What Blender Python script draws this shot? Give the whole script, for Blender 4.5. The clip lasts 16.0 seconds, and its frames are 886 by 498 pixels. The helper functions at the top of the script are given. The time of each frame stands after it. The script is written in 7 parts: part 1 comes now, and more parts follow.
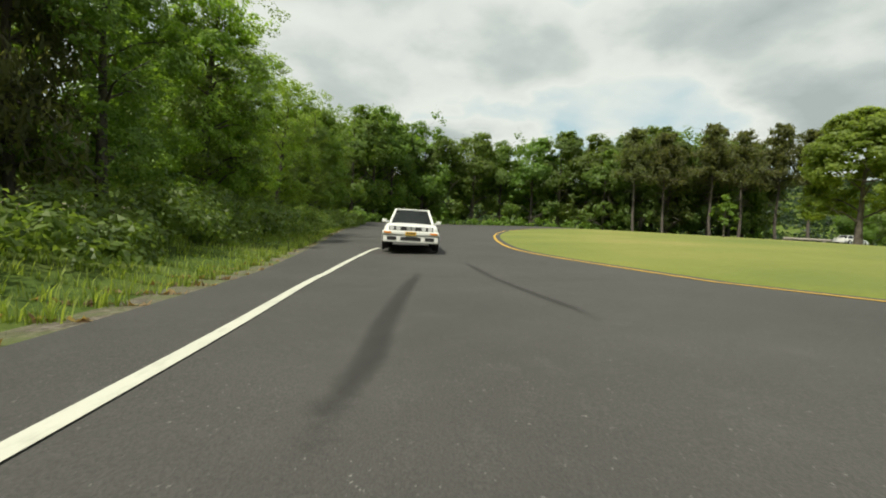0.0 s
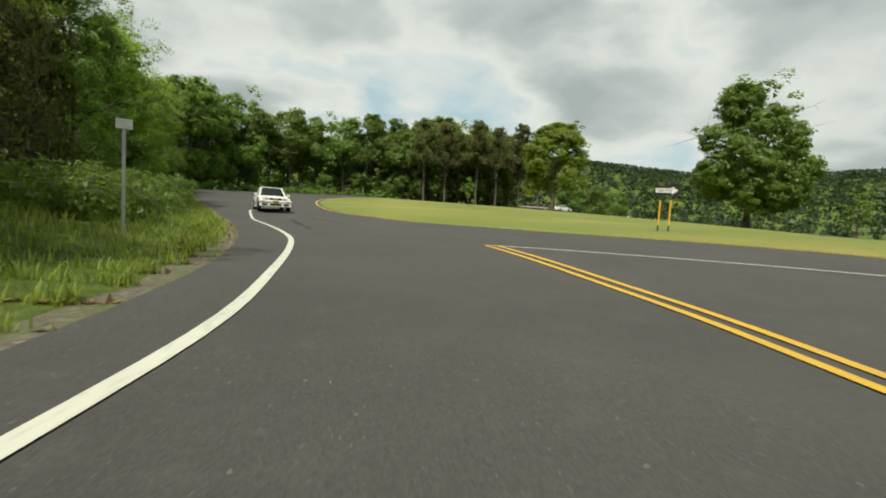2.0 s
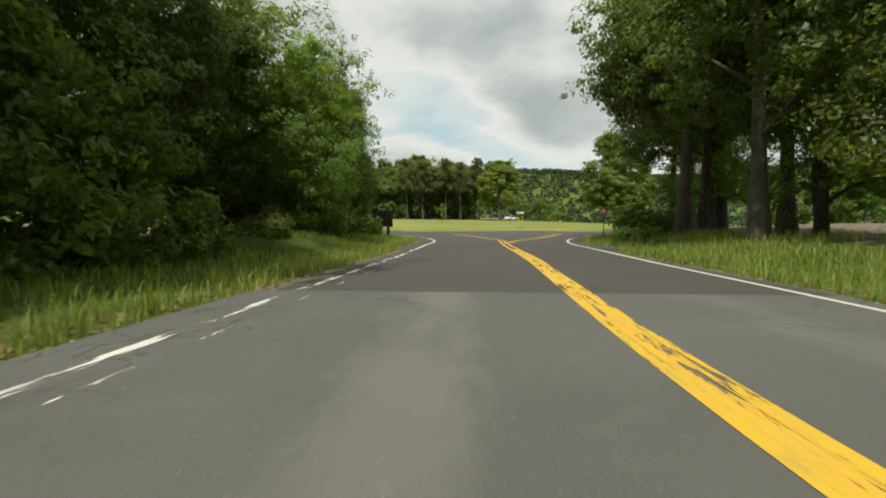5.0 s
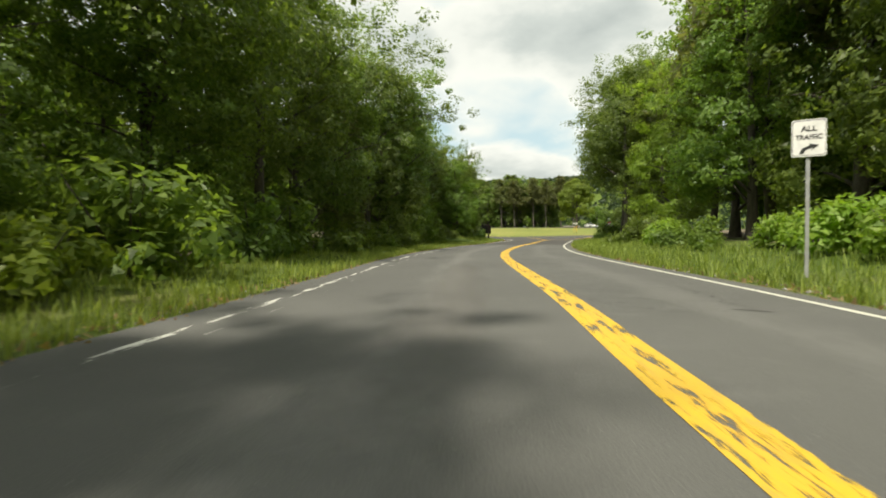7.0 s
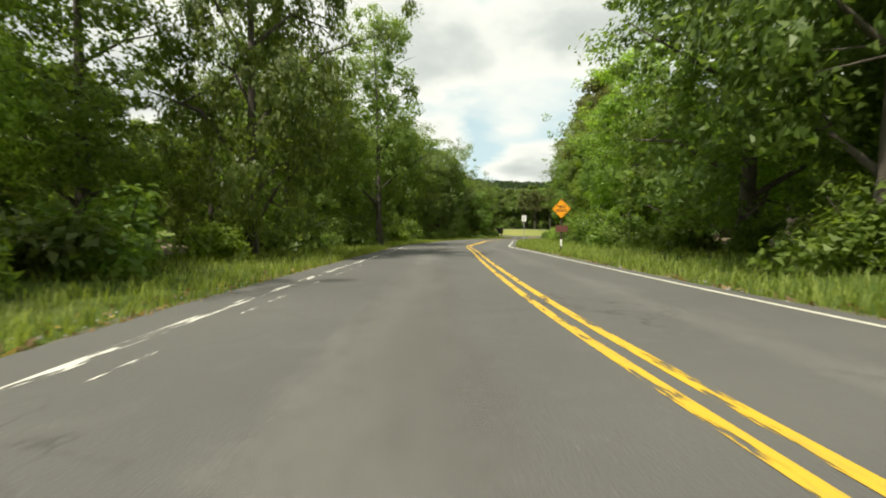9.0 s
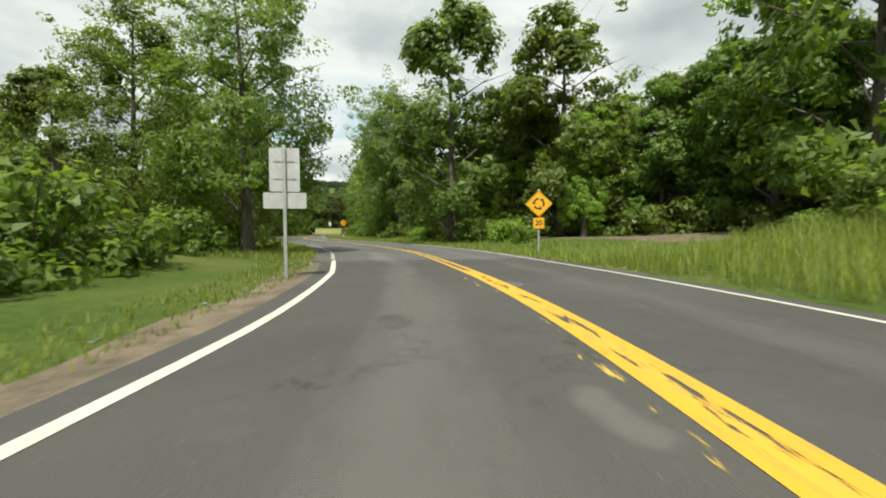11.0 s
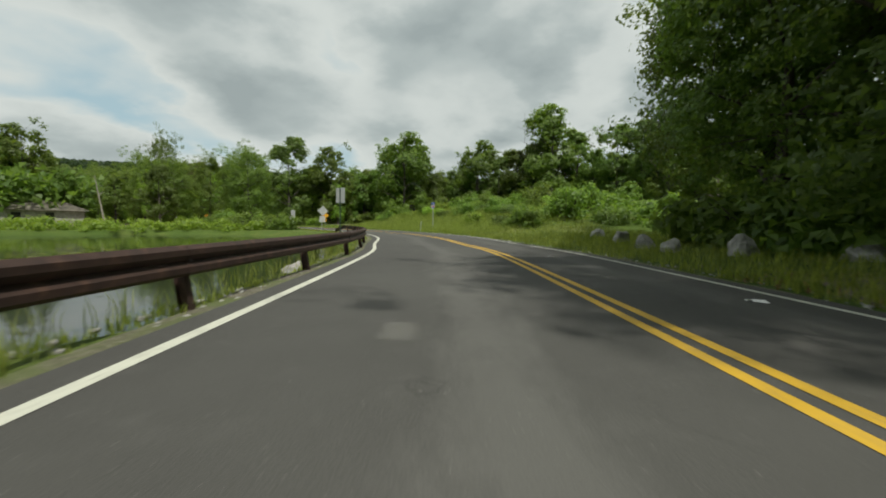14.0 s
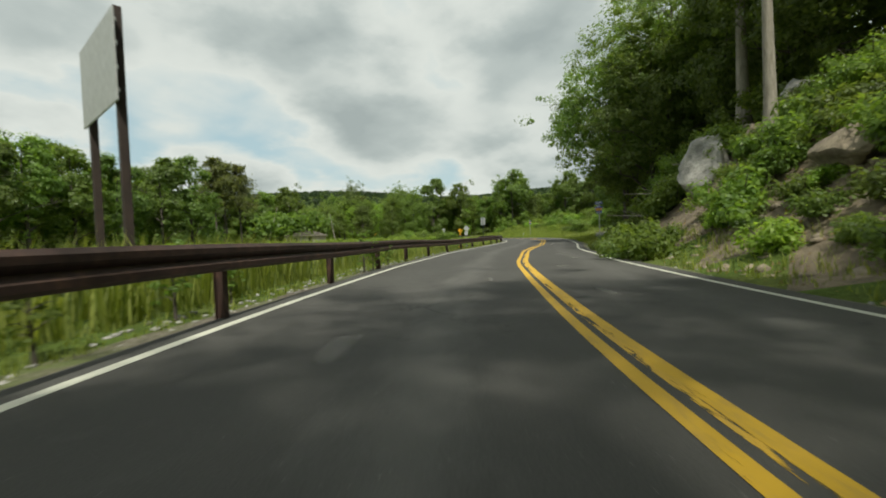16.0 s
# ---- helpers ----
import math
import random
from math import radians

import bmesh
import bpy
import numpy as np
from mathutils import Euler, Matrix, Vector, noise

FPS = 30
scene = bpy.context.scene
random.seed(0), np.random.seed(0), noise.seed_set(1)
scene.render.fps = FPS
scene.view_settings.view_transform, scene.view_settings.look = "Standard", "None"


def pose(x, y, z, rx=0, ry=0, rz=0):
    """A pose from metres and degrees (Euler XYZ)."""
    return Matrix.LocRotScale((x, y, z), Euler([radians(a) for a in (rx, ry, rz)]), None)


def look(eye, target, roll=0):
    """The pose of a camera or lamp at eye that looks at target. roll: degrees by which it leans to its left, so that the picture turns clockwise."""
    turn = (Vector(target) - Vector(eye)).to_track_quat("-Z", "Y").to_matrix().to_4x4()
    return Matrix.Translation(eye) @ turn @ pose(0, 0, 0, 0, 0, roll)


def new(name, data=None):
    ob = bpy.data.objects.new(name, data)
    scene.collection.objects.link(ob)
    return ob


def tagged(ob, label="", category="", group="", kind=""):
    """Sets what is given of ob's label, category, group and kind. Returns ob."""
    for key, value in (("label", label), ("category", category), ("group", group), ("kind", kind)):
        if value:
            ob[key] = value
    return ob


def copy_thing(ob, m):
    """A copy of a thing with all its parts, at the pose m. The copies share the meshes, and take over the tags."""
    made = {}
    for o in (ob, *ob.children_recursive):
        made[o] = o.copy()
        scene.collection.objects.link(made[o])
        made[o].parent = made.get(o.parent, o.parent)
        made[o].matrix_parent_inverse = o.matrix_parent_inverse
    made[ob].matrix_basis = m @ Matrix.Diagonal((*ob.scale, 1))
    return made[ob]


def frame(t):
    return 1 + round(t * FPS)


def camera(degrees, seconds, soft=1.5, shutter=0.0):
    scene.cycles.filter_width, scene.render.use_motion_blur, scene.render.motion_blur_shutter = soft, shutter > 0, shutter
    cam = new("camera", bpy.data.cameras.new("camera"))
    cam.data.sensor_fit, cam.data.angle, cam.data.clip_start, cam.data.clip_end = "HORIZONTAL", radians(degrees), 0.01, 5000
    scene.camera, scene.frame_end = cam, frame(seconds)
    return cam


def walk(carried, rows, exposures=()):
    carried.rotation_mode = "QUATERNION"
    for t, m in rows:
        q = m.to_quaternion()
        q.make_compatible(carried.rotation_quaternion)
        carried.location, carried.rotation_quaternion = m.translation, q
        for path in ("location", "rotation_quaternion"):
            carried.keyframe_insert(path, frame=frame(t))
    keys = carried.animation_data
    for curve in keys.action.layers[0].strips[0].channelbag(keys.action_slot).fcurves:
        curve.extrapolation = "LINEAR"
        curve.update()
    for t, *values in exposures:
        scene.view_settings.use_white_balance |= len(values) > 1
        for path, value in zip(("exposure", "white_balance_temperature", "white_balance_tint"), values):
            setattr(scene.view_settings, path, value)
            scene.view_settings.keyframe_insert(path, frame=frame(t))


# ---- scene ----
# ------------------------------------------------------------------ camera
cam = camera(88.7, 16.0, soft=1.9, shutter=0.08)

# seconds, x, y, z, yaw (to the left of +y), pitch, lean
PATH = [
    (0.0, 1.69, 5.52, 0.870, -2.88, -2.02, 3.24),
    (0.5, 1.71, 2.89, 0.870, -7.80, -1.82, 2.83),
    (1.0, 1.46, -0.02, 0.869, -14.63, -2.67, 2.83),
    (1.5, 0.05, -3.77, 0.864, -21.71, -3.60, 3.99),
    (2.0, -1.32, -7.53, 0.845, -26.33, -4.71, 3.65),
    (2.5, -3.63, -11.97, 0.869, -30.27, -4.35, 3.17),
    (3.0, -6.18, -15.90, 0.875, -32.84, -2.81, 0.92),
    (3.5, -8.73, -20.07, 0.877, -32.76, -1.83, 0.02),
    (4.0, -10.97, -23.98, 0.871, -32.29, -2.26, -0.06),
    (4.2, -11.98, -25.50, 0.870, -31.92, -2.65, -0.44),
    (4.6, -14.25, -29.19, 0.870, -31.11, -2.99, -0.29),
    (5.0, -16.66, -33.29, 0.870, -29.80, -2.90, -0.13),
    (5.4, -19.13, -37.75, 0.870, -27.89, -2.82, -0.10),
    (5.8, -21.56, -42.56, 0.870, -25.46, -2.73, -0.14),
    (6.3, -24.45, -49.10, 0.870, -21.89, -2.62, -0.36),
    (6.5, -25.50, -51.83, 0.870, -20.53, -2.01, -0.86),
    (7.0, -28.01, -58.79, 0.862, -17.66, -1.87, -0.78),
    (7.5, -30.52, -66.01, 0.875, -15.79, -1.87, -0.42),
    (8.0, -32.78, -74.39, 0.861, -14.76, -2.94, -0.66),
    (8.2, -33.68, -77.87, 0.869, -13.89, -2.14, -0.22),
    (8.5, -34.87, -83.21, 0.868, -13.24, -2.12, -0.32),
    (9.0, -36.97, -92.05, 0.871, -13.04, -2.03, 0.50),
    (9.2, -37.80, -95.59, 0.872, -13.28, -1.48, 0.93),
    (9.6, -39.65, -102.65, 0.870, -15.89, -1.63, 0.37),
    (10.0, -41.99, -109.63, 0.870, -20.97, -1.78, 0.13),
    (10.4, -45.04, -116.40, 0.870, -27.32, -1.93, 0.01),
    (10.8, -48.86, -122.84, 0.870, -33.84, -2.08, -0.10),
    (11.3, -54.58, -130.32, 0.868, -40.75, -2.27, -0.35),
    (11.5, -56.92, -133.30, 0.872, -42.82, -2.20, 0.03),
    (12.0, -63.13, -140.25, 0.872, -47.95, -3.25, 0.25),
    (12.5, -70.48, -146.55, 0.869, -52.87, -3.09, -0.28),
    (13.0, -78.90, -152.03, 0.869, -59.04, -2.45, 1.54),
    (13.5, -87.65, -157.55, 0.879, -63.28, -3.39, 0.54),
    (14.0, -96.45, -161.74, 0.875, -65.53, -3.25, 0.55),
    (14.5, -105.26, -165.63, 0.875, -65.01, -1.82, 0.14),
    (15.0, -113.16, -169.61, 0.866, -63.21, -1.34, -1.34),
    (15.5, -120.56, -173.74, 0.865, -58.80, -1.62, -2.21),
    (15.8, -124.80, -176.61, 0.870, -54.76, -1.90, -1.49),
    (16.0, -127.52, -178.71, 0.861, -51.98, -1.66, -2.26),
]


def seen_from(x, y, z, yaw, pitch, lean):
    a, b = radians(yaw), radians(pitch)
    ahead = Vector((-math.sin(a) * math.cos(b), math.cos(a) * math.cos(b), math.sin(b)))
    return look((x, y, z), Vector((x, y, z)) + ahead * 10, lean)


walk(cam, [(r[0], seen_from(*r[1:])) for r in PATH], exposures=[(0, 0.35, 6800, 4), (2.3, 0.2, 6800, 4), (3.0, 0.0, 6800, 5), (4.2, 0.1, 6800, 6), (6.3, 0.6, 7050, 6), (9.2, 0.68, 7100, 6), (11.3, 0.5, 6600, 6), (12.5, -0.05, 6450, 5), (16, 0.2, 6700, 3)])

# ------------------------------------------------------------------ light
SUN_AZ, SUN_EL = radians(224), radians(59)   # compass direction from +y, clockwise
world = bpy.data.worlds.new("sky")
scene.world = world
world.use_nodes = True
wn, wl = world.node_tree.nodes, world.node_tree.links
wn.clear()
w_out = wn.new("ShaderNodeOutputWorld")
w_bg = wn.new("ShaderNodeBackground")
w_bg.inputs["Strength"].default_value = 0.1
w_sky = wn.new("ShaderNodeTexSky")
w_sky.sky_type = "NISHITA"
w_sky.sun_disc = False
w_sky.sun_elevation, w_sky.sun_rotation = SUN_EL, SUN_AZ
w_sky.air_density, w_sky.dust_density, w_sky.ozone_density = 1.0, 1.2, 1.0
w_tc = wn.new("ShaderNodeTexCoord")
w_sep = wn.new("ShaderNodeSeparateXYZ")
wl.new(w_tc.outputs["Generated"], w_sep.inputs[0])


def w_math(op, a, b=None):
    n = wn.new("ShaderNodeMath")
    n.operation = op
    for k, v in enumerate((a, b)):
        if v is None:
            continue
        if isinstance(v, (int, float)):
            n.inputs[k].default_value = v
        else:
            wl.new(v, n.inputs[k])
    return n.outputs[0]


# clouds: a flat layer of puffs seen from below, so that they crowd towards the horizon
w_far = w_math("ADD", w_math("MAXIMUM", w_sep.outputs["Z"], 0.0), 0.3)
w_flat = wn.new("ShaderNodeCombineXYZ")
wl.new(w_math("DIVIDE", w_sep.outputs["X"], w_far), w_flat.inputs[0])
wl.new(w_math("DIVIDE", w_sep.outputs["Y"], w_far), w_flat.inputs[1])
wl.new(w_math("MULTIPLY", w_sep.outputs["Z"], 0.8), w_flat.inputs[2])


def w_noise(scale, detail, rough, off):
    m = wn.new("ShaderNodeMapping")
    m.inputs["Location"].default_value = off
    n = wn.new("ShaderNodeTexNoise")
    n.inputs["Scale"].default_value = scale
    n.inputs["Detail"].default_value = detail
    n.inputs["Roughness"].default_value = rough
    wl.new(w_flat.outputs[0], m.inputs["Vector"])
    wl.new(m.outputs[0], n.inputs["Vector"])
    return n.outputs["Fac"]


def w_ramp(fac, stops):
    n = wn.new("ShaderNodeValToRGB")
    while len(n.color_ramp.elements) < len(stops):
        n.color_ramp.elements.new(0.5)
    for e, (p, c) in zip(n.color_ramp.elements, stops):
        e.position, e.color = p, (*c, 1)
    wl.new(fac, n.inputs[0])
    return n.outputs[0]


w_bend = wn.new("ShaderNodeTexNoise")  # ragged outlines
w_bend.inputs["Scale"].default_value, w_bend.inputs["Detail"].default_value, w_bend.inputs["Roughness"].default_value = 2.6, 7, 0.52
wl.new(w_flat.outputs[0], w_bend.inputs["Vector"])
w_push = wn.new("ShaderNodeVectorMath")
w_push.operation = "MULTIPLY_ADD"
w_push.inputs[1].default_value = (0.85, 0.85, 0.4)
wl.new(w_bend.outputs["Color"], w_push.inputs[0])
wl.new(w_flat.outputs[0], w_push.inputs[2])
w_cell = wn.new("ShaderNodeTexVoronoi")
w_cell.feature = "SMOOTH_F1"
w_cell.inputs["Scale"].default_value, w_cell.inputs["Smoothness"].default_value = 1.85, 0.4
wl.new(w_push.outputs[0], w_cell.inputs["Vector"])
w_low = w_noise(1.1, 4, 0.5, (3.1, 1.7, 0.4))
# grey bellies, bright rims, and pale blue gaps where the layer is thin
w_rim = w_math("ADD", w_cell.outputs["Distance"], w_math("MULTIPLY", w_math("SUBTRACT", w_low, 0.5), -1.15))
w_cover = w_ramp(w_rim, [(0.66, (1, 1, 1)), (0.9, (0, 0, 0))])
w_body = w_ramp(w_rim, [(0.12, (0.37, 0.415, 0.43)), (0.36, (0.48, 0.525, 0.535)), (0.54, (0.64, 0.67, 0.67)), (0.66, (0.7, 0.725, 0.72))])
w_gain = wn.new("ShaderNodeMix")
w_gain.data_type, w_gain.blend_type = "RGBA", "MULTIPLY"
w_gain.inputs[0].default_value = 1.0
wl.new(w_body, w_gain.inputs[6])
w_gain.inputs[7].default_value = (9.0, 9.0, 9.0, 1)
w_mix = wn.new("ShaderNodeMix")
w_mix.data_type = "RGBA"
wl.new(w_cover, w_mix.inputs[0])
w_haze = wn.new("ShaderNodeMix")  # thin high haze in the gaps between the clouds
w_haze.data_type = "RGBA"
w_haze.inputs[0].default_value = 0.75
wl.new(w_sky.outputs[0], w_haze.inputs[6])
w_haze.inputs[7].default_value = (4.3, 5.6, 6.1, 1)
wl.new(w_haze.outputs[2], w_mix.inputs[6])
wl.new(w_gain.outputs[2], w_mix.inputs[7])
wl.new(w_mix.outputs[2], w_bg.inputs["Color"])
wl.new(w_bg.outputs[0], w_out.inputs["Surface"])

sun_data = bpy.data.lights.new("sun", "SUN")
sun_data.energy, sun_data.angle, sun_data.color = 4.1, radians(1.5), (1.0, 0.95, 0.87)
sun = new("sun", sun_data)
sun.matrix_world = look((0, 0, 0), (-math.sin(SUN_AZ) * math.cos(SUN_EL), -math.cos(SUN_AZ) * math.cos(SUN_EL), -math.sin(SUN_EL)))


# ------------------------------------------------------------------ materials
def shader(name):
    m = bpy.data.materials.new(name)
    m.use_nodes = True
    return m, m.node_tree.nodes, m.node_tree.links, m.node_tree.nodes["Principled BSDF"]


def coords(n, l, kind="Object", scale=(1, 1, 1)):
    t = n.new("ShaderNodeTexCoord")
    m = n.new("ShaderNodeMapping")
    m.inputs["Scale"].default_value = scale
    l.new(t.outputs[kind], m.inputs["Vector"])
    return m.outputs[0]


def noise_of(n, l, vec, scale, detail=4, rough=0.6):
    t = n.new("ShaderNodeTexNoise")
    t.inputs["Scale"].default_value, t.inputs["Detail"].default_value, t.inputs["Roughness"].default_value = scale, detail, rough
    l.new(vec, t.inputs["Vector"])
    return t.outputs["Fac"]


def ramp(n, l, fac, stops):
    r = n.new("ShaderNodeValToRGB")
    while len(r.color_ramp.elements) < len(stops):
        r.color_ramp.elements.new(0.5)
    for e, (p, c) in zip(r.color_ramp.elements, stops):
        e.position, e.color = p, (*c, 1)
    l.new(fac, r.inputs[0])
    return r.outputs[0]


def mixed(n, l, fac, a, b, mode="MIX"):
    x = n.new("ShaderNodeMix")
    x.data_type, x.blend_type = "RGBA", mode
    for k, v in ((0, fac), (6, a), (7, b)):
        if isinstance(v, (int, float)):
            x.inputs[k].default_value = v
        elif isinstance(v, tuple):
            x.inputs[k].default_value = (*v, 1)
        else:
            l.new(v, x.inputs[k])
    return x.outputs[2]


def bumped(n, l, p, height, strength, distance):
    b = n.new("ShaderNodeBump")
    b.inputs["Strength"].default_value, b.inputs["Distance"].default_value = strength, distance
    l.new(height, b.inputs["Height"])
    l.new(b.outputs[0], p.inputs["Normal"])


def plain(name, color, rough=0.6, metal=0.0, vary=0.12, scale=6.0, grain=0.15):
    """A material with a little blotching and grain."""
    m, n, l, p = shader(name)
    v = coords(n, l)
    big = noise_of(n, l, v, scale, 5)
    dark = tuple(c * (1 - vary) for c in color)
    light = tuple(min(1, c * (1 + vary)) for c in color)
    l.new(ramp(n, l, big, [(0.3, dark), (0.7, light)]), p.inputs["Base Color"])
    p.inputs["Roughness"].default_value, p.inputs["Metallic"].default_value = rough, metal
    if grain:
        bumped(n, l, p, noise_of(n, l, v, scale * 25, 3), grain, 0.004)
    return m


def track_of(n, l):
    """Metres across and along the road."""
    a = n.new("ShaderNodeAttribute")
    a.attribute_name = "track"
    return a.outputs["Vector"]


def scaled(n, l, vec, scale):
    m = n.new("ShaderNodeMapping")
    m.inputs["Scale"].default_value = scale
    l.new(vec, m.inputs["Vector"])
    return m.outputs[0]


def math_of(n, l, op, a, b=0.0):
    x = n.new("ShaderNodeMath")
    x.operation = op
    for k, v in enumerate((a, b)):
        if isinstance(v, (int, float)):
            x.inputs[k].default_value = v
        else:
            l.new(v, x.inputs[k])
    return x.outputs[0]


def asphalt(name, dark, light, worn, strip=0.0, strip_at=-1.7):
    """strip: how strongly the lane between the wheel tracks is bleached."""
    m, n, l, p = shader(name)
    v = coords(n, l)
    grit = noise_of(n, l, v, 90, 3, 0.7)
    patch = noise_of(n, l, v, 0.35, 6, 0.6)
    streak = noise_of(n, l, v, 2.2, 5, 0.65)
    c = ramp(n, l, patch, [(0.3, dark), (0.75, light)])
    c = mixed(n, l, ramp(n, l, streak, [(0.55, (0, 0, 0)), (0.8, (0.5, 0.5, 0.5))]), c, worn)
    c = mixed(n, l, 0.75, c, ramp(n, l, grit, [(0.3, (0.45, 0.45, 0.45)), (0.55, (1, 1, 1)), (0.75, (1.5, 1.5, 1.45))]), "MULTIPLY")
    stones = noise_of(n, l, v, 38, 2, 0.5)
    c = mixed(n, l, ramp(n, l, stones, [(0.71, (0, 0, 0)), (0.74, (0.5, 0.5, 0.5))]), c, (0.3, 0.29, 0.27))
    if strip:
        tr = track_of(n, l)
        sep = n.new("ShaderNodeSeparateXYZ")
        l.new(tr, sep.inputs[0])
        drift = noise_of(n, l, scaled(n, l, tr, (0.0, 0.12, 0.0)), 1.0, 3)
        ragged = noise_of(n, l, scaled(n, l, tr, (1.6, 0.45, 1.0)), 1.0, 6, 0.7)
        for at, wide, amount in ((strip_at, 0.55, strip), (1.5, 0.5, strip * 0.6)):
            d = math_of(n, l, "ABSOLUTE", math_of(n, l, "ADD", math_of(n, l, "SUBTRACT", sep.outputs[0], at), math_of(n, l, "MULTIPLY", math_of(n, l, "SUBTRACT", drift, 0.5), 0.8)))
            f = math_of(n, l, "SUBTRACT", 1.0, math_of(n, l, "DIVIDE", d, wide))
            f = math_of(n, l, "ADD", f, math_of(n, l, "MULTIPLY", math_of(n, l, "SUBTRACT", ragged, 0.5), 3.2))
            fac = ramp(n, l, f, [(0.15, (0, 0, 0)), (0.9, (amount, amount, amount))])
            c = mixed(n, l, fac, c, tuple(min(1.0, 1.45 * x) for x in worn))
        cracks = n.new("ShaderNodeTexVoronoi")
        cracks.feature = "DISTANCE_TO_EDGE"
        cracks.inputs["Scale"].default_value = 0.55
        warp = n.new("ShaderNodeVectorMath")
        warp.operation = "ADD"
        wn_tex = n.new("ShaderNodeTexNoise")
        wn_tex.inputs["Scale"].default_value, wn_tex.inputs["Detail"].default_value = 2.5, 6
        l.new(v, wn_tex.inputs["Vector"])
        l.new(v, warp.inputs[0])
        l.new(wn_tex.outputs["Color"], warp.inputs[1])
        l.new(warp.outputs[0], cracks.inputs["Vector"])
        where = ramp(n, l, noise_of(n, l, v, 0.2, 3), [(0.52, (0, 0, 0)), (0.62, (0.75, 0.75, 0.75))])
        thin = ramp(n, l, cracks.outputs["Distance"], [(0.004, (1, 1, 1)), (0.012, (0, 0, 0))])
        c = mixed(n, l, mixed(n, l, 1.0, where, thin, "MULTIPLY"), c, tuple(0.45 * x for x in dark))
    l.new(c, p.inputs["Base Color"])
    p.inputs["Roughness"].default_value = 0.85
    p.inputs["Specular IOR Level"].default_value = 0.3
    bumped(n, l, p, grit, 0.5, 0.006)
    return m


def road_paint(name, color, wear):
    """Paint with chips through which the road shows."""
    m, n, l, p = shader(name)
    v = coords(n, l)
    chip = noise_of(n, l, scaled(n, l, track_of(n, l), (9.0, 1.3, 1.0)), 1.0, 8, 0.72)
    dirt = noise_of(n, l, v, 0.9, 4)
    c = mixed(n, l, ramp(n, l, dirt, [(0.35, (0.0, 0.0, 0.0)), (0.8, (0.35, 0.35, 0.35))]), color, tuple(0.55 * x + 0.05 for x in color))
    scuff = noise_of(n, l, scaled(n, l, track_of(n, l), (14.0, 3.0, 1.0)), 1.0, 6, 0.7)
    c = mixed(n, l, ramp(n, l, scuff, [(0.5, (0.0, 0.0, 0.0)), (0.75, (0.4, 0.4, 0.4))]), c, (0.12, 0.115, 0.1))
    l.new(c, p.inputs["Base Color"])
    p.inputs["Roughness"].default_value = 0.7
    bumped(n, l, p, noise_of(n, l, v, 90, 3, 0.7), 0.4, 0.005)
    t = n.new("ShaderNodeBsdfTransparent")
    s = n.new("ShaderNodeMixShader")
    l.new(ramp(n, l, chip, [(wear, (0, 0, 0)), (wear + 0.04, (1, 1, 1))]), s.inputs[0])
    l.new(t.outputs[0], s.inputs[1])
    l.new(p.outputs[0], s.inputs[2])
    l.new(s.outputs[0], n["Material Output"].inputs["Surface"])
    return m


def stain(name, color, strength):
    """A thin film that fades out at its edges; track runs from -1 to 1 across it."""
    m, n, l, p = shader(name)
    v = coords(n, l)
    p.inputs["Base Color"].default_value = (*color, 1)
    p.inputs["Roughness"].default_value = 0.85
    sep = n.new("ShaderNodeSeparateXYZ")
    l.new(track_of(n, l), sep.inputs[0])
    f = math_of(n, l, "SUBTRACT", 1.0, math_of(n, l, "ABSOLUTE", sep.outputs[0]))
    f = math_of(n, l, "MULTIPLY", f, sep.outputs[2])
    f = math_of(n, l, "ADD", f, math_of(n, l, "MULTIPLY", math_of(n, l, "SUBTRACT", noise_of(n, l, v, 5.0, 6, 0.7), 0.5), 0.9))
    fac = ramp(n, l, f, [(0.08, (0, 0, 0)), (0.6, (strength, strength, strength))])
    t = n.new("ShaderNodeBsdfTransparent")
    s = n.new("ShaderNodeMixShader")
    l.new(fac, s.inputs[0])
    l.new(t.outputs[0], s.inputs[1])
    l.new(p.outputs[0], s.inputs[2])
    l.new(s.outputs[0], n["Material Output"].inputs["Surface"])
    return m


def leaves(name, low, high, gloss=0.45):
    m, n, l, p = shader(name)
    g = n.new("ShaderNodeNewGeometry")
    o = n.new("ShaderNodeObjectInfo")
    c = ramp(n, l, g.outputs["Random Per Island"], [(0.0, low), (1.0, high)])
    h = n.new("ShaderNodeHueSaturation")
    l.new(c, h.inputs["Color"])
    mr = n.new("ShaderNodeMapRange")
    mr.inputs[3].default_value, mr.inputs[4].default_value = 0.485, 0.512
    l.new(o.outputs["Random"], mr.inputs[0])
    l.new(mr.outputs[0], h.inputs["Hue"])
    mv = n.new("ShaderNodeMapRange")
    mv.inputs[3].default_value, mv.inputs[4].default_value = 0.88, 1.32
    l.new(o.outputs["Random"], mv.inputs[0])
    l.new(mv.outputs[0], h.inputs["Value"])
    l.new(h.outputs[0], p.inputs["Base Color"])
    p.inputs["Roughness"].default_value = gloss
    p.inputs["Specular IOR Level"].default_value = 0.35
    t = n.new("ShaderNodeBsdfTranslucent")
    warm = mixed(n, l, 1.0, h.outputs[0], (1.9, 1.9, 0.88), "MULTIPLY")
    l.new(warm, t.inputs["Color"])
    s = n.new("ShaderNodeMixShader")
    s.inputs[0].default_value = 0.5
    l.new(p.outputs[0], s.inputs[1])
    l.new(t.outputs[0], s.inputs[2])
    l.new(s.outputs[0], n["Material Output"].inputs["Surface"])
    return m


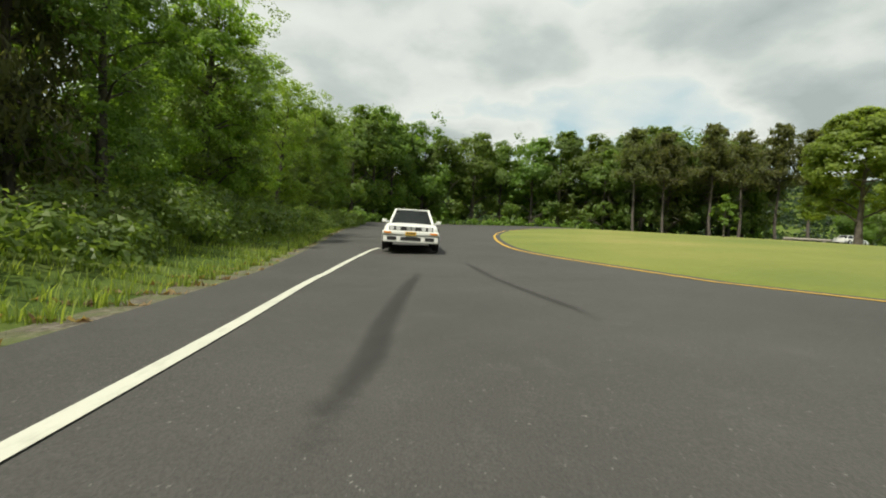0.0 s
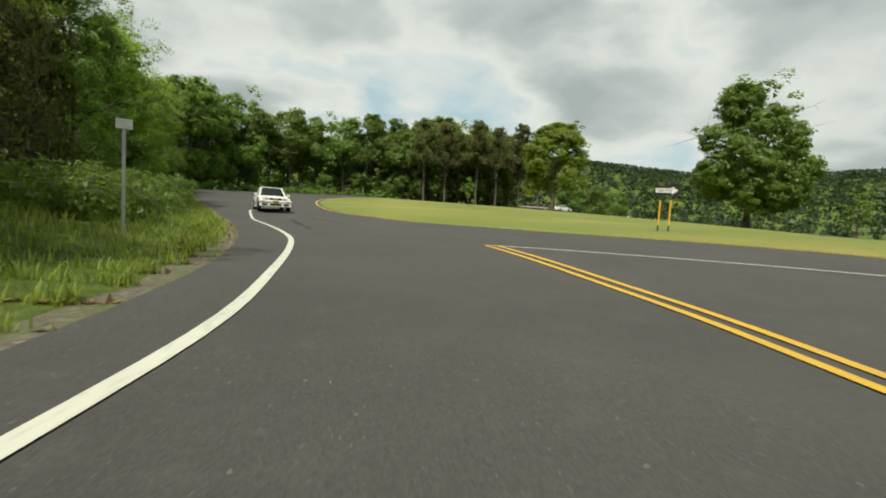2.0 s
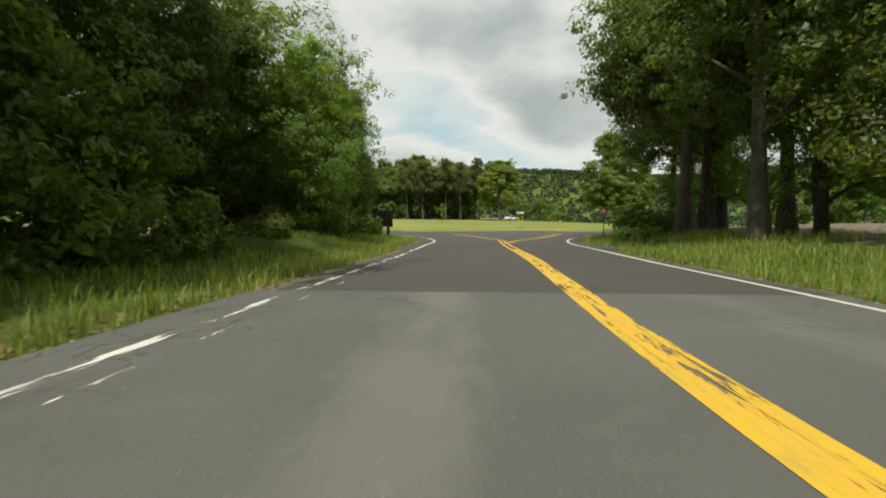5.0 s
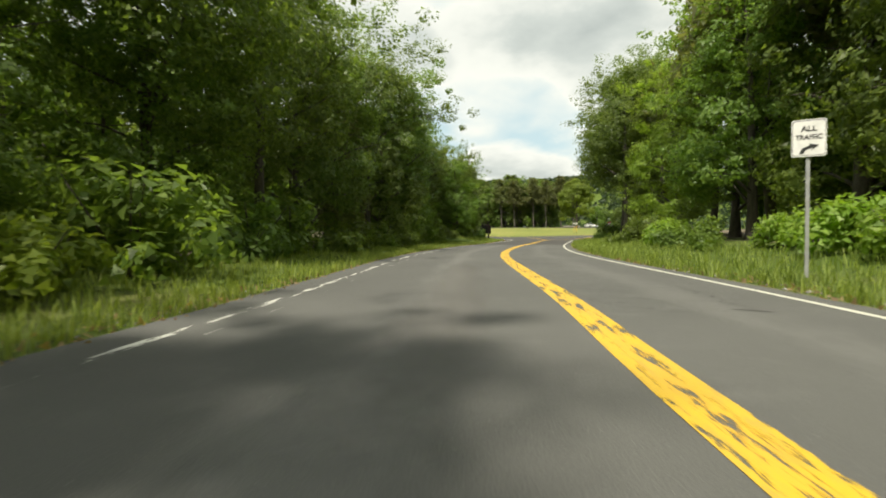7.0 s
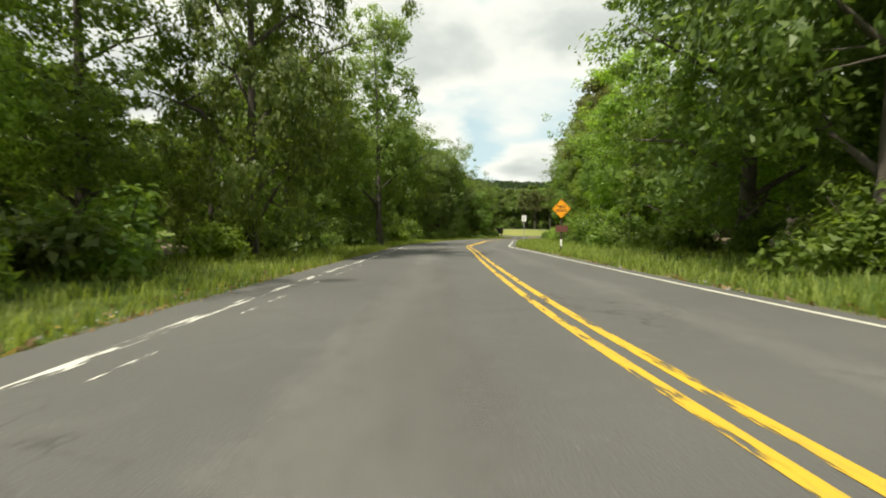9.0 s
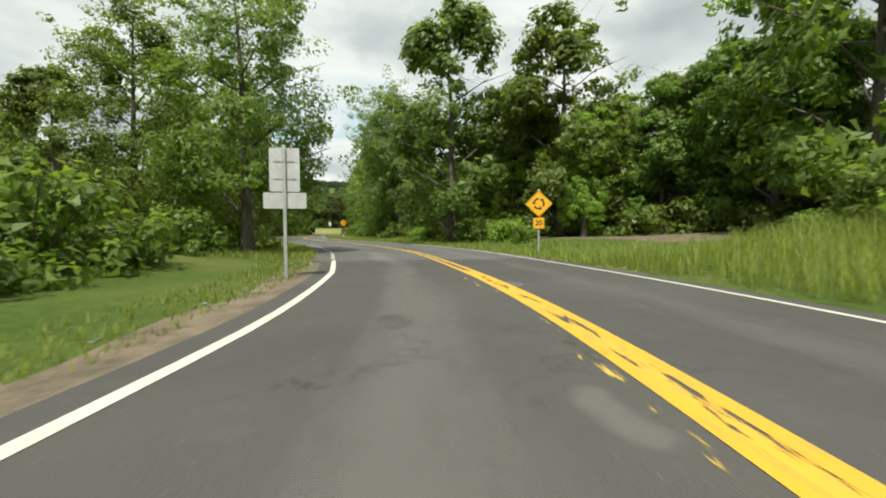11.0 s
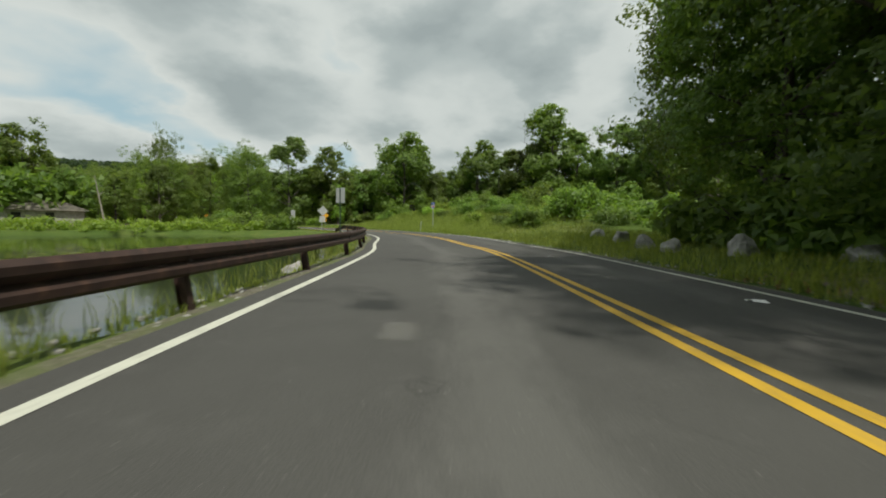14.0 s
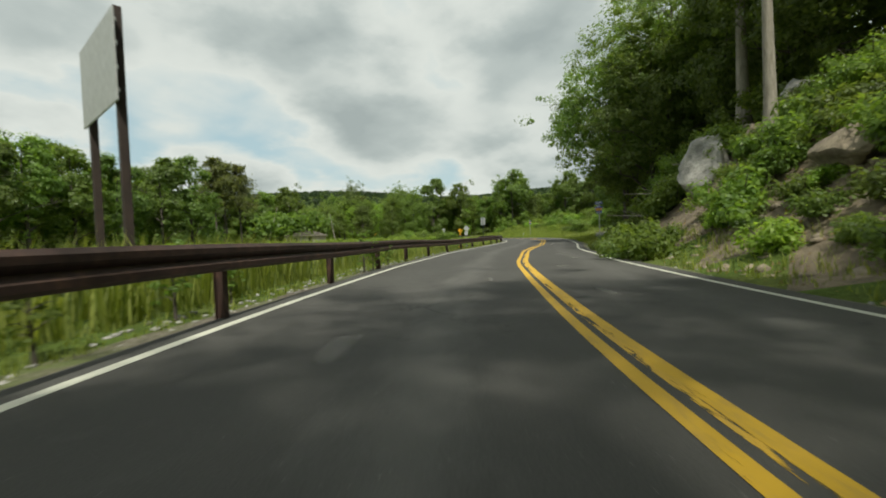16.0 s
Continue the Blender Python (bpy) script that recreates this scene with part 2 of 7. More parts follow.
def bark(name, dark, light):
    m, n, l, p = shader(name)
    v = coords(n, l, scale=(1, 1, 0.25))
    a = noise_of(n, l, v, 9, 6, 0.7)
    l.new(ramp(n, l, a, [(0.3, dark), (0.7, light)]), p.inputs["Base Color"])
    p.inputs["Roughness"].default_value = 0.95
    bumped(n, l, p, a, 0.8, 0.03)
    return m


def ground_soil():
    """Rough grass, with bare and leafy soil under the woods."""
    m, n, l, p = shader("rough_grass")
    v = coords(n, l)
    tone = noise_of(n, l, v, 0.22, 5, 0.6)
    tuft = noise_of(n, l, v, 7, 5, 0.75)
    c = ramp(n, l, tone, [(0.3, (0.055, 0.095, 0.018)), (0.5, (0.085, 0.125, 0.026)), (0.72, (0.15, 0.16, 0.05))])
    c = mixed(n, l, 0.8, c, ramp(n, l, tuft, [(0.25, (0.45, 0.45, 0.45)), (0.7, (1.35, 1.35, 1.3))]), "MULTIPLY")
    l.new(c, p.inputs["Base Color"])
    p.inputs["Roughness"].default_value = 0.95
    p.inputs["Specular IOR Level"].default_value = 0.15
    bumped(n, l, p, tuft, 0.9, 0.12)
    return m


def lawn():
    m, n, l, p = shader("mown_grass")
    v = coords(n, l)
    tone = noise_of(n, l, v, 0.12, 4, 0.55)
    tuft = noise_of(n, l, v, 12, 5, 0.75)
    c = ramp(n, l, tone, [(0.3, (0.115, 0.15, 0.022)), (0.55, (0.175, 0.19, 0.035)), (0.75, (0.25, 0.225, 0.065))])
    c = mixed(n, l, 0.7, c, ramp(n, l, tuft, [(0.25, (0.6, 0.6, 0.6)), (0.7, (1.25, 1.25, 1.2))]), "MULTIPLY")
    l.new(c, p.inputs["Base Color"])
    p.inputs["Roughness"].default_value = 0.95
    bumped(n, l, p, tuft, 0.7, 0.04)
    return m


def gravel():
    m, n, l, p = shader("gravel_verge")
    v = coords(n, l)
    a = noise_of(n, l, v, 14, 5, 0.75)
    b = noise_of(n, l, v, 0.8, 5, 0.65)
    c = ramp(n, l, a, [(0.3, (0.05, 0.042, 0.032)), (0.5, (0.13, 0.11, 0.085)), (0.72, (0.3, 0.27, 0.22))])
    c = mixed(n, l, ramp(n, l, b, [(0.42, (0, 0, 0)), (0.6, (0.85, 0.85, 0.85))]), c, (0.1, 0.13, 0.03))
    l.new(c, p.inputs["Base Color"])
    p.inputs["Roughness"].default_value = 0.95
    bumped(n, l, p, a, 1.0, 0.05)
    return m


def water():
    m, n, l, p = shader("pond_water")
    v = coords(n, l)
    p.inputs["Base Color"].default_value = (0.018, 0.022, 0.014, 1)
    p.inputs["Roughness"].default_value = 0.06
    p.inputs["IOR"].default_value = 1.33
    bumped(n, l, p, noise_of(n, l, v, 2.5, 3), 0.08, 0.05)
    return m


def rust():
    m, n, l, p = shader("rusted_steel")
    v = coords(n, l)
    a = noise_of(n, l, v, 5, 7, 0.7)
    b = noise_of(n, l, v, 60, 4, 0.7)
    c = ramp(n, l, a, [(0.3, (0.028, 0.017, 0.014)), (0.55, (0.06, 0.033, 0.025)), (0.75, (0.13, 0.07, 0.045))])
    c = mixed(n, l, 0.5, c, ramp(n, l, b, [(0.3, (0.6, 0.6, 0.6)), (0.7, (1.3, 1.3, 1.3))]), "MULTIPLY")
    l.new(c, p.inputs["Base Color"])
    p.inputs["Roughness"].default_value, p.inputs["Metallic"].default_value = 0.7, 0.3
    bumped(n, l, p, b, 0.3, 0.004)
    return m


def stone(name, dark, light):
    m, n, l, p = shader(name)
    v = coords(n, l)
    a = noise_of(n, l, v, 1.6, 8, 0.7)
    b = noise_of(n, l, v, 16, 5, 0.7)
    c = ramp(n, l, a, [(0.3, dark), (0.6, light), (0.8, tuple(min(1, x * 1.35) for x in light))])
    c = mixed(n, l, 0.6, c, ramp(n, l, b, [(0.3, (0.6, 0.6, 0.6)), (0.7, (1.25, 1.25, 1.25))]), "MULTIPLY")
    l.new(c, p.inputs["Base Color"])
    p.inputs["Roughness"].default_value = 0.9
    bumped(n, l, p, a, 0.9, 0.15)
    return m


M_ASPHALT_NEW = asphalt("dark_asphalt", (0.057, 0.055, 0.051), (0.077, 0.074, 0.069), (0.1, 0.097, 0.09))
M_ASPHALT_OLD = asphalt("faded_asphalt", (0.092, 0.092, 0.087), (0.118, 0.118, 0.111), (0.155, 0.153, 0.144), 0.26)
M_ASPHALT_MID = asphalt("grey_asphalt", (0.06, 0.058, 0.054), (0.083, 0.081, 0.075), (0.11, 0.107, 0.1), 0.3, -1.55)
M_WHITE = road_paint("white_road_paint", (0.54, 0.54, 0.46), 0.3)
M_WHITE_WORN = road_paint("worn_white_paint", (0.6, 0.6, 0.55), 0.5)
M_YELLOW = road_paint("yellow_road_paint", (0.57, 0.345, 0.02), 0.32)
M_YELLOW_OLD = road_paint("old_yellow_paint", (0.6, 0.36, 0.03), 0.43)
M_YELLOW_FLECK = road_paint("yellow_flecks", (0.5, 0.36, 0.06), 0.58)
M_YELLOW_WORN = road_paint("worn_yellow_paint", (0.58, 0.37, 0.025), 0.42)
M_LEAF = leaves("broad_leaves", (0.075, 0.125, 0.026), (0.16, 0.225, 0.05))
M_LEAF_LIGHT = leaves("light_leaves", (0.12, 0.19, 0.03), (0.23, 0.31, 0.06))
M_LEAF_DARK = leaves("dark_leaves", (0.07, 0.112, 0.028), (0.14, 0.195, 0.05))
# distance haze is put into this leaf colour: darker and bluer
M_LEAF_FAR = leaves("hazed_leaves", (0.03, 0.055, 0.03), (0.05, 0.08, 0.045))
M_NEEDLE = leaves("brown_needles", (0.07, 0.085, 0.038), (0.14, 0.15, 0.07), 0.6)
M_BARK = bark("grey_bark", (0.045, 0.038, 0.03), (0.14, 0.12, 0.1))
M_BARK_PALE = bark("pale_bark", (0.16, 0.14, 0.11), (0.36, 0.33, 0.28))
M_GROUND = ground_soil()
M_LAWN = lawn()
M_GRAVEL = gravel()
M_WATER = water()
M_RUST = rust()
M_ROCK = stone("grey_rock", (0.16, 0.155, 0.145), (0.4, 0.39, 0.36))
M_ROCK_BROWN = stone("brown_rock", (0.1, 0.08, 0.055), (0.3, 0.25, 0.18))
M_GALV = plain("galvanised_steel", (0.42, 0.43, 0.43), 0.5, 0.6)
M_SIGN_BACK = plain("dull_aluminium", (0.45, 0.46, 0.46), 0.55, 0.4)
M_SIGN_YELLOW = plain("yellow_sign_face", (0.72, 0.36, 0.01), 0.5, grain=0)
M_SIGN_ORANGE = plain("faded_yellow_face", (0.75, 0.3, 0.008), 0.5, grain=0)
M_SIGN_WHITE = plain("white_sign_face", (0.72, 0.72, 0.7), 0.5, grain=0)
M_SIGN_RED = plain("red_sign_face", (0.42, 0.02, 0.03), 0.5, grain=0)
M_SIGN_BLUE = plain("blue_sign_face", (0.025, 0.05, 0.3), 0.5, grain=0)
M_SIGN_BLACK = plain("black_paint", (0.015, 0.015, 0.015), 0.6, grain=0)
M_POST_YELLOW = plain("yellow_post_paint", (0.65, 0.38, 0.03), 0.6)
M_POST_GREEN = plain("green_post_paint", (0.03, 0.06, 0.035), 0.6)
M_WOOD = plain("brown_stained_wood", (0.03, 0.019, 0.015), 0.75, vary=0.3, scale=4)
M_BROWN = plain("brown_sign_face", (0.1, 0.035, 0.025), 0.6)
M_PALE_PATCH = stain("pale_patch", (0.17, 0.166, 0.152), 0.5)
M_DARK_PATCH = stain("tyre_rubber", (0.022, 0.0215, 0.021), 0.36)
M_GRIT = stain("worn_grit", (0.16, 0.152, 0.142), 0.3)
M_TAR = stain("tar_seam", (0.018, 0.018, 0.017), 0.9)
M_LITTER = stone("leaf_litter", (0.065, 0.053, 0.035), (0.19, 0.15, 0.1))
M_DRY = leaves("dry_leaves", (0.1, 0.065, 0.038), (0.3, 0.22, 0.13), 0.7)
M_GRASS = leaves("grass_blades", (0.085, 0.12, 0.025), (0.25, 0.285, 0.07), 0.6)
M_CAR = plain("white_car_paint", (0.74, 0.74, 0.7), 0.3, vary=0.03, grain=0)
M_GLASS = plain("dark_glass", (0.03, 0.035, 0.035), 0.08, vary=0.1, grain=0)
M_RUBBER = plain("black_rubber", (0.02, 0.02, 0.02), 0.85)
M_RIM = plain("silver_rim", (0.5, 0.5, 0.5), 0.35, 0.8)
M_LAMP = plain("headlight_glass", (0.65, 0.66, 0.66), 0.1, 0.2, grain=0)
M_AMBER = plain("amber_lens", (0.6, 0.2, 0.01), 0.3, grain=0)
M_PLATE = plain("yellow_plate", (0.55, 0.33, 0.04), 0.5, grain=0)
M_SLATE = plain("weathered_shingle", (0.2, 0.18, 0.15), 0.9, vary=0.4, scale=2)
M_STONE_WALL = stone("pale_stone", (0.2, 0.19, 0.17), (0.42, 0.4, 0.36))


# ------------------------------------------------------------------ mesh helpers
def mesh_of(name, verts, faces, mats, slots=None, smooth=False):
    me = bpy.data.meshes.new(name)
    me.from_pydata([tuple(map(float, v)) for v in verts], [], [tuple(f) for f in faces])
    for m in mats if isinstance(mats, (list, tuple)) else [mats]:
        me.materials.append(m)
    if slots is not None:
        me.polygons.foreach_set("material_index", np.asarray(slots, dtype=np.int32))
    if smooth:
        me.polygons.foreach_set("use_smooth", np.ones(len(me.polygons), dtype=bool))
    me.update()
    return me


def bm_mesh(name, bm, mat, smooth=False):
    me = bpy.data.meshes.new(name)
    bm.normal_update()
    bm.to_mesh(me)
    bm.free()
    for m in mat if isinstance(mat, (list, tuple)) else [mat]:
        me.materials.append(m)
    if smooth:
        me.polygons.foreach_set("use_smooth", np.ones(len(me.polygons), dtype=bool))
    return me


def part(name, bm, material, parent, label="", smooth=False):
    """One mesh object under a thing or under a part."""
    ob = new(name, bm_mesh(name, bm, material, smooth))
    ob.parent = parent
    if label:
        tagged(ob, label)
    return ob


def mesh_part(name, me, parent, label=""):
    ob = new(name, me)
    ob.parent = parent
    if label:
        tagged(ob, label)
    return ob


def thing(name, label, category, m=None, group="", kind=""):
    ob = new(name)
    ob.empty_display_size = 0.2
    tagged(ob, label, category, group, kind)
    if m is not None:
        ob.matrix_basis = m
    return ob


def box(bm, x0, x1, y0, y1, z0, z1, bevel=0.0):
    r = bmesh.ops.create_cube(bm, size=1, matrix=Matrix.Translation(((x0 + x1) / 2, (y0 + y1) / 2, (z0 + z1) / 2)) @ Matrix.Diagonal((x1 - x0, y1 - y0, z1 - z0, 1)))
    if bevel:
        edges = list({e for v in r["verts"] for e in v.link_edges})
        bmesh.ops.bevel(bm, geom=edges, offset=bevel, segments=2, affect="EDGES", profile=0.5)
    return bm


def rod(bm, a, b, r0, r1=None, sides=10):
    a, b = Vector(a), Vector(b)
    q = (b - a).to_track_quat("Z", "Y").to_matrix().to_4x4()
    bmesh.ops.create_cone(bm, cap_ends=True, segments=sides, radius1=r0, radius2=r0 if r1 is None else r1, depth=(b - a).length, matrix=Matrix.Translation((a + b) / 2) @ q)
    return bm


def plate(bm, outline, thick, y=0.0):
    """A plate in the xz plane, with its face towards -y at the given y."""
    front = [bm.verts.new((x, y, z)) for x, z in outline]
    back = [bm.verts.new((x, y + thick, z)) for x, z in outline]
    bm.faces.new(front)
    bm.faces.new(back[::-1])
    for i in range(len(front)):
        j = (i + 1) % len(front)
        bm.faces.new((front[j], front[i], back[i], back[j]))
    bmesh.ops.recalc_face_normals(bm, faces=bm.faces[:])
    return bm


def rounded(w, h, r, cx=0.0, cz=0.0, n=4):
    out = []
    for sx, sz, a0 in ((1, -1, -90), (1, 1, 0), (-1, 1, 90), (-1, -1, 180)):
        for k in range(n + 1):
            a = radians(a0 + 90 * k / n)
            out.append((cx + sx * (w / 2 - r) + r * math.cos(a), cz + sz * (h / 2 - r) + r * math.sin(a)))
    return out


def writing(text, size, x, y, z, mat, parent, name="lettering", bold=0.0, wide=1.0):
    cu = bpy.data.curves.new(name, "FONT")
    cu.body, cu.size, cu.align_x, cu.align_y, cu.extrude, cu.offset = text, size, "CENTER", "CENTER", 0.0015, bold
    tmp = bpy.data.objects.new(name, cu)
    scene.collection.objects.link(tmp)
    me = bpy.data.meshes.new_from_object(tmp.evaluated_get(bpy.context.evaluated_depsgraph_get()))
    bpy.data.objects.remove(tmp)
    me.materials.clear()
    me.materials.append(mat)
    ob = new(name, me)
    ob.parent = parent
    ob.matrix_basis = pose(x, y, z, 90) @ Matrix.Diagonal((wide, 1, 1, 1))
    return ob


# ------------------------------------------------------------------ roads
def rise(x, y):
    """How far the ground rises towards the far side of the roundabout; it stays low towards the lake."""
    x, y = np.asarray(x, float), np.asarray(y, float)
    t = np.clip((y + 12) / 13, 0, 1)
    side = np.clip((x - 62) / 30, 0, 1)
    return (0.035 * np.clip(x - 1, 0, 20) * t * t * (3 - 2 * t) + 0.034 * np.clip(y - 14, 0, 60)) * (1 - side)


def smooth_line(points, step=1.0):
    """A Catmull-Rom line through the points, at even steps."""
    p = np.array(points, float)
    q = np.vstack([2 * p[0] - p[1], p, 2 * p[-1] - p[-2]])
    out = []
    for i in range(1, len(q) - 2):
        a, b, c, d = q[i - 1 : i + 3]
        n = max(2, int(np.linalg.norm(c - b) / 0.4))
        t = np.linspace(0, 1, n, endpoint=False)[:, None]
        out.append(0.5 * (2 * b + (c - a) * t + (2 * a - 5 * b + 4 * c - d) * t**2 + (3 * b - a - 3 * c + d) * t**3))
    out = np.vstack(out + [p[-1:]])
    s = np.r_[0, np.cumsum(np.linalg.norm(np.diff(out, axis=0), axis=1))]
    at = np.linspace(0, s[-1], max(2, int(s[-1] / step) + 1))
    return np.stack([np.interp(at, s, out[:, k]) for k in range(out.shape[1])], 1)


def normals_of(line):
    """To the right of someone who looks back along the line, towards its start."""
    t = np.gradient(line, axis=0)
    t /= np.linalg.norm(t, axis=1)[:, None]
    return np.stack([-t[:, 1], t[:, 0]], 1)


def ribbon(line, a, b, z, mat, name, skirt=0.0, za=None, film=False):
    """A strip along the line from offset a to offset b (numbers or one per point)."""
    n = normals_of(line)
    a, b = np.broadcast_to(a, len(line)), np.broadcast_to(b, len(line))
    left, right = line + n * a[:, None], line + n * b[:, None]
    z0 = z if za is None else za
    cols = [np.c_[left, np.full(len(line), z0)], np.c_[right, np.full(len(line), z)]]
    if skirt:
        cols = [cols[0] - (0, 0, skirt), *cols, cols[-1] - (0, 0, skirt)]
    k = len(cols)
    verts = np.stack(cols, 1).reshape(-1, 3)
    verts[:, 2] += rise(verts[:, 0], verts[:, 1])
    faces = [(i * k + j, i * k + j + 1, (i + 1) * k + j + 1, (i + 1) * k + j) for i in range(len(line) - 1) for j in range(k - 1)]
    me = mesh_of(name, verts, faces, mat)
    run = np.r_[0, np.cumsum(np.linalg.norm(np.diff(line, axis=0), axis=1))]
    if film:
        across = np.stack([np.full(len(line), -1.0), np.full(len(line), 1.0)], 1)
    else:
        across = np.stack([a, a, b, b] if skirt else [a, b], 1)
    fade = np.clip(np.minimum(run, run[-1] - run) / max(0.02, 0.2 * run[-1]), 0, 1)
    tr = np.stack([across, np.broadcast_to(run[:, None], across.shape), np.broadcast_to(fade[:, None], across.shape)], 2)
    me.attributes.new("track", "FLOAT_VECTOR", "POINT").data.foreach_set("vector", tr.astype(np.float32).ravel())
    bm = bmesh.new()
    bm.from_mesh(me)
    bmesh.ops.recalc_face_normals(bm, faces=bm.faces[:])
    if sum(f.normal.z for f in bm.faces) < 0:
        bmesh.ops.reverse_faces(bm, faces=bm.faces[:])
    bm.to_mesh(me)
    bm.free()
    return me


def structure(name, me, label, category):
    return tagged(new(name, me), label, category, kind="structure")


CENTRE = smooth_line([
    (-1.6, -13.3), (-3.1, -15.6), (-5.4, -18.8), (-8.3, -23.2), (-11.6, -28.0), (-14.7, -32.6), (-18.4, -38.9), (-21.1, -44.6),
    (-24.5, -53.2), (-26.4, -57.6), (-28.75, -63.5), (-31.0, -72.5), (-32.2, -77.2), (-34.5, -86.7), (-35.9, -94.0), (-37.6, -101.0),
    (-40.0, -108.5), (-43.2, -115.5), (-47.0, -122.5), (-51.65, -129.1), (-56.4, -135.65), (-60.8, -140.3), (-64.5, -144.1), (-67.7, -146.95),
    (-72.7, -150.75), (-78.5, -154.4), (-84.3, -158.0), (-97.2, -164.1), (-102.5, -166.3), (-107.6, -168.4), (-112.2, -170.8), (-116.95, -173.35), (-125.4, -178.75), (-136.0, -187.0), (-152.0, -201.0),
    (-172.0, -220.0)])
NORM = normals_of(CENTRE)
ALONG = np.r_[0, np.cumsum(np.linalg.norm(np.diff(CENTRE, axis=0), axis=1))]


def along(y):
    """How far along the centre line the given y lies."""
    return float(np.interp(-y, -CENTRE[:, 1], ALONG))


S_SEAM, S_WORN, S_MID = along(-29.0), along(-25.0), along(-114.0)
LEFT_LINE = np.interp(ALONG, [0, along(-19), along(-30), along(-45), along(-57), along(-75), along(-92), along(-112), along(-118), along(-123), along(-127), along(-131), along(-136), along(-140), along(-149), along(-157), along(-175), 300], [-3.2, -3.5, -3.65, -3.85, -3.85, -3.75, -3.65, -3.35, -3.0, -3.05, -3.25, -3.52, -3.55, -3.45, -3.5, -3.7, -3.85, -3.85])
RIGHT_LINE = np.interp(ALONG, [0, along(-19), along(-40), along(-55), along(-75), along(-90), along(-130), along(-142), along(-160), 300], [1.9, 2.9, 2.9, 2.75, 2.95, 3.05, 2.75, 2.8, 2.4, 2.3])


def stretch(a, b):
    i, j = np.searchsorted(ALONG, a), min(len(ALONG), np.searchsorted(ALONG, b) + 1)
    return slice(i, j)


for nm, a, b, mat, lab in (
    ("road_north", 0, S_SEAM, M_ASPHALT_NEW, "smooth dark asphalt road leading out of the roundabout"),
    ("road_middle", S_SEAM, S_MID, M_ASPHALT_OLD, "faded grey asphalt road between dense woods"),
    ("road_south", S_MID, 400, M_ASPHALT_MID, "grey asphalt road curving past a pond"),
):
    k = stretch(a, b)
    structure(nm, ribbon(CENTRE[k], LEFT_LINE[k] - (0.35 if mat is not M_ASPHALT_OLD else 0.6), RIGHT_LINE[k] + 0.35, 0.0, mat, nm, 0.08), lab, "road")

# roundabout: asphalt with a raised grass island
OUTER = [(-10.0, -18.0), (-8.3, -15.2), (-6.0, -12.0), (-4.2, -9.0), (-2.9, -6.2), (-2.0, -3.5), (-1.35, -0.5), (-1.0, 3), (-0.9, 8), (-1.2, 14), (-1.9, 22), (-3.2, 34), (-4.4, 50),
         (-11, 65), (-31, 81), (-57, 97), (-55, 103), (-27, 88), (-3, 79), (15, 77), (37, 73), (62, 67), (78, 52), (94, 56), (154, 88), (158, 81),
         (96, 47), (84, 33), (76, 10), (62, -2.5), (44, -8.3), (26, -9.0), (17, -9.2), (12.5, -9.4), (9.6, -10.5), (6.8, -12.2), (4.2, -14.4), (1.6, -17.2), (-0.4, -19.8), (-2.4, -22.4)]


def sheet(outline, z, mat, name):
    bm = bmesh.new()
    f = bm.faces.new([bm.verts.new((x, y, z)) for x, y in outline])
    bmesh.ops.triangulate(bm, faces=[f])
    for y in (*range(-12, 2), 7, 14, 30, 50, 74):
        bmesh.ops.bisect_plane(bm, geom=bm.verts[:] + bm.edges[:] + bm.faces[:], plane_co=(0, y, 0), plane_no=(0, 1, 0))
    for x in (1, 4, 7, 11, 16, 21, 40, 62, 77, 92):
        bmesh.ops.bisect_plane(bm, geom=bm.verts[:] + bm.edges[:] + bm.faces[:], plane_co=(x, 0, 0), plane_no=(1, 0, 0))
    if mat is not M_WATER:
        for v in bm.verts:
            v.co.z += float(rise(v.co.x, v.co.y))
    bmesh.ops.recalc_face_normals(bm, faces=bm.faces[:])
    if sum(g.normal.z for g in bm.faces) < 0:
        bmesh.ops.reverse_faces(bm, faces=bm.faces[:])
    return bm_mesh(name, bm, mat)


structure("roundabout", sheet([tuple(p) for p in smooth_line(OUTER + OUTER[:1], 1.5)[:-1]], -0.006, M_ASPHALT_NEW, "roundabout"), "wide dark asphalt roundabout with faint tyre marks", "road")
ISLAND = smooth_line([(9.5, 46), (7.0, 36), (5.7, 27), (5.6, 21), (7.2, 15.5), (8.8, 11.2), (10.2, 7.2), (12.0, 3.0), (13.6, -1.2), (15.6, -4.0), (18, -4.3), (22.5, -2.0), (31, 2.5), (44, 9), (54, 18), (59, 31), (57, 46), (46, 59), (31, 64), (17, 59), (9.5, 46)], 1.2)[:-1]
mid = ISLAND.mean(0)
rings = [(1.0, -0.03), (0.996, 0.03), (0.97, 0.06), (0.9, 0.1), (0.75, 0.16), (0.55, 0.2), (0.3, 0.23), (0.08, 0.24)]
iv = np.vstack([np.c_[mid + (ISLAND - mid) * k, np.full(len(ISLAND), z)] for k, z in rings] + [[[*mid, 0.24]]])
iv[:, 2] += rise(iv[:, 0], iv[:, 1])
N = len(ISLAND)
fc = [(r * N + i, r * N + (i + 1) % N, (r + 1) * N + (i + 1) % N, (r + 1) * N + i) for r in range(len(rings) - 1) for i in range(N)]
fc += [((len(rings) - 1) * N + i, (len(rings) - 1) * N + (i + 1) % N, len(rings) * N) for i in range(N)]
me = mesh_of("island_lawn", iv, fc, M_LAWN, smooth=True)
me.flip_normals() if me.polygons[len(me.polygons) - 1].normal.z < 0 else None
structure("island_lawn", me, "gently domed mown grass island of the roundabout", "lawn")

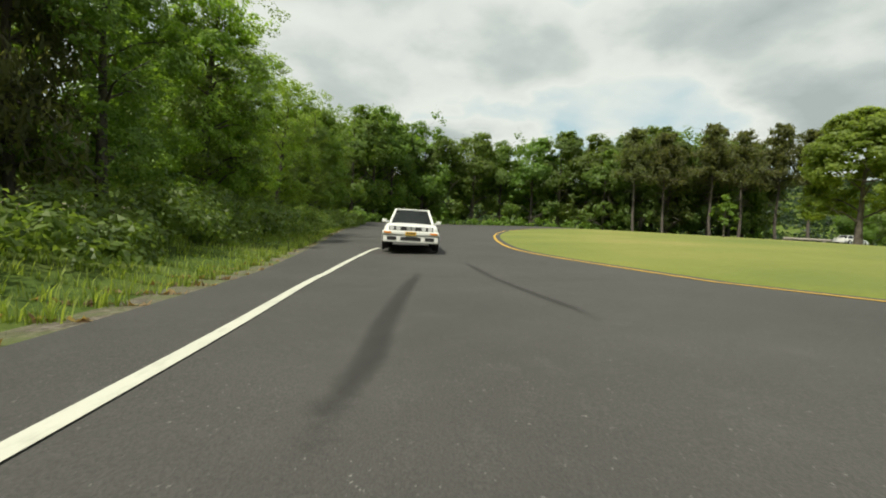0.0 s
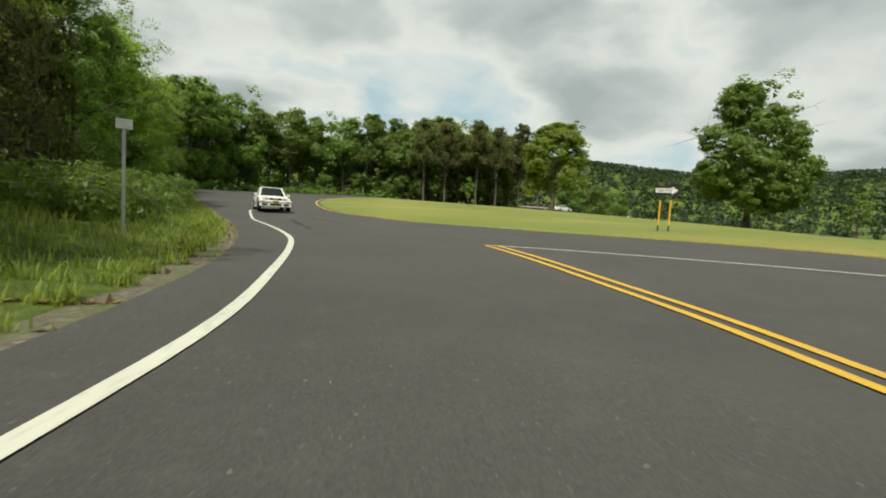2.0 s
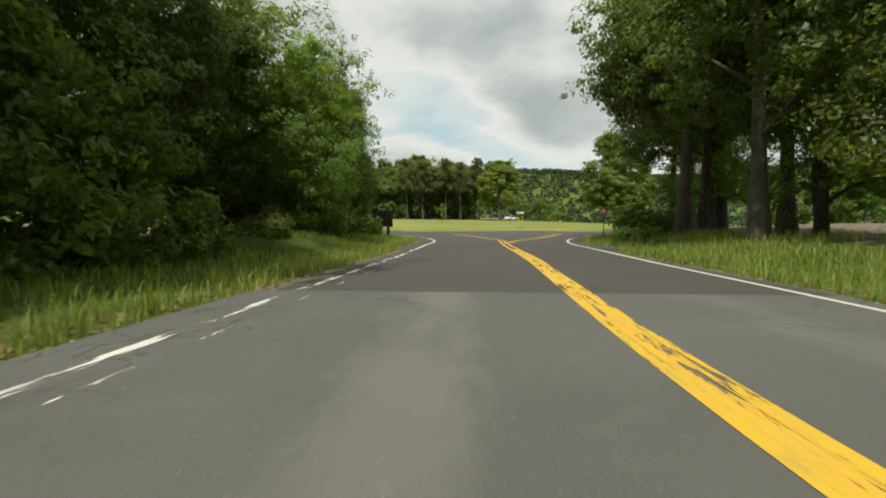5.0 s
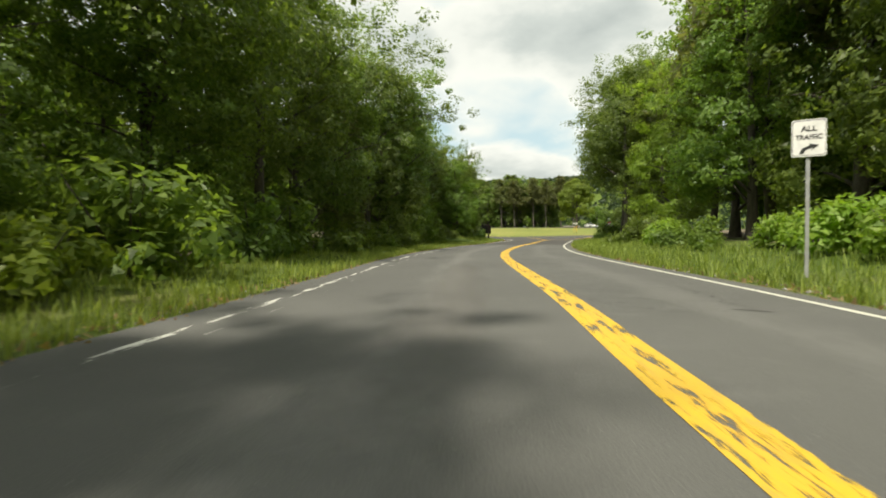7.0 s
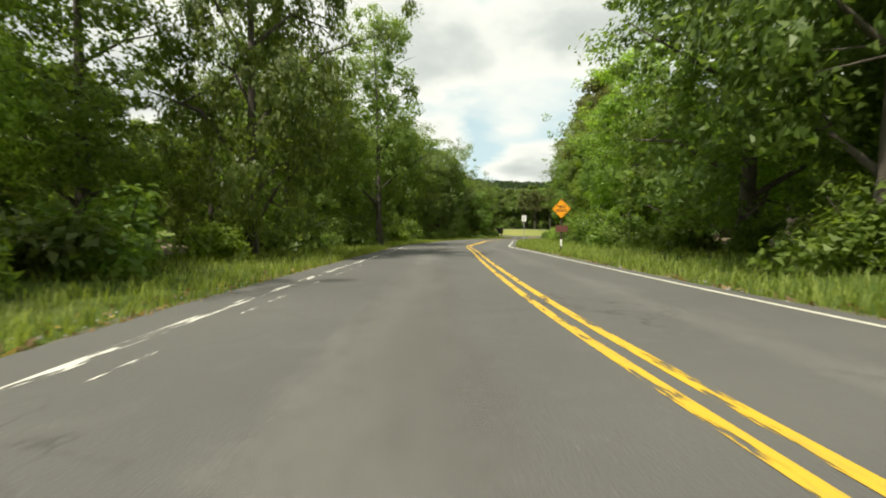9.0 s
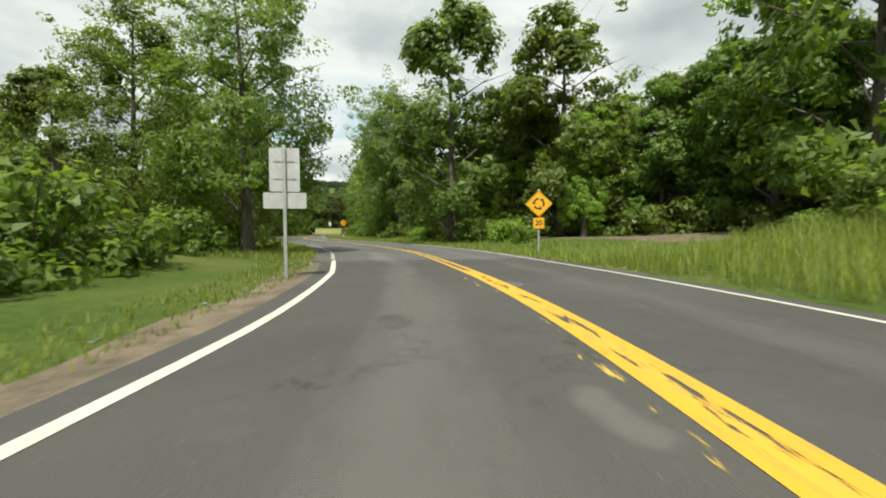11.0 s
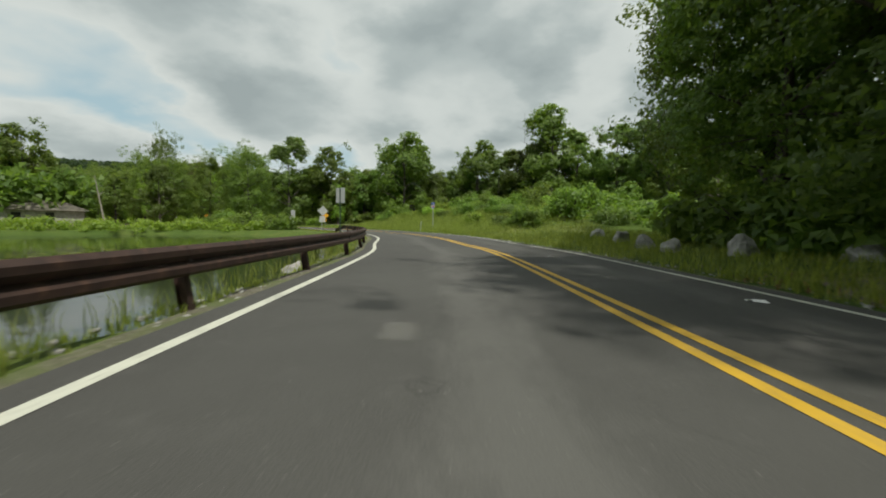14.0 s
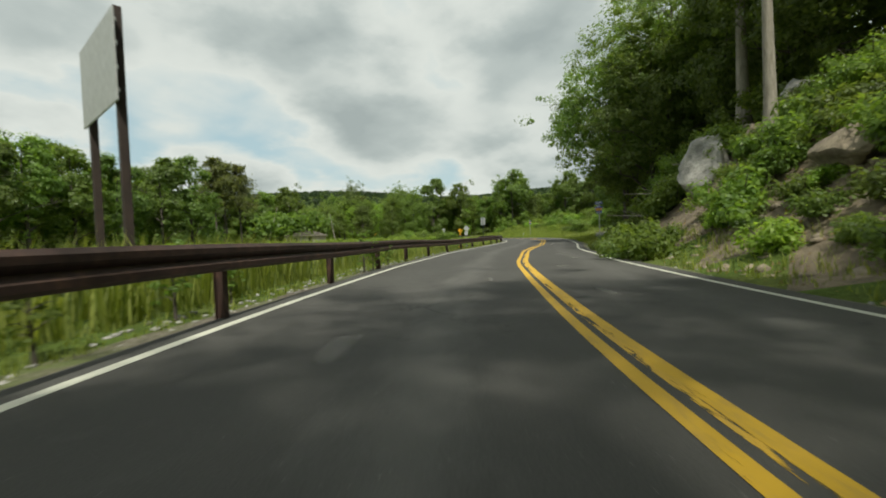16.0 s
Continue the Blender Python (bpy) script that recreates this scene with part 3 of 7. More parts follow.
# painted lines
EDGE_LEFT = smooth_line([(-3.0, 52), (-1.6, 36), (0.25, 24), (0.12, 19.5), (0.0, 16), (-0.02, 13), (0.18, 9), (0.25, 6), (0.16, 3.5), (-0.2, 1.0), (-0.72, -1.6), (-1.32, -4.1), (-2.2, -6.3), (-3.1, -8.4), (-4.0, -10.2), (-5.25, -12.3), (-6.65, -14.3), (-8.3, -16.8), tuple(CENTRE[8] + NORM[8] * LEFT_LINE[8])], 0.5)
EDGE_YIELD = smooth_line([(46, -6.5), (26, -7.2), (17, -7.6), (12.5, -8.0), (9.0, -9.3), (6.2, -11.0), (3.4, -13.4), (0.6, -16.2), (-1.3, -18.5), (-3.2, -21.2), tuple(CENTRE[14] + NORM[14] * RIGHT_LINE[14])], 0.5)
ISLAND_RIM = np.vstack([ISLAND, ISLAND[:1]])


def line_mark(name, line, a, b, mat, label, z=0.004):
    return structure(name, ribbon(line, a, b, z, mat, name), label, "road marking")


line_mark("marking_edge_entry", EDGE_LEFT[EDGE_LEFT[:, 1] < 21.5], -0.06, 0.06, M_WHITE, "solid white edge line sweeping into the exit")
line_mark("marking_edge_yield", EDGE_YIELD, -0.06, 0.06, M_WHITE, "white edge line round the yield corner")
line_mark("marking_island_rim", mid + (ISLAND_RIM - mid) * 1.012, -0.06, 0.06, M_YELLOW, "yellow line painted round the grass island")
line_mark("marking_give_way", smooth_line([(4.45, 1.6), (6.0, -0.2), (7.6, -2.0), (9.4, -3.9), (11.0, -5.4), (12.6, -7.0), (14.5, -7.9)], 0.5), -0.05, 0.05, M_WHITE, "thin white line across the mouth of the exit")
NOSE_L = smooth_line([(4.45, 1.6), (3.85, -1.0), (3.3, -3.0), (2.75, -4.9), (2.2, -6.3), (1.15, -8.8), (0.1, -11.0), (-1.35, -13.2), (-3.1, -15.6)], 0.5)
NOSE_R = smooth_line([(10.3, -5.6), (7.7, -7.2), (4.9, -9.2), (2.3, -11.0), (0.2, -12.6), (-1.2, -13.8), (-2.9, -15.5)], 0.5)
for nm, ln in (("marking_nose_left", NOSE_L), ("marking_nose_right", NOSE_R)):
    for side in (-1, 1):
        line_mark(nm, ln, side * 0.13 - 0.055, side * 0.13 + 0.055, M_YELLOW, "yellow line of the splitter's double curve", 0.004 if ln is NOSE_L else 0.008)
# the paint does not keep to the middle of the road
DRIFT = ((-16, 0.04), (-19, 0.15), (-25, 0.17), (-32, 0.05), (-44, -0.1), (-50, -0.06), (-56, 0.02), (-61, 0.13), (-68, 0.12), (-78, 0.06), (-86, 0.07), (-93, 0.06), (-105, 0.0), (-122, -0.08), (-136, -0.13), (-144, -0.05), (-152, 0.05), (-159, 0.05), (-164, 0.04), (-168, 0.0), (-170.5, -0.16), (-173, -0.21), (-176, -0.16), (-182, -0.2))
drift = np.interp(ALONG, [along(y) for y, _ in DRIFT], [d for _, d in DRIFT])
k = stretch(along(-15.4), S_WORN)
for side in (-1, 1):
    line_mark("marking_centre_north", CENTRE[k] + NORM[k] * drift[k, None], side * 0.13 - 0.055, side * 0.13 + 0.055, M_YELLOW, "fresh yellow centre line", 0.012)
for nm, a, b, my, mw in (("middle", S_WORN, S_MID, M_YELLOW_WORN, M_WHITE_WORN), ("south", S_MID, 400, M_YELLOW, M_WHITE)):
    k = stretch(a, b)
    for side in (-1, 1):
        line_mark("marking_centre_" + nm, CENTRE[k] + NORM[k] * drift[k, None], side * 0.115 - 0.055, side * 0.115 + 0.055, my, "yellow centre line, chipped in places")
    line_mark("marking_left_" + nm, CENTRE[k], LEFT_LINE[k] - 0.06, LEFT_LINE[k] + 0.06, mw, "white edge line beside the verge")
    line_mark("marking_right_" + nm, CENTRE[k], RIGHT_LINE[k] - 0.05, RIGHT_LINE[k] + 0.05, M_WHITE, "thin white edge line")
k = stretch(ALONG[8], S_WORN)
line_mark("marking_left_chipped", CENTRE[k], LEFT_LINE[k] - 0.1, LEFT_LINE[k] + 0.09, M_WHITE_WORN, "white edge line, chipped and partly worn away")
k = stretch(ALONG[14], S_WORN)
line_mark("marking_right_north", CENTRE[k], RIGHT_LINE[k] - 0.055, RIGHT_LINE[k] + 0.055, M_WHITE, "white edge line")


# ------------------------------------------------------------------ ground
def road_frame(xy):
    """For points: how far along the centre line and how far to the right of it they lie."""
    xy = np.atleast_2d(np.asarray(xy, float))
    s, d = np.empty(len(xy)), np.empty(len(xy))
    for i in range(0, len(xy), 4000):
        q = xy[i : i + 4000]
        far = ((q[:, None] - CENTRE[None]) ** 2).sum(2)
        j = far.argmin(1)
        s[i : i + 4000] = ALONG[j]
        side = ((q - CENTRE[j]) * NORM[j]).sum(1)
        d[i : i + 4000] = np.sign(side) * np.sqrt(far[np.arange(len(q)), j])
    return s, d


def step01(a, b, x):
    t = np.clip((x - a) / (b - a), 0, 1)
    return t * t * (3 - 2 * t)


S_BANK0, S_BANK1 = along(-121), along(-144)
S_ROCK0, S_ROCK1 = along(-160), along(-168)
POND = [(-66.0, -135.0), (-72.0, -143.0), (-80.0, -149.4), (-90.5, -155.1), (-100.3, -158.8), (-109.5, -162.3), (-117.2, -165.0), (-121, -157), (-118, -146), (-108, -132), (-96, -121), (-82, -115), (-70, -118), (-64, -126)]


def inside(xy, outline):
    xy = np.atleast_2d(xy)
    o = np.asarray(outline, float)
    c = np.zeros(len(xy), bool)
    for a, b in zip(o, np.roll(o, -1, 0)):
        hit = (a[1] > xy[:, 1]) != (b[1] > xy[:, 1])
        c ^= hit & (xy[:, 0] < (b[0] - a[0]) * (xy[:, 1] - a[1]) / (b[1] - a[1] + 1e-12) + a[0])
    return c


def edge_distance(xy, outline):
    xy = np.atleast_2d(xy)
    o = np.asarray(outline, float)
    best = np.full(len(xy), 1e9)
    for a, b in zip(o, np.roll(o, -1, 0)):
        ab = b - a
        t = np.clip(((xy - a) @ ab) / (ab @ ab), 0, 1)
        best = np.minimum(best, np.linalg.norm(xy - a - t[:, None] * ab, axis=1))
    return best


def land(xy):
    """Height of the ground."""
    xy = np.atleast_2d(np.asarray(xy, float))
    s, d = road_frame(xy)
    x, y = xy.T
    z = np.full(len(xy), -0.05)
    near_rb = y > -16
    # right side: bank, meadow, rocky slope
    r = np.maximum(d, 0)
    bank = step01(S_BANK0 - 12, S_BANK0 + 4, s) * (1 - step01(S_BANK1 - 4, S_BANK1 + 8, s))
    z += bank * (0.25 * step01(3.4, 5, r) + 2.1 * step01(4.5, 13, r) + 1.2 * step01(12, 30, r))
    meadow = step01(S_BANK1 - 6, S_BANK1 + 6, s) * (1 - step01(S_ROCK0 - 6, S_ROCK0 + 6, s))
    z += meadow * (0.4 * step01(4, 14, r) + 1.4 * step01(14, 32, r))
    rock = step01(S_ROCK0 - 4, S_ROCK1 + 6, s)
    z += rock * (0.6 * step01(3.2, 5, r) + 4.2 * step01(4.0, 9.5, r) + 9 * step01(9, 30, r))
    woods = (1 - step01(S_BANK0 - 14, S_BANK0 - 2, s)) * np.where(near_rb, 0, 1)
    z += woods * (0.5 * step01(4.5, 9, r) + 0.5 * step01(9, 25, r))
    lf = np.maximum(-d, 0)
    z += np.where(near_rb, 0, 1) * 0.25 * step01(5, 9, lf) * (1 - step01(S_MID, S_MID + 10, s))
    # low bank beside the entry curve
    by = (x < 1) & (y > -19) & (y < 62) & ~inside(xy, OUTER)
    z += np.where(by, 0.42 * step01(0.7, 3.4, edge_distance(xy, OUTER)), 0)
    # pond on the left
    din = np.where(inside(xy, POND), 1, -1) * edge_distance(xy, POND)
    z -= 0.5 * step01(-1.1, 0.2, din) + 0.8 * step01(0, 6, din)
    # the land falls to a lake, and wooded hills rise behind it
    lake = step01(75, 120, x * 0.8 + y * 0.45) * np.where(y > -60, 1, 0)
    z += rise(x, y) * (1 - lake) - 3.2 * lake
    far = np.hypot(x - 10, y - 10)
    ang = np.degrees(np.arctan2(x, y))
    hill = step01(640, 1000, far)
    z += hill * (114 + 12 * np.sin(np.radians(ang * 3.1 + 40)) + 7 * np.sin(np.radians(ang * 11)))
    z += 0.05 * np.sin(x * 0.7) * np.cos(y * 0.6) * step01(6, 12, np.abs(d)) * np.where(near_rb, 0, 1)
    return z


def spread(lo, hi, step):
    inner = np.arange(lo, hi + step / 2, step)
    out = step * np.cumprod(np.full(40, 1.19))
    out = np.cumsum(out)
    out = out[out < 2600]
    return np.r_[lo - out[::-1], inner, hi + out]


gx, gy = spread(-165, 75, 1.6), spread(-225, 90, 1.6)
GX, GY = np.meshgrid(gx, gy)
gz = land(np.c_[GX.ravel(), GY.ravel()])
nx, ny = len(gx), len(gy)
ii = (np.arange(ny - 1)[:, None] * nx + np.arange(nx - 1)).ravel()
gf = np.stack([ii, ii + 1, ii + nx + 1, ii + nx], 1)
me = bpy.data.meshes.new("ground")
me.vertices.add(nx * ny)
me.vertices.foreach_set("co", np.c_[GX.ravel(), GY.ravel(), gz].ravel())
me.loops.add(len(gf) * 4)
me.loops.foreach_set("vertex_index", gf.ravel())
me.polygons.add(len(gf))
me.polygons.foreach_set("loop_start", np.arange(len(gf)) * 4)
me.polygons.foreach_set("loop_total", np.full(len(gf), 4))
me.polygons.foreach_set("use_smooth", np.ones(len(gf), bool))
me.materials.append(M_GROUND)
me.materials.append(M_LITTER)
gc = np.c_[GX.ravel(), GY.ravel()][gf].mean(1)
gs, gd = road_frame(gc)
jag = np.array([noise.noise((float(p[0]) * 0.4, float(p[1]) * 0.4, 0.0)) for p in gc]) * 1.6
far_edge = 30 + 7 * np.array([noise.noise((float(p[0]) * 0.06, float(p[1]) * 0.06, 7.0)) for p in gc])
bare = (gs > S_ROCK0) & (gd + jag > 4.2) & (gd < far_edge)
bare |= (gs < S_MID) & (np.abs(gd) + jag > 10.0) & (np.abs(gd) < far_edge + jag) & (gc[:, 1] < -17)
bare |= (gc[:, 1] > -20) & ((gc[:, 1] > -9) | (gc[:, 0] + jag < -19)) & (gc[:, 0] + jag < -11.5) & (gc[:, 0] > -34) & (gc[:, 1] < 60)
me.polygons.foreach_set("material_index", bare.astype(np.int32))
me.update(calc_edges=True)
me.validate()
structure("ground", me, "rough green grass and weeds on uneven ground", "ground")
structure("water_pond", sheet([tuple(p) for p in smooth_line(POND + POND[:1], 1.0)[:-1]], -0.45, M_WATER, "water_pond"), "still dark pond reflecting the sky", "water")
structure("water_lake", sheet([(95, 20), (140, -80), (640, -120), (780, 300), (420, 720), (120, 620), (96, 160)], -2.3, M_WATER, "water_lake"), "calm grey lake behind the trees", "water")

# loose gravel and leaf litter along the pavement's edges
k = stretch(along(-19), 400)
wob = np.array([noise.noise((float(p[0]) * 0.35, float(p[1]) * 0.35, 3.0)) for p in CENTRE])
for nm, a, b, lab in (
    ("verge_left", LEFT_LINE[k] - 0.2, LEFT_LINE[k] - 0.75 - 0.35 * wob[k], "strip of gravel and litter beside the road"),
    ("verge_right", RIGHT_LINE[k] + 0.25, RIGHT_LINE[k] + 0.6 + 0.3 * wob[k], "strip of gravel and litter beside the road"),
):
    structure(nm, ribbon(CENTRE[k], a, b, -0.04, M_GRAVEL, nm, za=-0.008), lab, "verge")
k = stretch(along(-117), along(-137))
structure("verge_soil", ribbon(CENTRE[k], LEFT_LINE[k] - 0.3, LEFT_LINE[k] - 0.95 - 0.4 * wob[k], -0.025, M_LITTER, "verge_soil", za=-0.002), "strip of dark washed-out soil beside the road", "verge")
ENTRY_EDGE = smooth_line(OUTER[:13], 0.8)
ewob = np.array([noise.noise((float(p[0]) * 0.3, float(p[1]) * 0.3, 5.0)) for p in ENTRY_EDGE])
structure("verge_entry", ribbon(ENTRY_EDGE, -0.1, 0.45 + 0.35 * ewob, -0.04, M_GRAVEL, "verge_entry", za=-0.012), "strip of gravel and dry leaves beside the curve", "verge")


# ------------------------------------------------------------------ trees
def tube(path, radii, sides):
    """Vertices and faces of a tapered tube."""
    path = np.asarray(path, float)
    t = np.gradient(path, axis=0)
    t /= np.linalg.norm(t, axis=1)[:, None] + 1e-9
    ref = np.array([0.31, 0.95, 0.05])
    u = np.cross(t, ref)
    u /= np.linalg.norm(u, axis=1)[:, None] + 1e-9
    v = np.cross(t, u)
    a = np.linspace(0, 2 * np.pi, sides, endpoint=False)
    ring = path[:, None] + np.asarray(radii)[:, None, None] * (np.cos(a)[None, :, None] * u[:, None] + np.sin(a)[None, :, None] * v[:, None])
    f = [(i * sides + j, i * sides + (j + 1) % sides, (i + 1) * sides + (j + 1) % sides, (i + 1) * sides + j) for i in range(len(path) - 1) for j in range(sides)]
    return ring.reshape(-1, 3), f


def gather(pieces):
    vs, fs, base = [], [], 0
    for v, f in pieces:
        vs.append(v)
        fs += [tuple(i + base for i in q) for q in f]
        base += len(v)
    return np.vstack(vs), fs


def leaf_cards(centres, size, rng, up=0.5, long=1.5, face=None):
    """Small leaves, each one pointed blade; face: the way that each one looks, more or less."""
    n = len(centres)
    d = rng.normal(size=(n, 3))
    if face is None:
        nrm = rng.normal(size=(n, 3)) + (0, 0, up * 2)
    else:
        nrm = face + rng.normal(size=(n, 3)) * 0.38 + (0, 0, 0.35)
        nrm /= np.linalg.norm(nrm, axis=1)[:, None] + 1e-9
        d -= nrm * (d * nrm).sum(1)[:, None]
    d /= np.linalg.norm(d, axis=1)[:, None] + 1e-9
    side = np.cross(d, nrm)
    side /= np.linalg.norm(side, axis=1)[:, None] + 1e-9
    s = size * rng.uniform(0.65, 1.35, n)[:, None]
    fold = np.cross(side, d)
    a = centres - d * s * long / 2 + side * s * 0.35
    b = centres + d * s * long * 0.6 + fold * s * 0.15
    c = centres - d * s * long * 0.2 - side * s * 0.6
    v = np.stack([a, b, c], 1).reshape(-1, 3)
    return v, np.arange(n * 3).reshape(-1, 3)


def quick_mesh(name, v, f, mat):
    me = bpy.data.meshes.new(name)
    f = np.asarray(f)
    me.vertices.add(len(v))
    me.vertices.foreach_set("co", np.asarray(v, np.float32).ravel())
    k = f.shape[1]
    me.loops.add(f.size)
    me.loops.foreach_set("vertex_index", f.astype(np.int32).ravel())
    me.polygons.add(len(f))
    me.polygons.foreach_set("loop_start", (np.arange(len(f)) * k).astype(np.int32))
    me.polygons.foreach_set("loop_total", np.full(len(f), k, np.int32))
    me.materials.append(mat)
    me.update(calc_edges=True)
    return me


def broadleaf(seed, height, spread_r, clear, clumps, per, leaf, mat, bark_mat, form="round", clump_r=0.9, fill_n=0, lobes=0):
    """Meshes of trunk and crown. clear: the share of the height below the crown."""
    rng = np.random.default_rng(seed)
    zs = np.linspace(0, height * 0.93, 9)
    lean = rng.normal(0, 0.02, 2)
    wig = np.cumsum(rng.normal(0, 0.012 * height, (9, 2)), 0) * np.linspace(0, 1, 9)[:, None] * 0.4
    stem = np.c_[wig + zs[:, None] * lean, zs]
    r0 = 0.016 * height + 0.05
    rad = r0 * (1 - 0.93 * (zs / zs[-1]) ** 0.9)
    rad[0] *= 1.35
    pieces = [tube(stem, rad, 9)]
    ends = []
    for k in range(15):
        h = height * (clear + (0.9 - clear) * (k + rng.uniform(0, 0.8)) / 15)
        p = np.array([np.interp(h, zs, stem[:, 0]), np.interp(h, zs, stem[:, 1]), h])
        a = k * 2.4 + rng.uniform(-0.5, 0.5)
        rel = (h / height - clear) / max(0.01, 1 - clear)
        if form == "round":
            reach = spread_r * (0.35 + 0.75 * math.sin(math.pi * min(1, rel * 0.8 + 0.22)))
        elif form == "cone":
            reach = spread_r * (1.05 - rel) + 0.3
        else:
            reach = spread_r * (0.75 + 0.3 * math.sin(3.1 * rel))
        reach *= rng.uniform(0.75, 1.1)
        rise = reach * rng.uniform(0.25, 0.75) if form != "cone" else reach * rng.uniform(-0.25, 0.1)
        q = p + np.array([math.cos(a) * reach, math.sin(a) * reach, rise])
        m1 = p + (q - p) * 0.5 + rng.normal(0, 0.1, 3) * reach * 0.4 + (0, 0, reach * 0.1)
        rr = np.interp(h, zs, rad) * 0.5
        pieces.append(tube([p, m1, q], [rr, rr * 0.55, rr * 0.12], 5))
        for _ in range(3):
            w = m1 + (q - m1) * rng.uniform(-0.2, 0.8)
            e = w + rng.normal(0, 1, 3) * (reach * 0.32, reach * 0.32, reach * 0.22) + (0, 0, 0.15 * reach)
            pieces.append(tube([w, e], [rr * 0.3, rr * 0.06], 4))
            ends.append(e)
        ends += [q, m1]
    top = stem[-1]
    ends += [top, top - (0, 0, height * 0.06)]
    tv, tf = gather(pieces)
    trunk = mesh_of("trunk", tv, tf, bark_mat, smooth=True)
    ends = np.array(ends)
    pick = ends[rng.integers(0, len(ends), clumps)]
    cen = pick + rng.normal(0, 1, (clumps, 3)) * (clump_r * 0.95, clump_r * 0.95, clump_r * 0.7)
    out = cen - (*stem[5][:2], height * (0.35 + 0.3 * clear))
    out /= np.linalg.norm(out, axis=1)[:, None] + 1e-9
    if lobes:
        # a billowing crown: big lobes round an egg shape, clumps on the skin of each lobe
        lo, hi = height * clear, height
        u0 = rng.uniform(-0.95, 0.9, lobes)
        full = np.sqrt(np.clip(1 - ((u0 + 0.22) / 1.18) ** 2, 0.05, 1))
        turn = np.arange(lobes) * 2.4 + rng.uniform(-0.5, 0.5, lobes)
        w = np.c_[np.cos(turn) * full, np.sin(turn) * full, u0]
        r_l = spread_r * rng.uniform(0.28, 0.46, lobes)
        half = (hi - lo) / 2
        reach_l = (spread_r * 1.08 - r_l) * rng.uniform(0.72, 1.06, lobes)
        mid_l = np.c_[w[:, :2] * reach_l[:, None], (hi + lo) / 2 + u0 * (half - 0.7 * r_l)]
        mid_l[:, :2] += stem[5][:2]
        w /= np.linalg.norm(w, axis=1)[:, None]
        k = rng.integers(0, lobes, clumps)
        u = rng.normal(0, 1, (clumps, 3)) + w[k] * 0.9 + (0, 0, 0.25)
        u /= np.linalg.norm(u, axis=1)[:, None]
        share = rng.uniform(0, 1, clumps)[:, None] < (0.97 if fill_n else 0.55)
        cen = np.where(share, mid_l[k] + u * r_l[k, None] * rng.uniform(0.75, 1.05, (clumps, 1)), cen)
        out = np.where(share, 0.6 * u + 0.4 * w[k], out)
    rads = clump_r * rng.uniform(0.35, 1.0, clumps)
    off = rng.normal(0, 1, (clumps, per, 3))
    off /= np.linalg.norm(off, axis=2)[..., None]
    face = (off * 0.5 + out[:, None] * 0.8).reshape(-1, 3)
    off *= rng.uniform(0.25, 1.0, (clumps, per, 1)) ** 0.5
    pts = (cen[:, None] + off * rads[:, None, None] * (1, 1, 0.6)).reshape(-1, 3)
    ok = pts[:, 2] > 0.25
    v, f = leaf_cards(pts[ok], leaf, rng, face=face[ok])
    if not fill_n:
        return trunk, quick_mesh("crown", v, f, mat)
    fill = (cen[:, None] - out[:, None] * 0.5 + rng.normal(0, 0.4, (clumps, fill_n, 3)) * rads[:, None, None]).reshape(-1, 3)
    v2, f2 = leaf_cards(fill[fill[:, 2] > 0.5], leaf * 1.7, rng, long=1.3)
    return trunk, quick_mesh("crown", np.vstack([v, v2]), np.vstack([f, f2 + len(v)]), mat)


def pine(seed, height, spread_r, clear, mat, bark_mat, per=46, leaf=0.34):
    """A pine: a tall stem, whorls of drooping branches with flat sprays of needles."""
    rng = np.random.default_rng(seed)
    zs = np.linspace(0, height, 8)
    stem = np.c_[np.cumsum(rng.normal(0, 0.006 * height, (8, 2)), 0), zs]
    r0 = 0.011 * height + 0.05
    rad = r0 * (1 - 0.95 * zs / height)
    pieces, pts = [tube(stem, rad, 8)], []
    h = height * clear * 0.6
    while h < height * 0.985:
        rel = (h / height - clear) / (1 - clear)
        p = np.array([np.interp(h, zs, stem[:, 0]), np.interp(h, zs, stem[:, 1]), h])
        for a in rng.uniform(0, 6.28, 5 if rel > 0 else 2):
            reach = (spread_r * (1.05 - rel) ** 0.6 + 0.25) * rng.uniform(0.35, 1.15) if rel > 0 else spread_r * rng.uniform(0.2, 0.5)
            q = p + np.array([math.cos(a) * reach, math.sin(a) * reach, reach * rng.uniform(-0.3, 0.4)])
            pieces.append(tube([p, (p + q) / 2 + (0, 0, 0.08 * reach), q], [0.05, 0.03, 0.008], 4))
            if rel > 0:
                t = rng.uniform(0.25, 1.05, per)[:, None]
                pts.append(p + (q - p) * t + rng.normal(0, 1, (per, 3)) * (0.3, 0.3, 0.3) * (0.4 + 0.25 * reach))
        h += height * 0.028 * rng.uniform(0.3, 1.7)
    tv, tf = gather(pieces)
    v, f = leaf_cards(np.vstack(pts), leaf, rng, up=1.2, long=2.6)
    return mesh_of("trunk", tv, tf, bark_mat, smooth=True), quick_mesh("crown", v, f, mat)


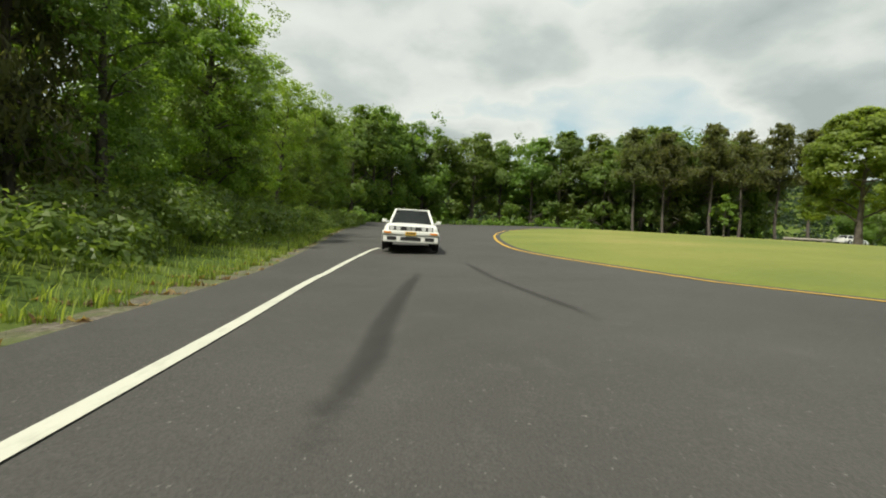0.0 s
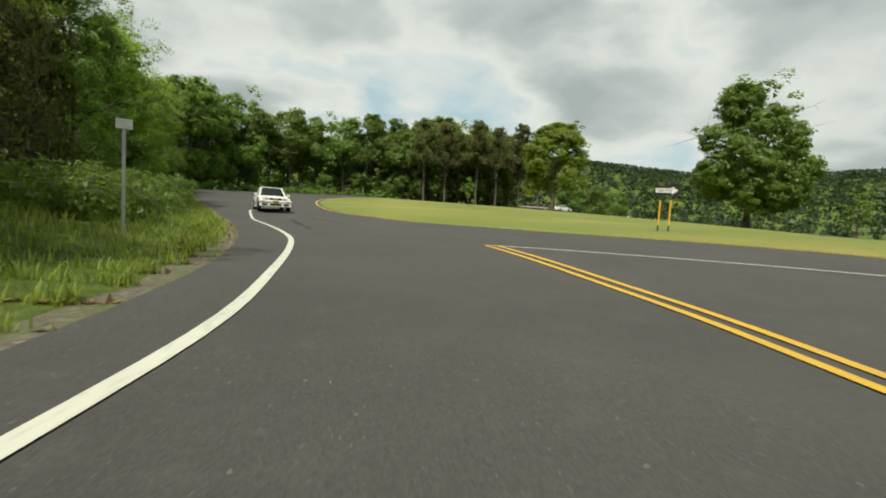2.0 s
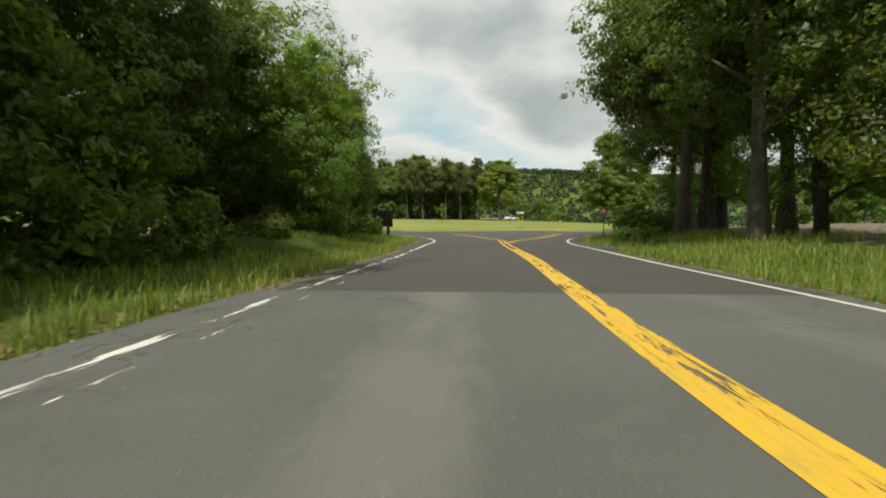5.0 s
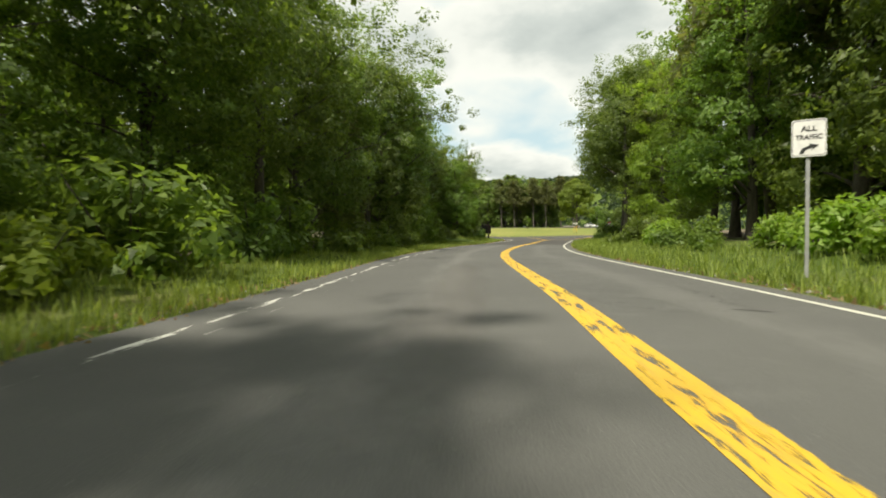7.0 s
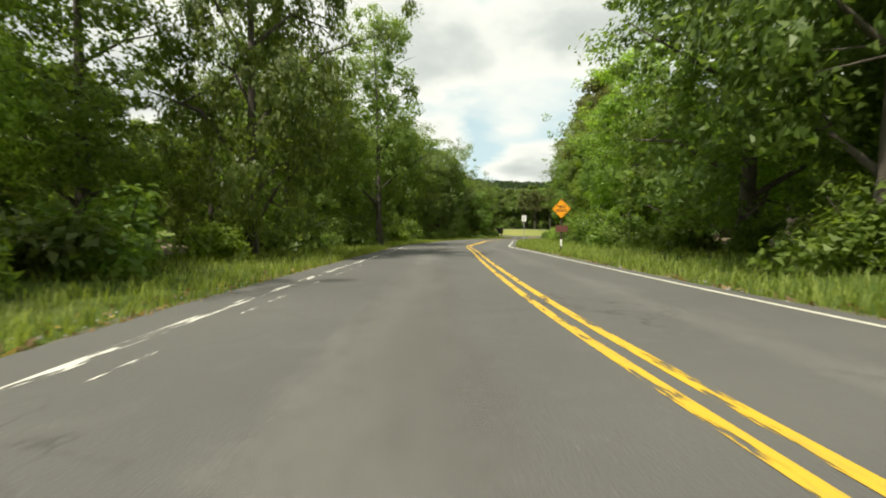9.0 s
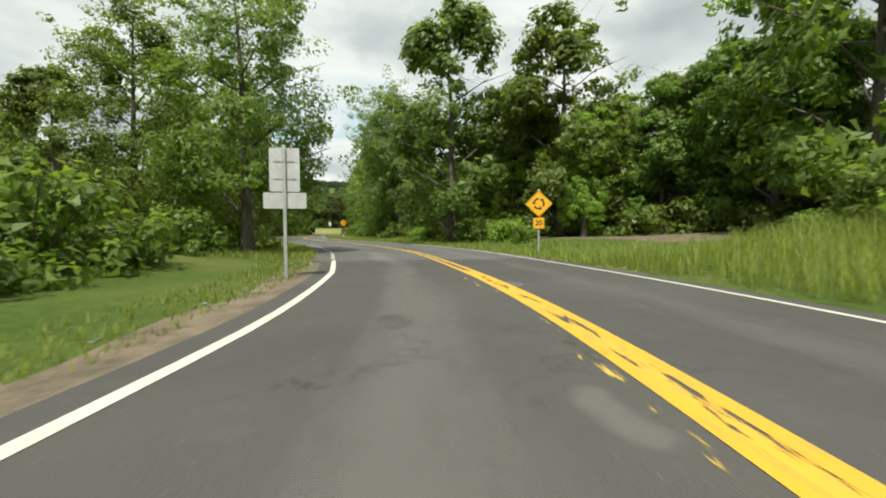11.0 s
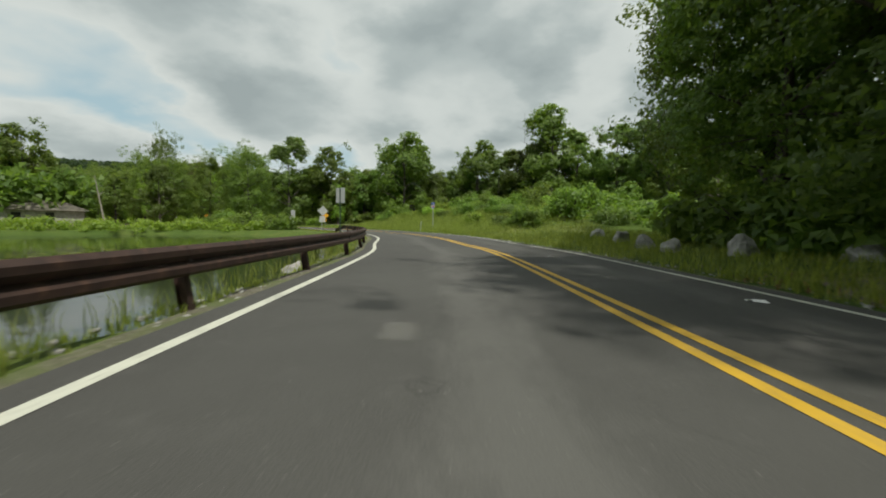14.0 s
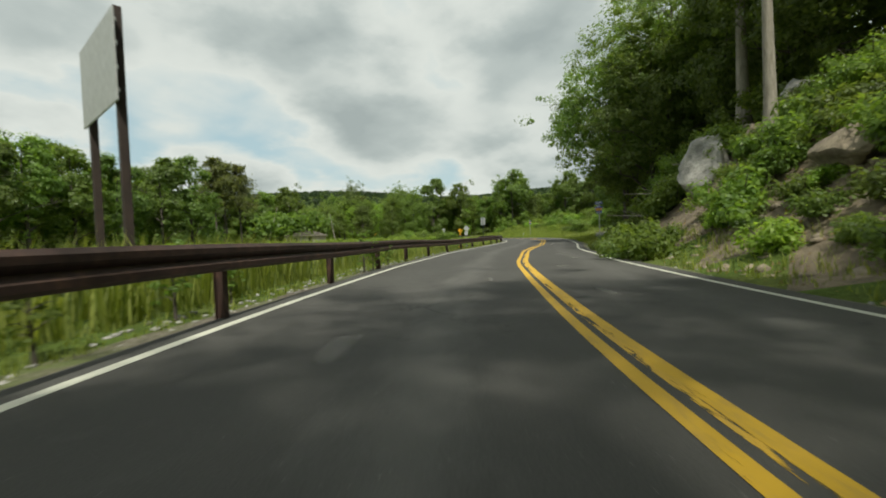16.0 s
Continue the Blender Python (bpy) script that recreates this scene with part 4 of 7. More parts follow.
def bush(seed, r, h, n, leaf, mat):
    rng = np.random.default_rng(seed)
    pieces = []
    for a in rng.uniform(0, 6.28, 6):
        pieces.append(tube([(0, 0, 0), (math.cos(a) * r * 0.4, math.sin(a) * r * 0.4, h * 0.5), (math.cos(a) * r * 0.7, math.sin(a) * r * 0.7, h * 0.85)], [0.03, 0.02, 0.006], 4))
    k = 26
    cen = rng.normal(0, 0.42, (k, 3)) * (r, r, 0) + np.c_[np.zeros((k, 2)), rng.uniform(0.15, 0.85, k) * h]
    cen[:, 2] *= 1.1 - 0.45 * np.linalg.norm(cen[:, :2], axis=1) / r
    off = rng.normal(0, 1, (k, n // k, 3))
    off /= np.linalg.norm(off, axis=2)[..., None]
    pts = (cen[:, None] + off * rng.uniform(0.3, 1, (k, n // k, 1)) * r * 0.36).reshape(-1, 3)
    pts[:, 2] = np.abs(pts[:, 2]) + 0.05
    v, f = leaf_cards(pts, leaf, rng, face=off.reshape(-1, 3) + (0, 0, 0.2))
    tv, tf = gather(pieces)
    return mesh_of("branch", tv, tf, M_BARK), quick_mesh("foliage", v, f, mat)


PROTO = {}


def kind_of_tree(key, name, label, meshes, names=("trunk", "crown")):
    top = thing(name, label, "bush" if "bush" in name else "tree")
    for nm, me in zip(names, meshes):
        mesh_part(nm, me, top)
    PROTO[key] = [top, False]


def plant(key, x, y, size=1.0, turn=None, z=None, group="", wide=1.0):
    """Stands a copy of a kind of tree on the ground."""
    if key.startswith("bush") and math.hypot(x + 109.7, y + 175.9) < 1.9:
        return None  # bare ground in front of the big boulder
    top, used = PROTO[key]
    turn = random.uniform(0, 360) if turn is None else turn
    zz = float(land([(x, y)])[0]) - 0.06 if z is None else z
    m = pose(x, y, zz, 0, 0, turn) @ Matrix.Diagonal((size * wide, size * wide, size, 1))
    if not used:
        top.matrix_basis = m
        PROTO[key][1] = True
        ob = top
    else:
        ob = copy_thing(top, pose(x, y, zz, 0, 0, turn))
        ob.matrix_basis = m
    if group:
        tagged(ob, group=group)
    return ob


kind_of_tree("maple_a", "broadleaf_tree", "tall broadleaf tree with a full green crown", broadleaf(11, 15, 3.4, 0.07, 560, 52, 0.125, M_LEAF, M_BARK, "tall", 0.85, lobes=26))
kind_of_tree("maple_b", "broadleaf_tree", "broadleaf tree with an uneven mid-green crown", broadleaf(12, 14, 3.7, 0.09, 560, 52, 0.125, M_LEAF, M_BARK, "round", 0.85, lobes=24))
kind_of_tree("maple_c", "broadleaf_tree", "slender broadleaf tree with light green leaves", broadleaf(13, 14, 2.9, 0.06, 520, 52, 0.12, M_LEAF_LIGHT, M_BARK, "tall", 0.75, lobes=24))
kind_of_tree("oak_dark", "broadleaf_tree", "dark shaded tree with a high crown", broadleaf(14, 17, 4.4, 0.2, 560, 52, 0.13, M_LEAF_DARK, M_BARK, "round", 0.95, lobes=26))
kind_of_tree("oak_high", "broadleaf_tree", "tall dark tree with a bare trunk and high crown", broadleaf(24, 17, 5.0, 0.34, 560, 52, 0.14, M_LEAF_DARK, M_BARK, "round", 0.95, lobes=26))
kind_of_tree("oak_wide", "broadleaf_tree", "broad dark tree whose crown hangs over the road", broadleaf(34, 15, 5.6, 0.3, 760, 52, 0.13, M_LEAF, M_BARK, "round", 0.95, lobes=30))
kind_of_tree("oak_low", "broadleaf_tree", "big dark tree with branches down to the ground", broadleaf(27, 15, 4.6, 0.03, 700, 56, 0.135, M_LEAF_DARK, M_BARK, "tall", 1.0, lobes=32))
kind_of_tree("birch", "broadleaf_tree", "slender tree with a pale bare trunk", broadleaf(28, 16, 3.0, 0.5, 220, 28, 0.16, M_LEAF, M_BARK_PALE, "round", 1.0))
kind_of_tree("lawn_tree", "lawn_tree", "round-crowned tree standing on mown grass", broadleaf(25, 13, 4.3, 0.13, 1000, 50, 0.17, M_LEAF, M_BARK, "round", 0.72, 3, 34))
kind_of_tree("lawn_light", "lawn_tree", "bright yellow-green tree standing on mown grass", broadleaf(16, 13, 3.8, 0.15, 800, 46, 0.17, M_LEAF_LIGHT, M_BARK, "round", 0.72, 3, 30))
kind_of_tree("far_a", "broadleaf_tree", "green tree in the far edge of the woods", broadleaf(17, 16, 4.0, 0.03, 430, 26, 0.24, M_LEAF, M_BARK, "tall", 0.95, 4, 24))
kind_of_tree("far_b", "broadleaf_tree", "rounded green tree in the far edge of the woods", broadleaf(18, 15, 4.4, 0.05, 430, 26, 0.24, M_LEAF, M_BARK, "round", 0.95, 4, 20))
kind_of_tree("far_dark", "broadleaf_tree", "dark green tree in the far edge of the woods", broadleaf(19, 16, 4.3, 0.03, 430, 26, 0.24, M_LEAF_DARK, M_BARK, "round", 0.95, 4, 22))
kind_of_tree("pine_a", "pine_tree", "tall pine with a bare trunk and brownish needles", pine(21, 16, 3.3, 0.5, M_NEEDLE, M_BARK, 70, 0.2))
kind_of_tree("pine_full", "pine_tree", "dark pine with branches down to the ground", pine(22, 16, 3.0, 0.08, M_NEEDLE, M_BARK, 120, 0.15))
kind_of_tree("sapling", "young_tree", "thin young tree with sparse leaves", broadleaf(23, 4, 0.9, 0.3, 40, 16, 0.16, M_LEAF, M_BARK, "tall", 0.35))
kind_of_tree("bush_a", "bush", "dense green bush at the edge of the woods", bush(31, 1.6, 2.0, 1900, 0.14, M_LEAF), ("branch", "foliage"))
kind_of_tree("bush_b", "bush", "bright green leafy bush", bush(32, 1.3, 1.5, 1700, 0.13, M_LEAF_LIGHT), ("branch", "foliage"))
kind_of_tree("bush_c", "bush", "low dark green shrub", bush(33, 1.4, 1.1, 1600, 0.13, M_LEAF_DARK), ("branch", "foliage"))


def grove(line, rows, gap, deep, kinds, sizes, seed, jitter=1.0, side=1):
    """Trees along a line, in rows that step away to one side of it."""
    rng = random.Random(seed)
    pts = smooth_line(line, 0.5)
    n = normals_of(pts) * side
    s = np.r_[0, np.cumsum(np.linalg.norm(np.diff(pts, axis=0), axis=1))]
    for r in range(rows):
        at = rng.uniform(0, gap)
        while at < s[-1]:
            p = np.array([np.interp(at, s, pts[:, 0]), np.interp(at, s, pts[:, 1])])
            q = np.array([np.interp(at, s, n[:, 0]), np.interp(at, s, n[:, 1])])
            p = p + q * (r * deep + rng.uniform(-jitter, jitter) * 0.6) + np.array([rng.uniform(-jitter, jitter), rng.uniform(-jitter, jitter)]) * 0.4
            plant(rng.choice(kinds), p[0], p[1], rng.uniform(*sizes), rng.uniform(0, 360), group="bushes beside the road" if "bush" in kinds[0] else "trees beside the road")
            at += gap * rng.uniform(0.75, 1.3)


def beside(a, b, off, step=8.0):
    """Points beside the centre line between two lengths, off to the right (or left, if negative)."""
    at = np.linspace(a, b, max(2, int((b - a) / step)))
    return [(float(np.interp(t, ALONG, CENTRE[:, 0] + NORM[:, 0] * off)), float(np.interp(t, ALONG, CENTRE[:, 1] + NORM[:, 1] * off))) for t in at]


def brush(name, line, wide, n, tall, leaf, mat, seed, label, per=44, r=(0.45, 0.9)):
    """A tangle of shrubs along a line, in one mesh."""
    rng = np.random.default_rng(seed)
    pts = smooth_line(line, 0.5)
    k = rng.integers(0, len(pts), n)
    xy = pts[k] + normals_of(pts)[k] * rng.uniform(-wide, wide, n)[:, None] + rng.normal(0, 0.25, (n, 2))
    swell = np.array([0.65 + 0.6 * noise.noise((float(p[0]) * 0.35, float(p[1]) * 0.35, float(seed))) for p in xy])
    cen = np.c_[xy, land(xy) + tall * swell * rng.uniform(0.1, 0.9, n)]
    off = rng.normal(0, 1, (n, per, 3))
    off /= np.linalg.norm(off, axis=2)[..., None]
    leaves_at = (cen[:, None] + off * (rng.uniform(*r, n)[:, None] * rng.uniform(0.4, 1, (n, per)))[..., None] * (1, 1, 0.7)).reshape(-1, 3)
    leaves_at[:, 2] = np.maximum(leaves_at[:, 2], land(leaves_at[:, :2]) + 0.04)
    v, f = leaf_cards(leaves_at, leaf, rng, face=off.reshape(-1, 3) + (0, 0, 0.25))
    return tagged(new(name, quick_mesh(name, v, f, mat)), label, "undergrowth", kind="stuff")


BACK = ["far_a", "far_b", "far_dark", "far_a", "far_dark"]
SCRUB = ["bush_a", "bush_b", "bush_a", "bush_c"]
# woods on the left of the roundabout
A_LEFT = [(-8.5, 57), (-8, 41), (-7.6, 27), (-7.2, 15), (-7.4, 5), (-8.4, -3), (-10.5, -9), (-13, -16)]
grove(A_LEFT[:4], 1, 4.6, 4.5, ["maple_a", "maple_b", "maple_c"], (0.54, 0.68), 1, side=-1)
grove(A_LEFT[4:], 1, 4.2, 4.5, ["maple_a", "maple_b", "maple_c"], (0.55, 0.7), 101, side=-1)
grove([(x - 5, y) for x, y in A_LEFT], 1, 4.6, 5, BACK, (0.5, 0.68), 21, side=-1)
# shade under the pines is put into the dark leaf colours here
grove([(x + 2.6, y) for x, y in A_LEFT[:4]], 1, 3.4, 1, ["bush_c"], (0.5, 0.75), 22, side=-1)
brush("wood_edge_brush", [(-5.6, 52), (-5.2, 38), (-4.7, 24), (-4.3, 14), (-4.2, 8), (-4.6, 3)], 1.3, 640, 1.5, 0.085, M_LEAF_DARK, 221, "dark shaded undergrowth along the edge of the woods", 90, (0.35, 0.7))
plant("pine_full", -8.2, 17.0, 1.0, wide=0.6)
plant("pine_full", -8.6, 13.0, 0.95, wide=0.7)
plant("pine_full", -9.0, 9.0, 0.9, wide=0.7)
plant("maple_c", -7.2, 23.5, 0.7)
# far side of the roundabout
FAR_SIDE = [(-9, 65), (-2, 79), (10, 85), (24, 83), (38, 79), (52, 73)]
grove(FAR_SIDE, 2, 4.6, 6, BACK, (0.9, 1.15), 2, side=1)
brush("far_brush", [(x + 0.5, y - 4) for x, y in FAR_SIDE], 1.6, 260, 2.2, 0.24, M_LEAF, 23, "low green scrub at the foot of the far woods")
grove([(32, 71), (40, 68), (50, 67), (56, 69)], 1, 4.4, 4, ["pine_a"], (0.85, 1.05), 3, jitter=3, side=1)
grove([(31, 76), (40, 73), (50, 72), (58, 74)], 1, 4.6, 4, ["pine_a", "far_dark", "far_b"], (0.85, 1.0), 303, jitter=2, side=1)
plant("lawn_light", 44, 47.5, 1.04, wide=1.2)
plant("lawn_tree", 56.5, 26.2, 1.36, wide=1.1)
grove([(68, 74), (84, 79), (104, 88)], 1, 8, 5, ["far_a", "far_b"], (0.6, 0.85), 4)
grove([(72, -8), (90, 6), (102, 22)], 1, 8, 5, ["far_a", "lawn_tree"], (0.6, 0.8), 5)
# woods beside the middle stretch
s0, s1 = along(-17), along(-95)
grove(beside(s0, along(-25), -10.8), 1, 4.6, 5, ["maple_a", "maple_b", "maple_c", "maple_a"], (0.58, 0.78), 6, side=-1)
grove(beside(along(-29), along(-44), -11.0), 1, 3.6, 5, ["oak_dark", "pine_full", "oak_low", "oak_dark"], (0.76, 0.94), 61, side=-1)
grove(beside(along(-46), along(-64), -10.8), 1, 5.2, 5, ["maple_b", "maple_c", "maple_a"], (0.58, 0.76), 602, side=-1)
grove(beside(along(-65), along(-77), -10.8), 1, 4.6, 5, ["maple_c", "maple_b", "maple_c", "maple_a"], (0.38, 0.52), 601, side=-1)
grove(beside(along(-80), s1, -10.8), 1, 4.4, 5, ["maple_c", "maple_b", "maple_a"], (0.62, 0.82), 603, side=-1)
grove(beside(s0, along(-60), -18.0), 1, 4.6, 5.5, BACK, (0.62, 0.82), 7, side=-1)
grove(beside(along(-60), s1, -18.0), 1, 4.6, 5.5, BACK, (0.42, 0.58), 701, side=-1)
grove(beside(along(-15), along(-36), -8.2), 1, 2.0, 1, ["bush_c", "bush_a"], (0.6, 1.0), 241, side=-1)
grove(beside(along(-36), s1, -7.8), 1, 2.2, 1, SCRUB, (0.6, 1.1), 24, side=-1)
grove(beside(along(-19), along(-66), 10.6), 1, 5.2, 5, ["maple_a", "maple_b", "maple_c", "maple_a"], (0.68, 0.92), 8, side=1)
grove(beside(along(-68), along(-106), 10.6), 1, 5.8, 5, ["maple_b", "maple_c", "maple_a", "maple_b"], (0.5, 0.7), 801, side=1)
grove(beside(along(-24), along(-66), 17.5), 1, 4.8, 5.5, BACK, (0.7, 0.92), 9, side=1)
grove(beside(along(-66), along(-106), 17.5), 1, 4.8, 5.5, BACK, (0.55, 0.72), 901, side=1)
grove(beside(along(-30), along(-108), 7.4), 1, 2.2, 1, SCRUB, (0.5, 1.0), 25, side=1)
# open country beside the last stretch
grove([(-28, -100), (-20, -112), (-18, -126), (-19, -140), (-21, -152), (-34, -170)], 2, 3.7, 6, BACK, (0.56, 0.8), 10, jitter=1.6, side=1)
brush("meadow_brush", [(-30, -99), (-23, -112), (-21, -126), (-22, -140), (-25, -152)], 3.0, 420, 2.4, 0.22, M_LEAF, 101, "green scrub at the foot of the far trees")
plant("far_b", -22, -147, 1.15)
plant("far_dark", -31.2, -100.5, 1.05)
plant("far_a", -27.4, -107, 0.95)
plant("far_b", -25, -121.5, 1.12)
plant("far_a", -22, -117, 0.9)
plant("far_b", -19.5, -133.5, 0.9)
plant("maple_b", -46.5, -107, 0.84)
plant("maple_a", -50, -103, 0.7)
grove([(-52, -98), (-58, -88), (-62, -78)], 1, 5, 5, BACK, (0.45, 0.58), 11)
grove([(-60, -80), (-68, -75), (-84, -74), (-106, -84), (-128, -100)], 2, 5, 6, BACK, (0.75, 0.95), 12, side=-1)
grove([(-128, -110), (-142, -124), (-150, -142)], 2, 6, 6, ["far_dark", "far_a"], (0.8, 1.0), 13, side=-1)
grove(beside(along(-161), along(-172), 11.6), 1, 4.4, 5.5, ["oak_low"], (0.75, 0.9), 141, side=1)
grove(beside(along(-172), along(-190), 14.2), 1, 5.6, 5.5, ["maple_b", "maple_a", "oak_wide", "maple_b"], (0.7, 0.85), 14, side=1)
# unseen tree added behind the last view to shade the near road
plant("oak_wide", -128.4, -184.6, 1.0)
grove(beside(along(-158.5), along(-192), 18.0), 1, 6.5, 5.5, ["far_dark", "far_a"], (0.95, 1.15), 15, side=1)


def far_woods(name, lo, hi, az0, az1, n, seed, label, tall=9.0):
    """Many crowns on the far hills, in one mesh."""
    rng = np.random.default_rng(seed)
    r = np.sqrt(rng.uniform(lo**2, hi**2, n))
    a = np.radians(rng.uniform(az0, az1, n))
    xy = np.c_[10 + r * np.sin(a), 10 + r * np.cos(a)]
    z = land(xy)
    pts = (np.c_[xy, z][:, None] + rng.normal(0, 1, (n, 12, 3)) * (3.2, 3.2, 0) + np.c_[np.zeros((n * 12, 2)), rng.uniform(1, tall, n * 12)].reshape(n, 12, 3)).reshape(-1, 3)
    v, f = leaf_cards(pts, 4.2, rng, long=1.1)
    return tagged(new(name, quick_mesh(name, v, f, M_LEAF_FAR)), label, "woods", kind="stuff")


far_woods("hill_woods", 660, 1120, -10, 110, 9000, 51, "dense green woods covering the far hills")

# big trees over the yield corner
for k, x, y, sz in (("oak_high", 9.4, -19.0, 1.0), ("oak_high", 10.6, -17.5, 1.15), ("oak_high", 3.4, -20.6, 0.95), ("oak_high", 6.0, -20.0, 0.9), ("oak_high", 12.7, -13.8, 0.85), ("oak_high", 10.8, -16.4, 0.95), ("pine_a", 15.5, -13.2, 0.9), ("oak_high", 17.5, -14.5, 0.9), ("oak_low", -14.8, -12.5, 0.66), ("oak_low", -18.2, -17.0, 0.66), ("oak_low", -21.5, -21.5, 0.7), ("oak_dark", 5.2, -24.0, 1.0), ("oak_dark", -0.2, -25.5, 0.9), ("maple_a", 7.5, -19.5, 0.8), ("pine_a", 3.4, -26.0, 0.95)):
    plant(k, x, y, sz)
for x, y, sz in ((4.0, -18.4, 1.35), (5.4, -17.4, 1.1), (4.5, -17.2, 0.8), (7.5, -15.2, 0.7), (1.8, -19.4, 0.7), (9.8, -14.4, 0.8)):
    plant("bush_c", x, y, sz)
# trees that overhang the bend beside the pond
for k, x, y, sz in (("oak_low", -76.8, -165.8, 0.95), ("oak_low", -81.5, -168.2, 1.0), ("oak_low", -79, -171.5, 0.95), ("oak_low", -86.5, -170.6, 1.0), ("oak_low", -73.5, -168.2, 0.9), ("bush_c", -75.8, -163.9, 1.7), ("bush_c", -78.6, -165.2, 1.8), ("bush_c", -81.5, -166.6, 1.8), ("bush_a", -84.5, -168.4, 1.3), ("bush_c", -77.0, -168.0, 2.2), ("bush_c", -72.5, -165.5, 1.6)):
    plant(k, x, y, sz)
# bushes on the bank, in the meadow and on the rocky slope
grove(beside(along(-118), along(-146), 15.5), 1, 3.6, 1, ["bush_a", "bush_b"], (0.8, 1.4), 26, jitter=3)
brush("bank_brush", beside(along(-118), along(-148), 20), 2.5, 420, 2.6, 0.2, M_LEAF, 27, "rambling green scrub on top of the bank")
for k, x, y, sz in (("bush_a", -60.5, -152.2, 0.8), ("bush_c", -57.0, -151.5, 1.0), ("bush_c", -58, -159, 1.2), ("bush_a", -52, -156, 1.3), ("bush_c", -66, -163, 1.0), ("bush_b", -56, -146.5, 0.8)):
    plant(k, x, y, sz)
grove(beside(along(-166), along(-190), 6.3), 2, 1.5, 1.3, ["bush_c", "bush_a", "bush_c"], (0.42, 0.75), 28, side=1)
grove(beside(along(-169), along(-184), 5.6), 1, 1.3, 0.9, ["bush_a", "bush_c", "bush_b"], (0.45, 0.7), 283, side=1)
grove(beside(along(-167), along(-190), 4.7), 2, 1.3, 0.9, ["bush_c", "bush_b", "bush_c"], (0.28, 0.5), 281, side=1)
grove(beside(along(-161), along(-176), 7.6), 2, 1.4, 1.6, ["bush_c", "bush_a", "bush_c"], (0.5, 0.85), 284, side=1)
for k, x, y, sz in (("bush_c", -113.2, -174.6, 0.6), ("bush_a", -111.9, -174.3, 0.5), ("bush_c", -110.6, -173.5, 0.55), ("bush_a", -114.4, -175.4, 0.6), ("bush_c", -112.4, -175.6, 0.6), ("bush_c", -109.3, -173.0, 0.5), ("bush_c", -108.2, -172.2, 0.45)):
    plant(k, x, y, sz)
plant("birch", -111.6, -178.2, 0.9, wide=0.7)
plant("birch", -104.5, -177.0, 0.95)
# shrubs and vines on the bank
grove(beside(along(-116), along(-146), 10.5), 2, 2.0, 2.4, ["bush_b", "bush_a", "bush_c"], (0.45, 0.85), 282, jitter=2.5)
plant("oak_low", -7.4, -3.8, 0.68, wide=0.55)
plant("oak_low", -9.2, -7.6, 0.68, wide=0.6)
plant("pine_full", -10.6, -5.0, 0.7, wide=0.6)
# leafy weeds that have grown up through the crash barrier
for x, y, sz in ((-119.3, -169.6, 0.27), (-118.7, -169.3, 0.2), (-117.6, -168.8, 0.17), (-126.7, -173.8, 0.22), (-125.2, -172.7, 0.24), (-124.1, -171.9, 0.17)):
    plant("sapling", x, y, sz)
# bushes behind the notice board
for k, x, y, sz in (("bush_c", -8.0, -8.6, 1.0), ("bush_c", -6.1, -5.2, 0.7), ("bush_a", -6.4, -2.4, 0.8), ("bush_c", -5.4, -1.6, 0.9), ("bush_b", -5.6, 0.6, 0.8), ("bush_a", -7.8, -5.0, 1.1)):
    plant(k, x, y, sz)
# dark woods across the pond
grove([(-134, -128), (-122, -119), (-110, -112), (-98, -106)], 2, 5.0, 6, ["far_dark", "far_dark", "far_a"], (0.66, 0.84), 131, side=-1)
for x, y in ((-90, -104), (-87, -103), (-93, -106)):
    plant("pine_a", x, y, random.uniform(0.8, 0.95))
# thicket left of the road before the pond
grove(beside(along(-106), along(-131), -8.6), 2, 2.2, 3.0, ["bush_a", "bush_c", "bush_a"], (0.7, 1.25), 29, side=-1)
brush("shore_brush", [(-60, -124), (-66, -117), (-77, -112), (-90, -113), (-102, -120), (-114, -133)], 3.0, 620, 1.3, 0.17, M_LEAF_LIGHT, 30, "low bright scrub along the far shore of the pond", r=(0.4, 0.8))
plant("bush_a", -56.6, -123.8, 1.0)
# young trees on the island
plant("sapling", 24, 38, 0.8)
plant("sapling", 33, 6, 0.7)
# high crowns that shade the road before the bend
for y, off, sz in ((-47.5, -10.5, 0.8), (-68.0, -10.0, 0.72)):
    plant("oak_wide", *beside(along(y), along(y) + 1, off)[0], sz)
plant("oak_low", -26.0, -85.0, 1.0, wide=0.86)
plant("oak_low", -23.6, -79.5, 1.0)


def deep_woods(name, a, b, lo, hi, sign, n, seed, label, top=(9, 14)):
    """The crowns of the woods behind the first rows, in one mesh."""
    rng = np.random.default_rng(seed)
    s = rng.uniform(a, b, n)
    off = sign * rng.uniform(lo, hi, n)
    xy = np.c_[[np.interp(s, ALONG, CENTRE[:, k]) + np.interp(s, ALONG, NORM[:, k]) * off for k in (0, 1)]].T
    tall = rng.uniform(*top, n)
    pts = np.c_[xy, land(xy)][:, None] + rng.normal(0, 1, (n, 60, 3)) * (1.7, 1.7, 0)
    pts[:, :, 2] += tall[:, None] * rng.beta(2.6, 1.5, (n, 60))
    v, f = leaf_cards(pts.reshape(-1, 3), 0.75, rng, long=1.2)
    return tagged(new(name, quick_mesh(name, v, f, M_LEAF_DARK)), label, "woods", kind="stuff")


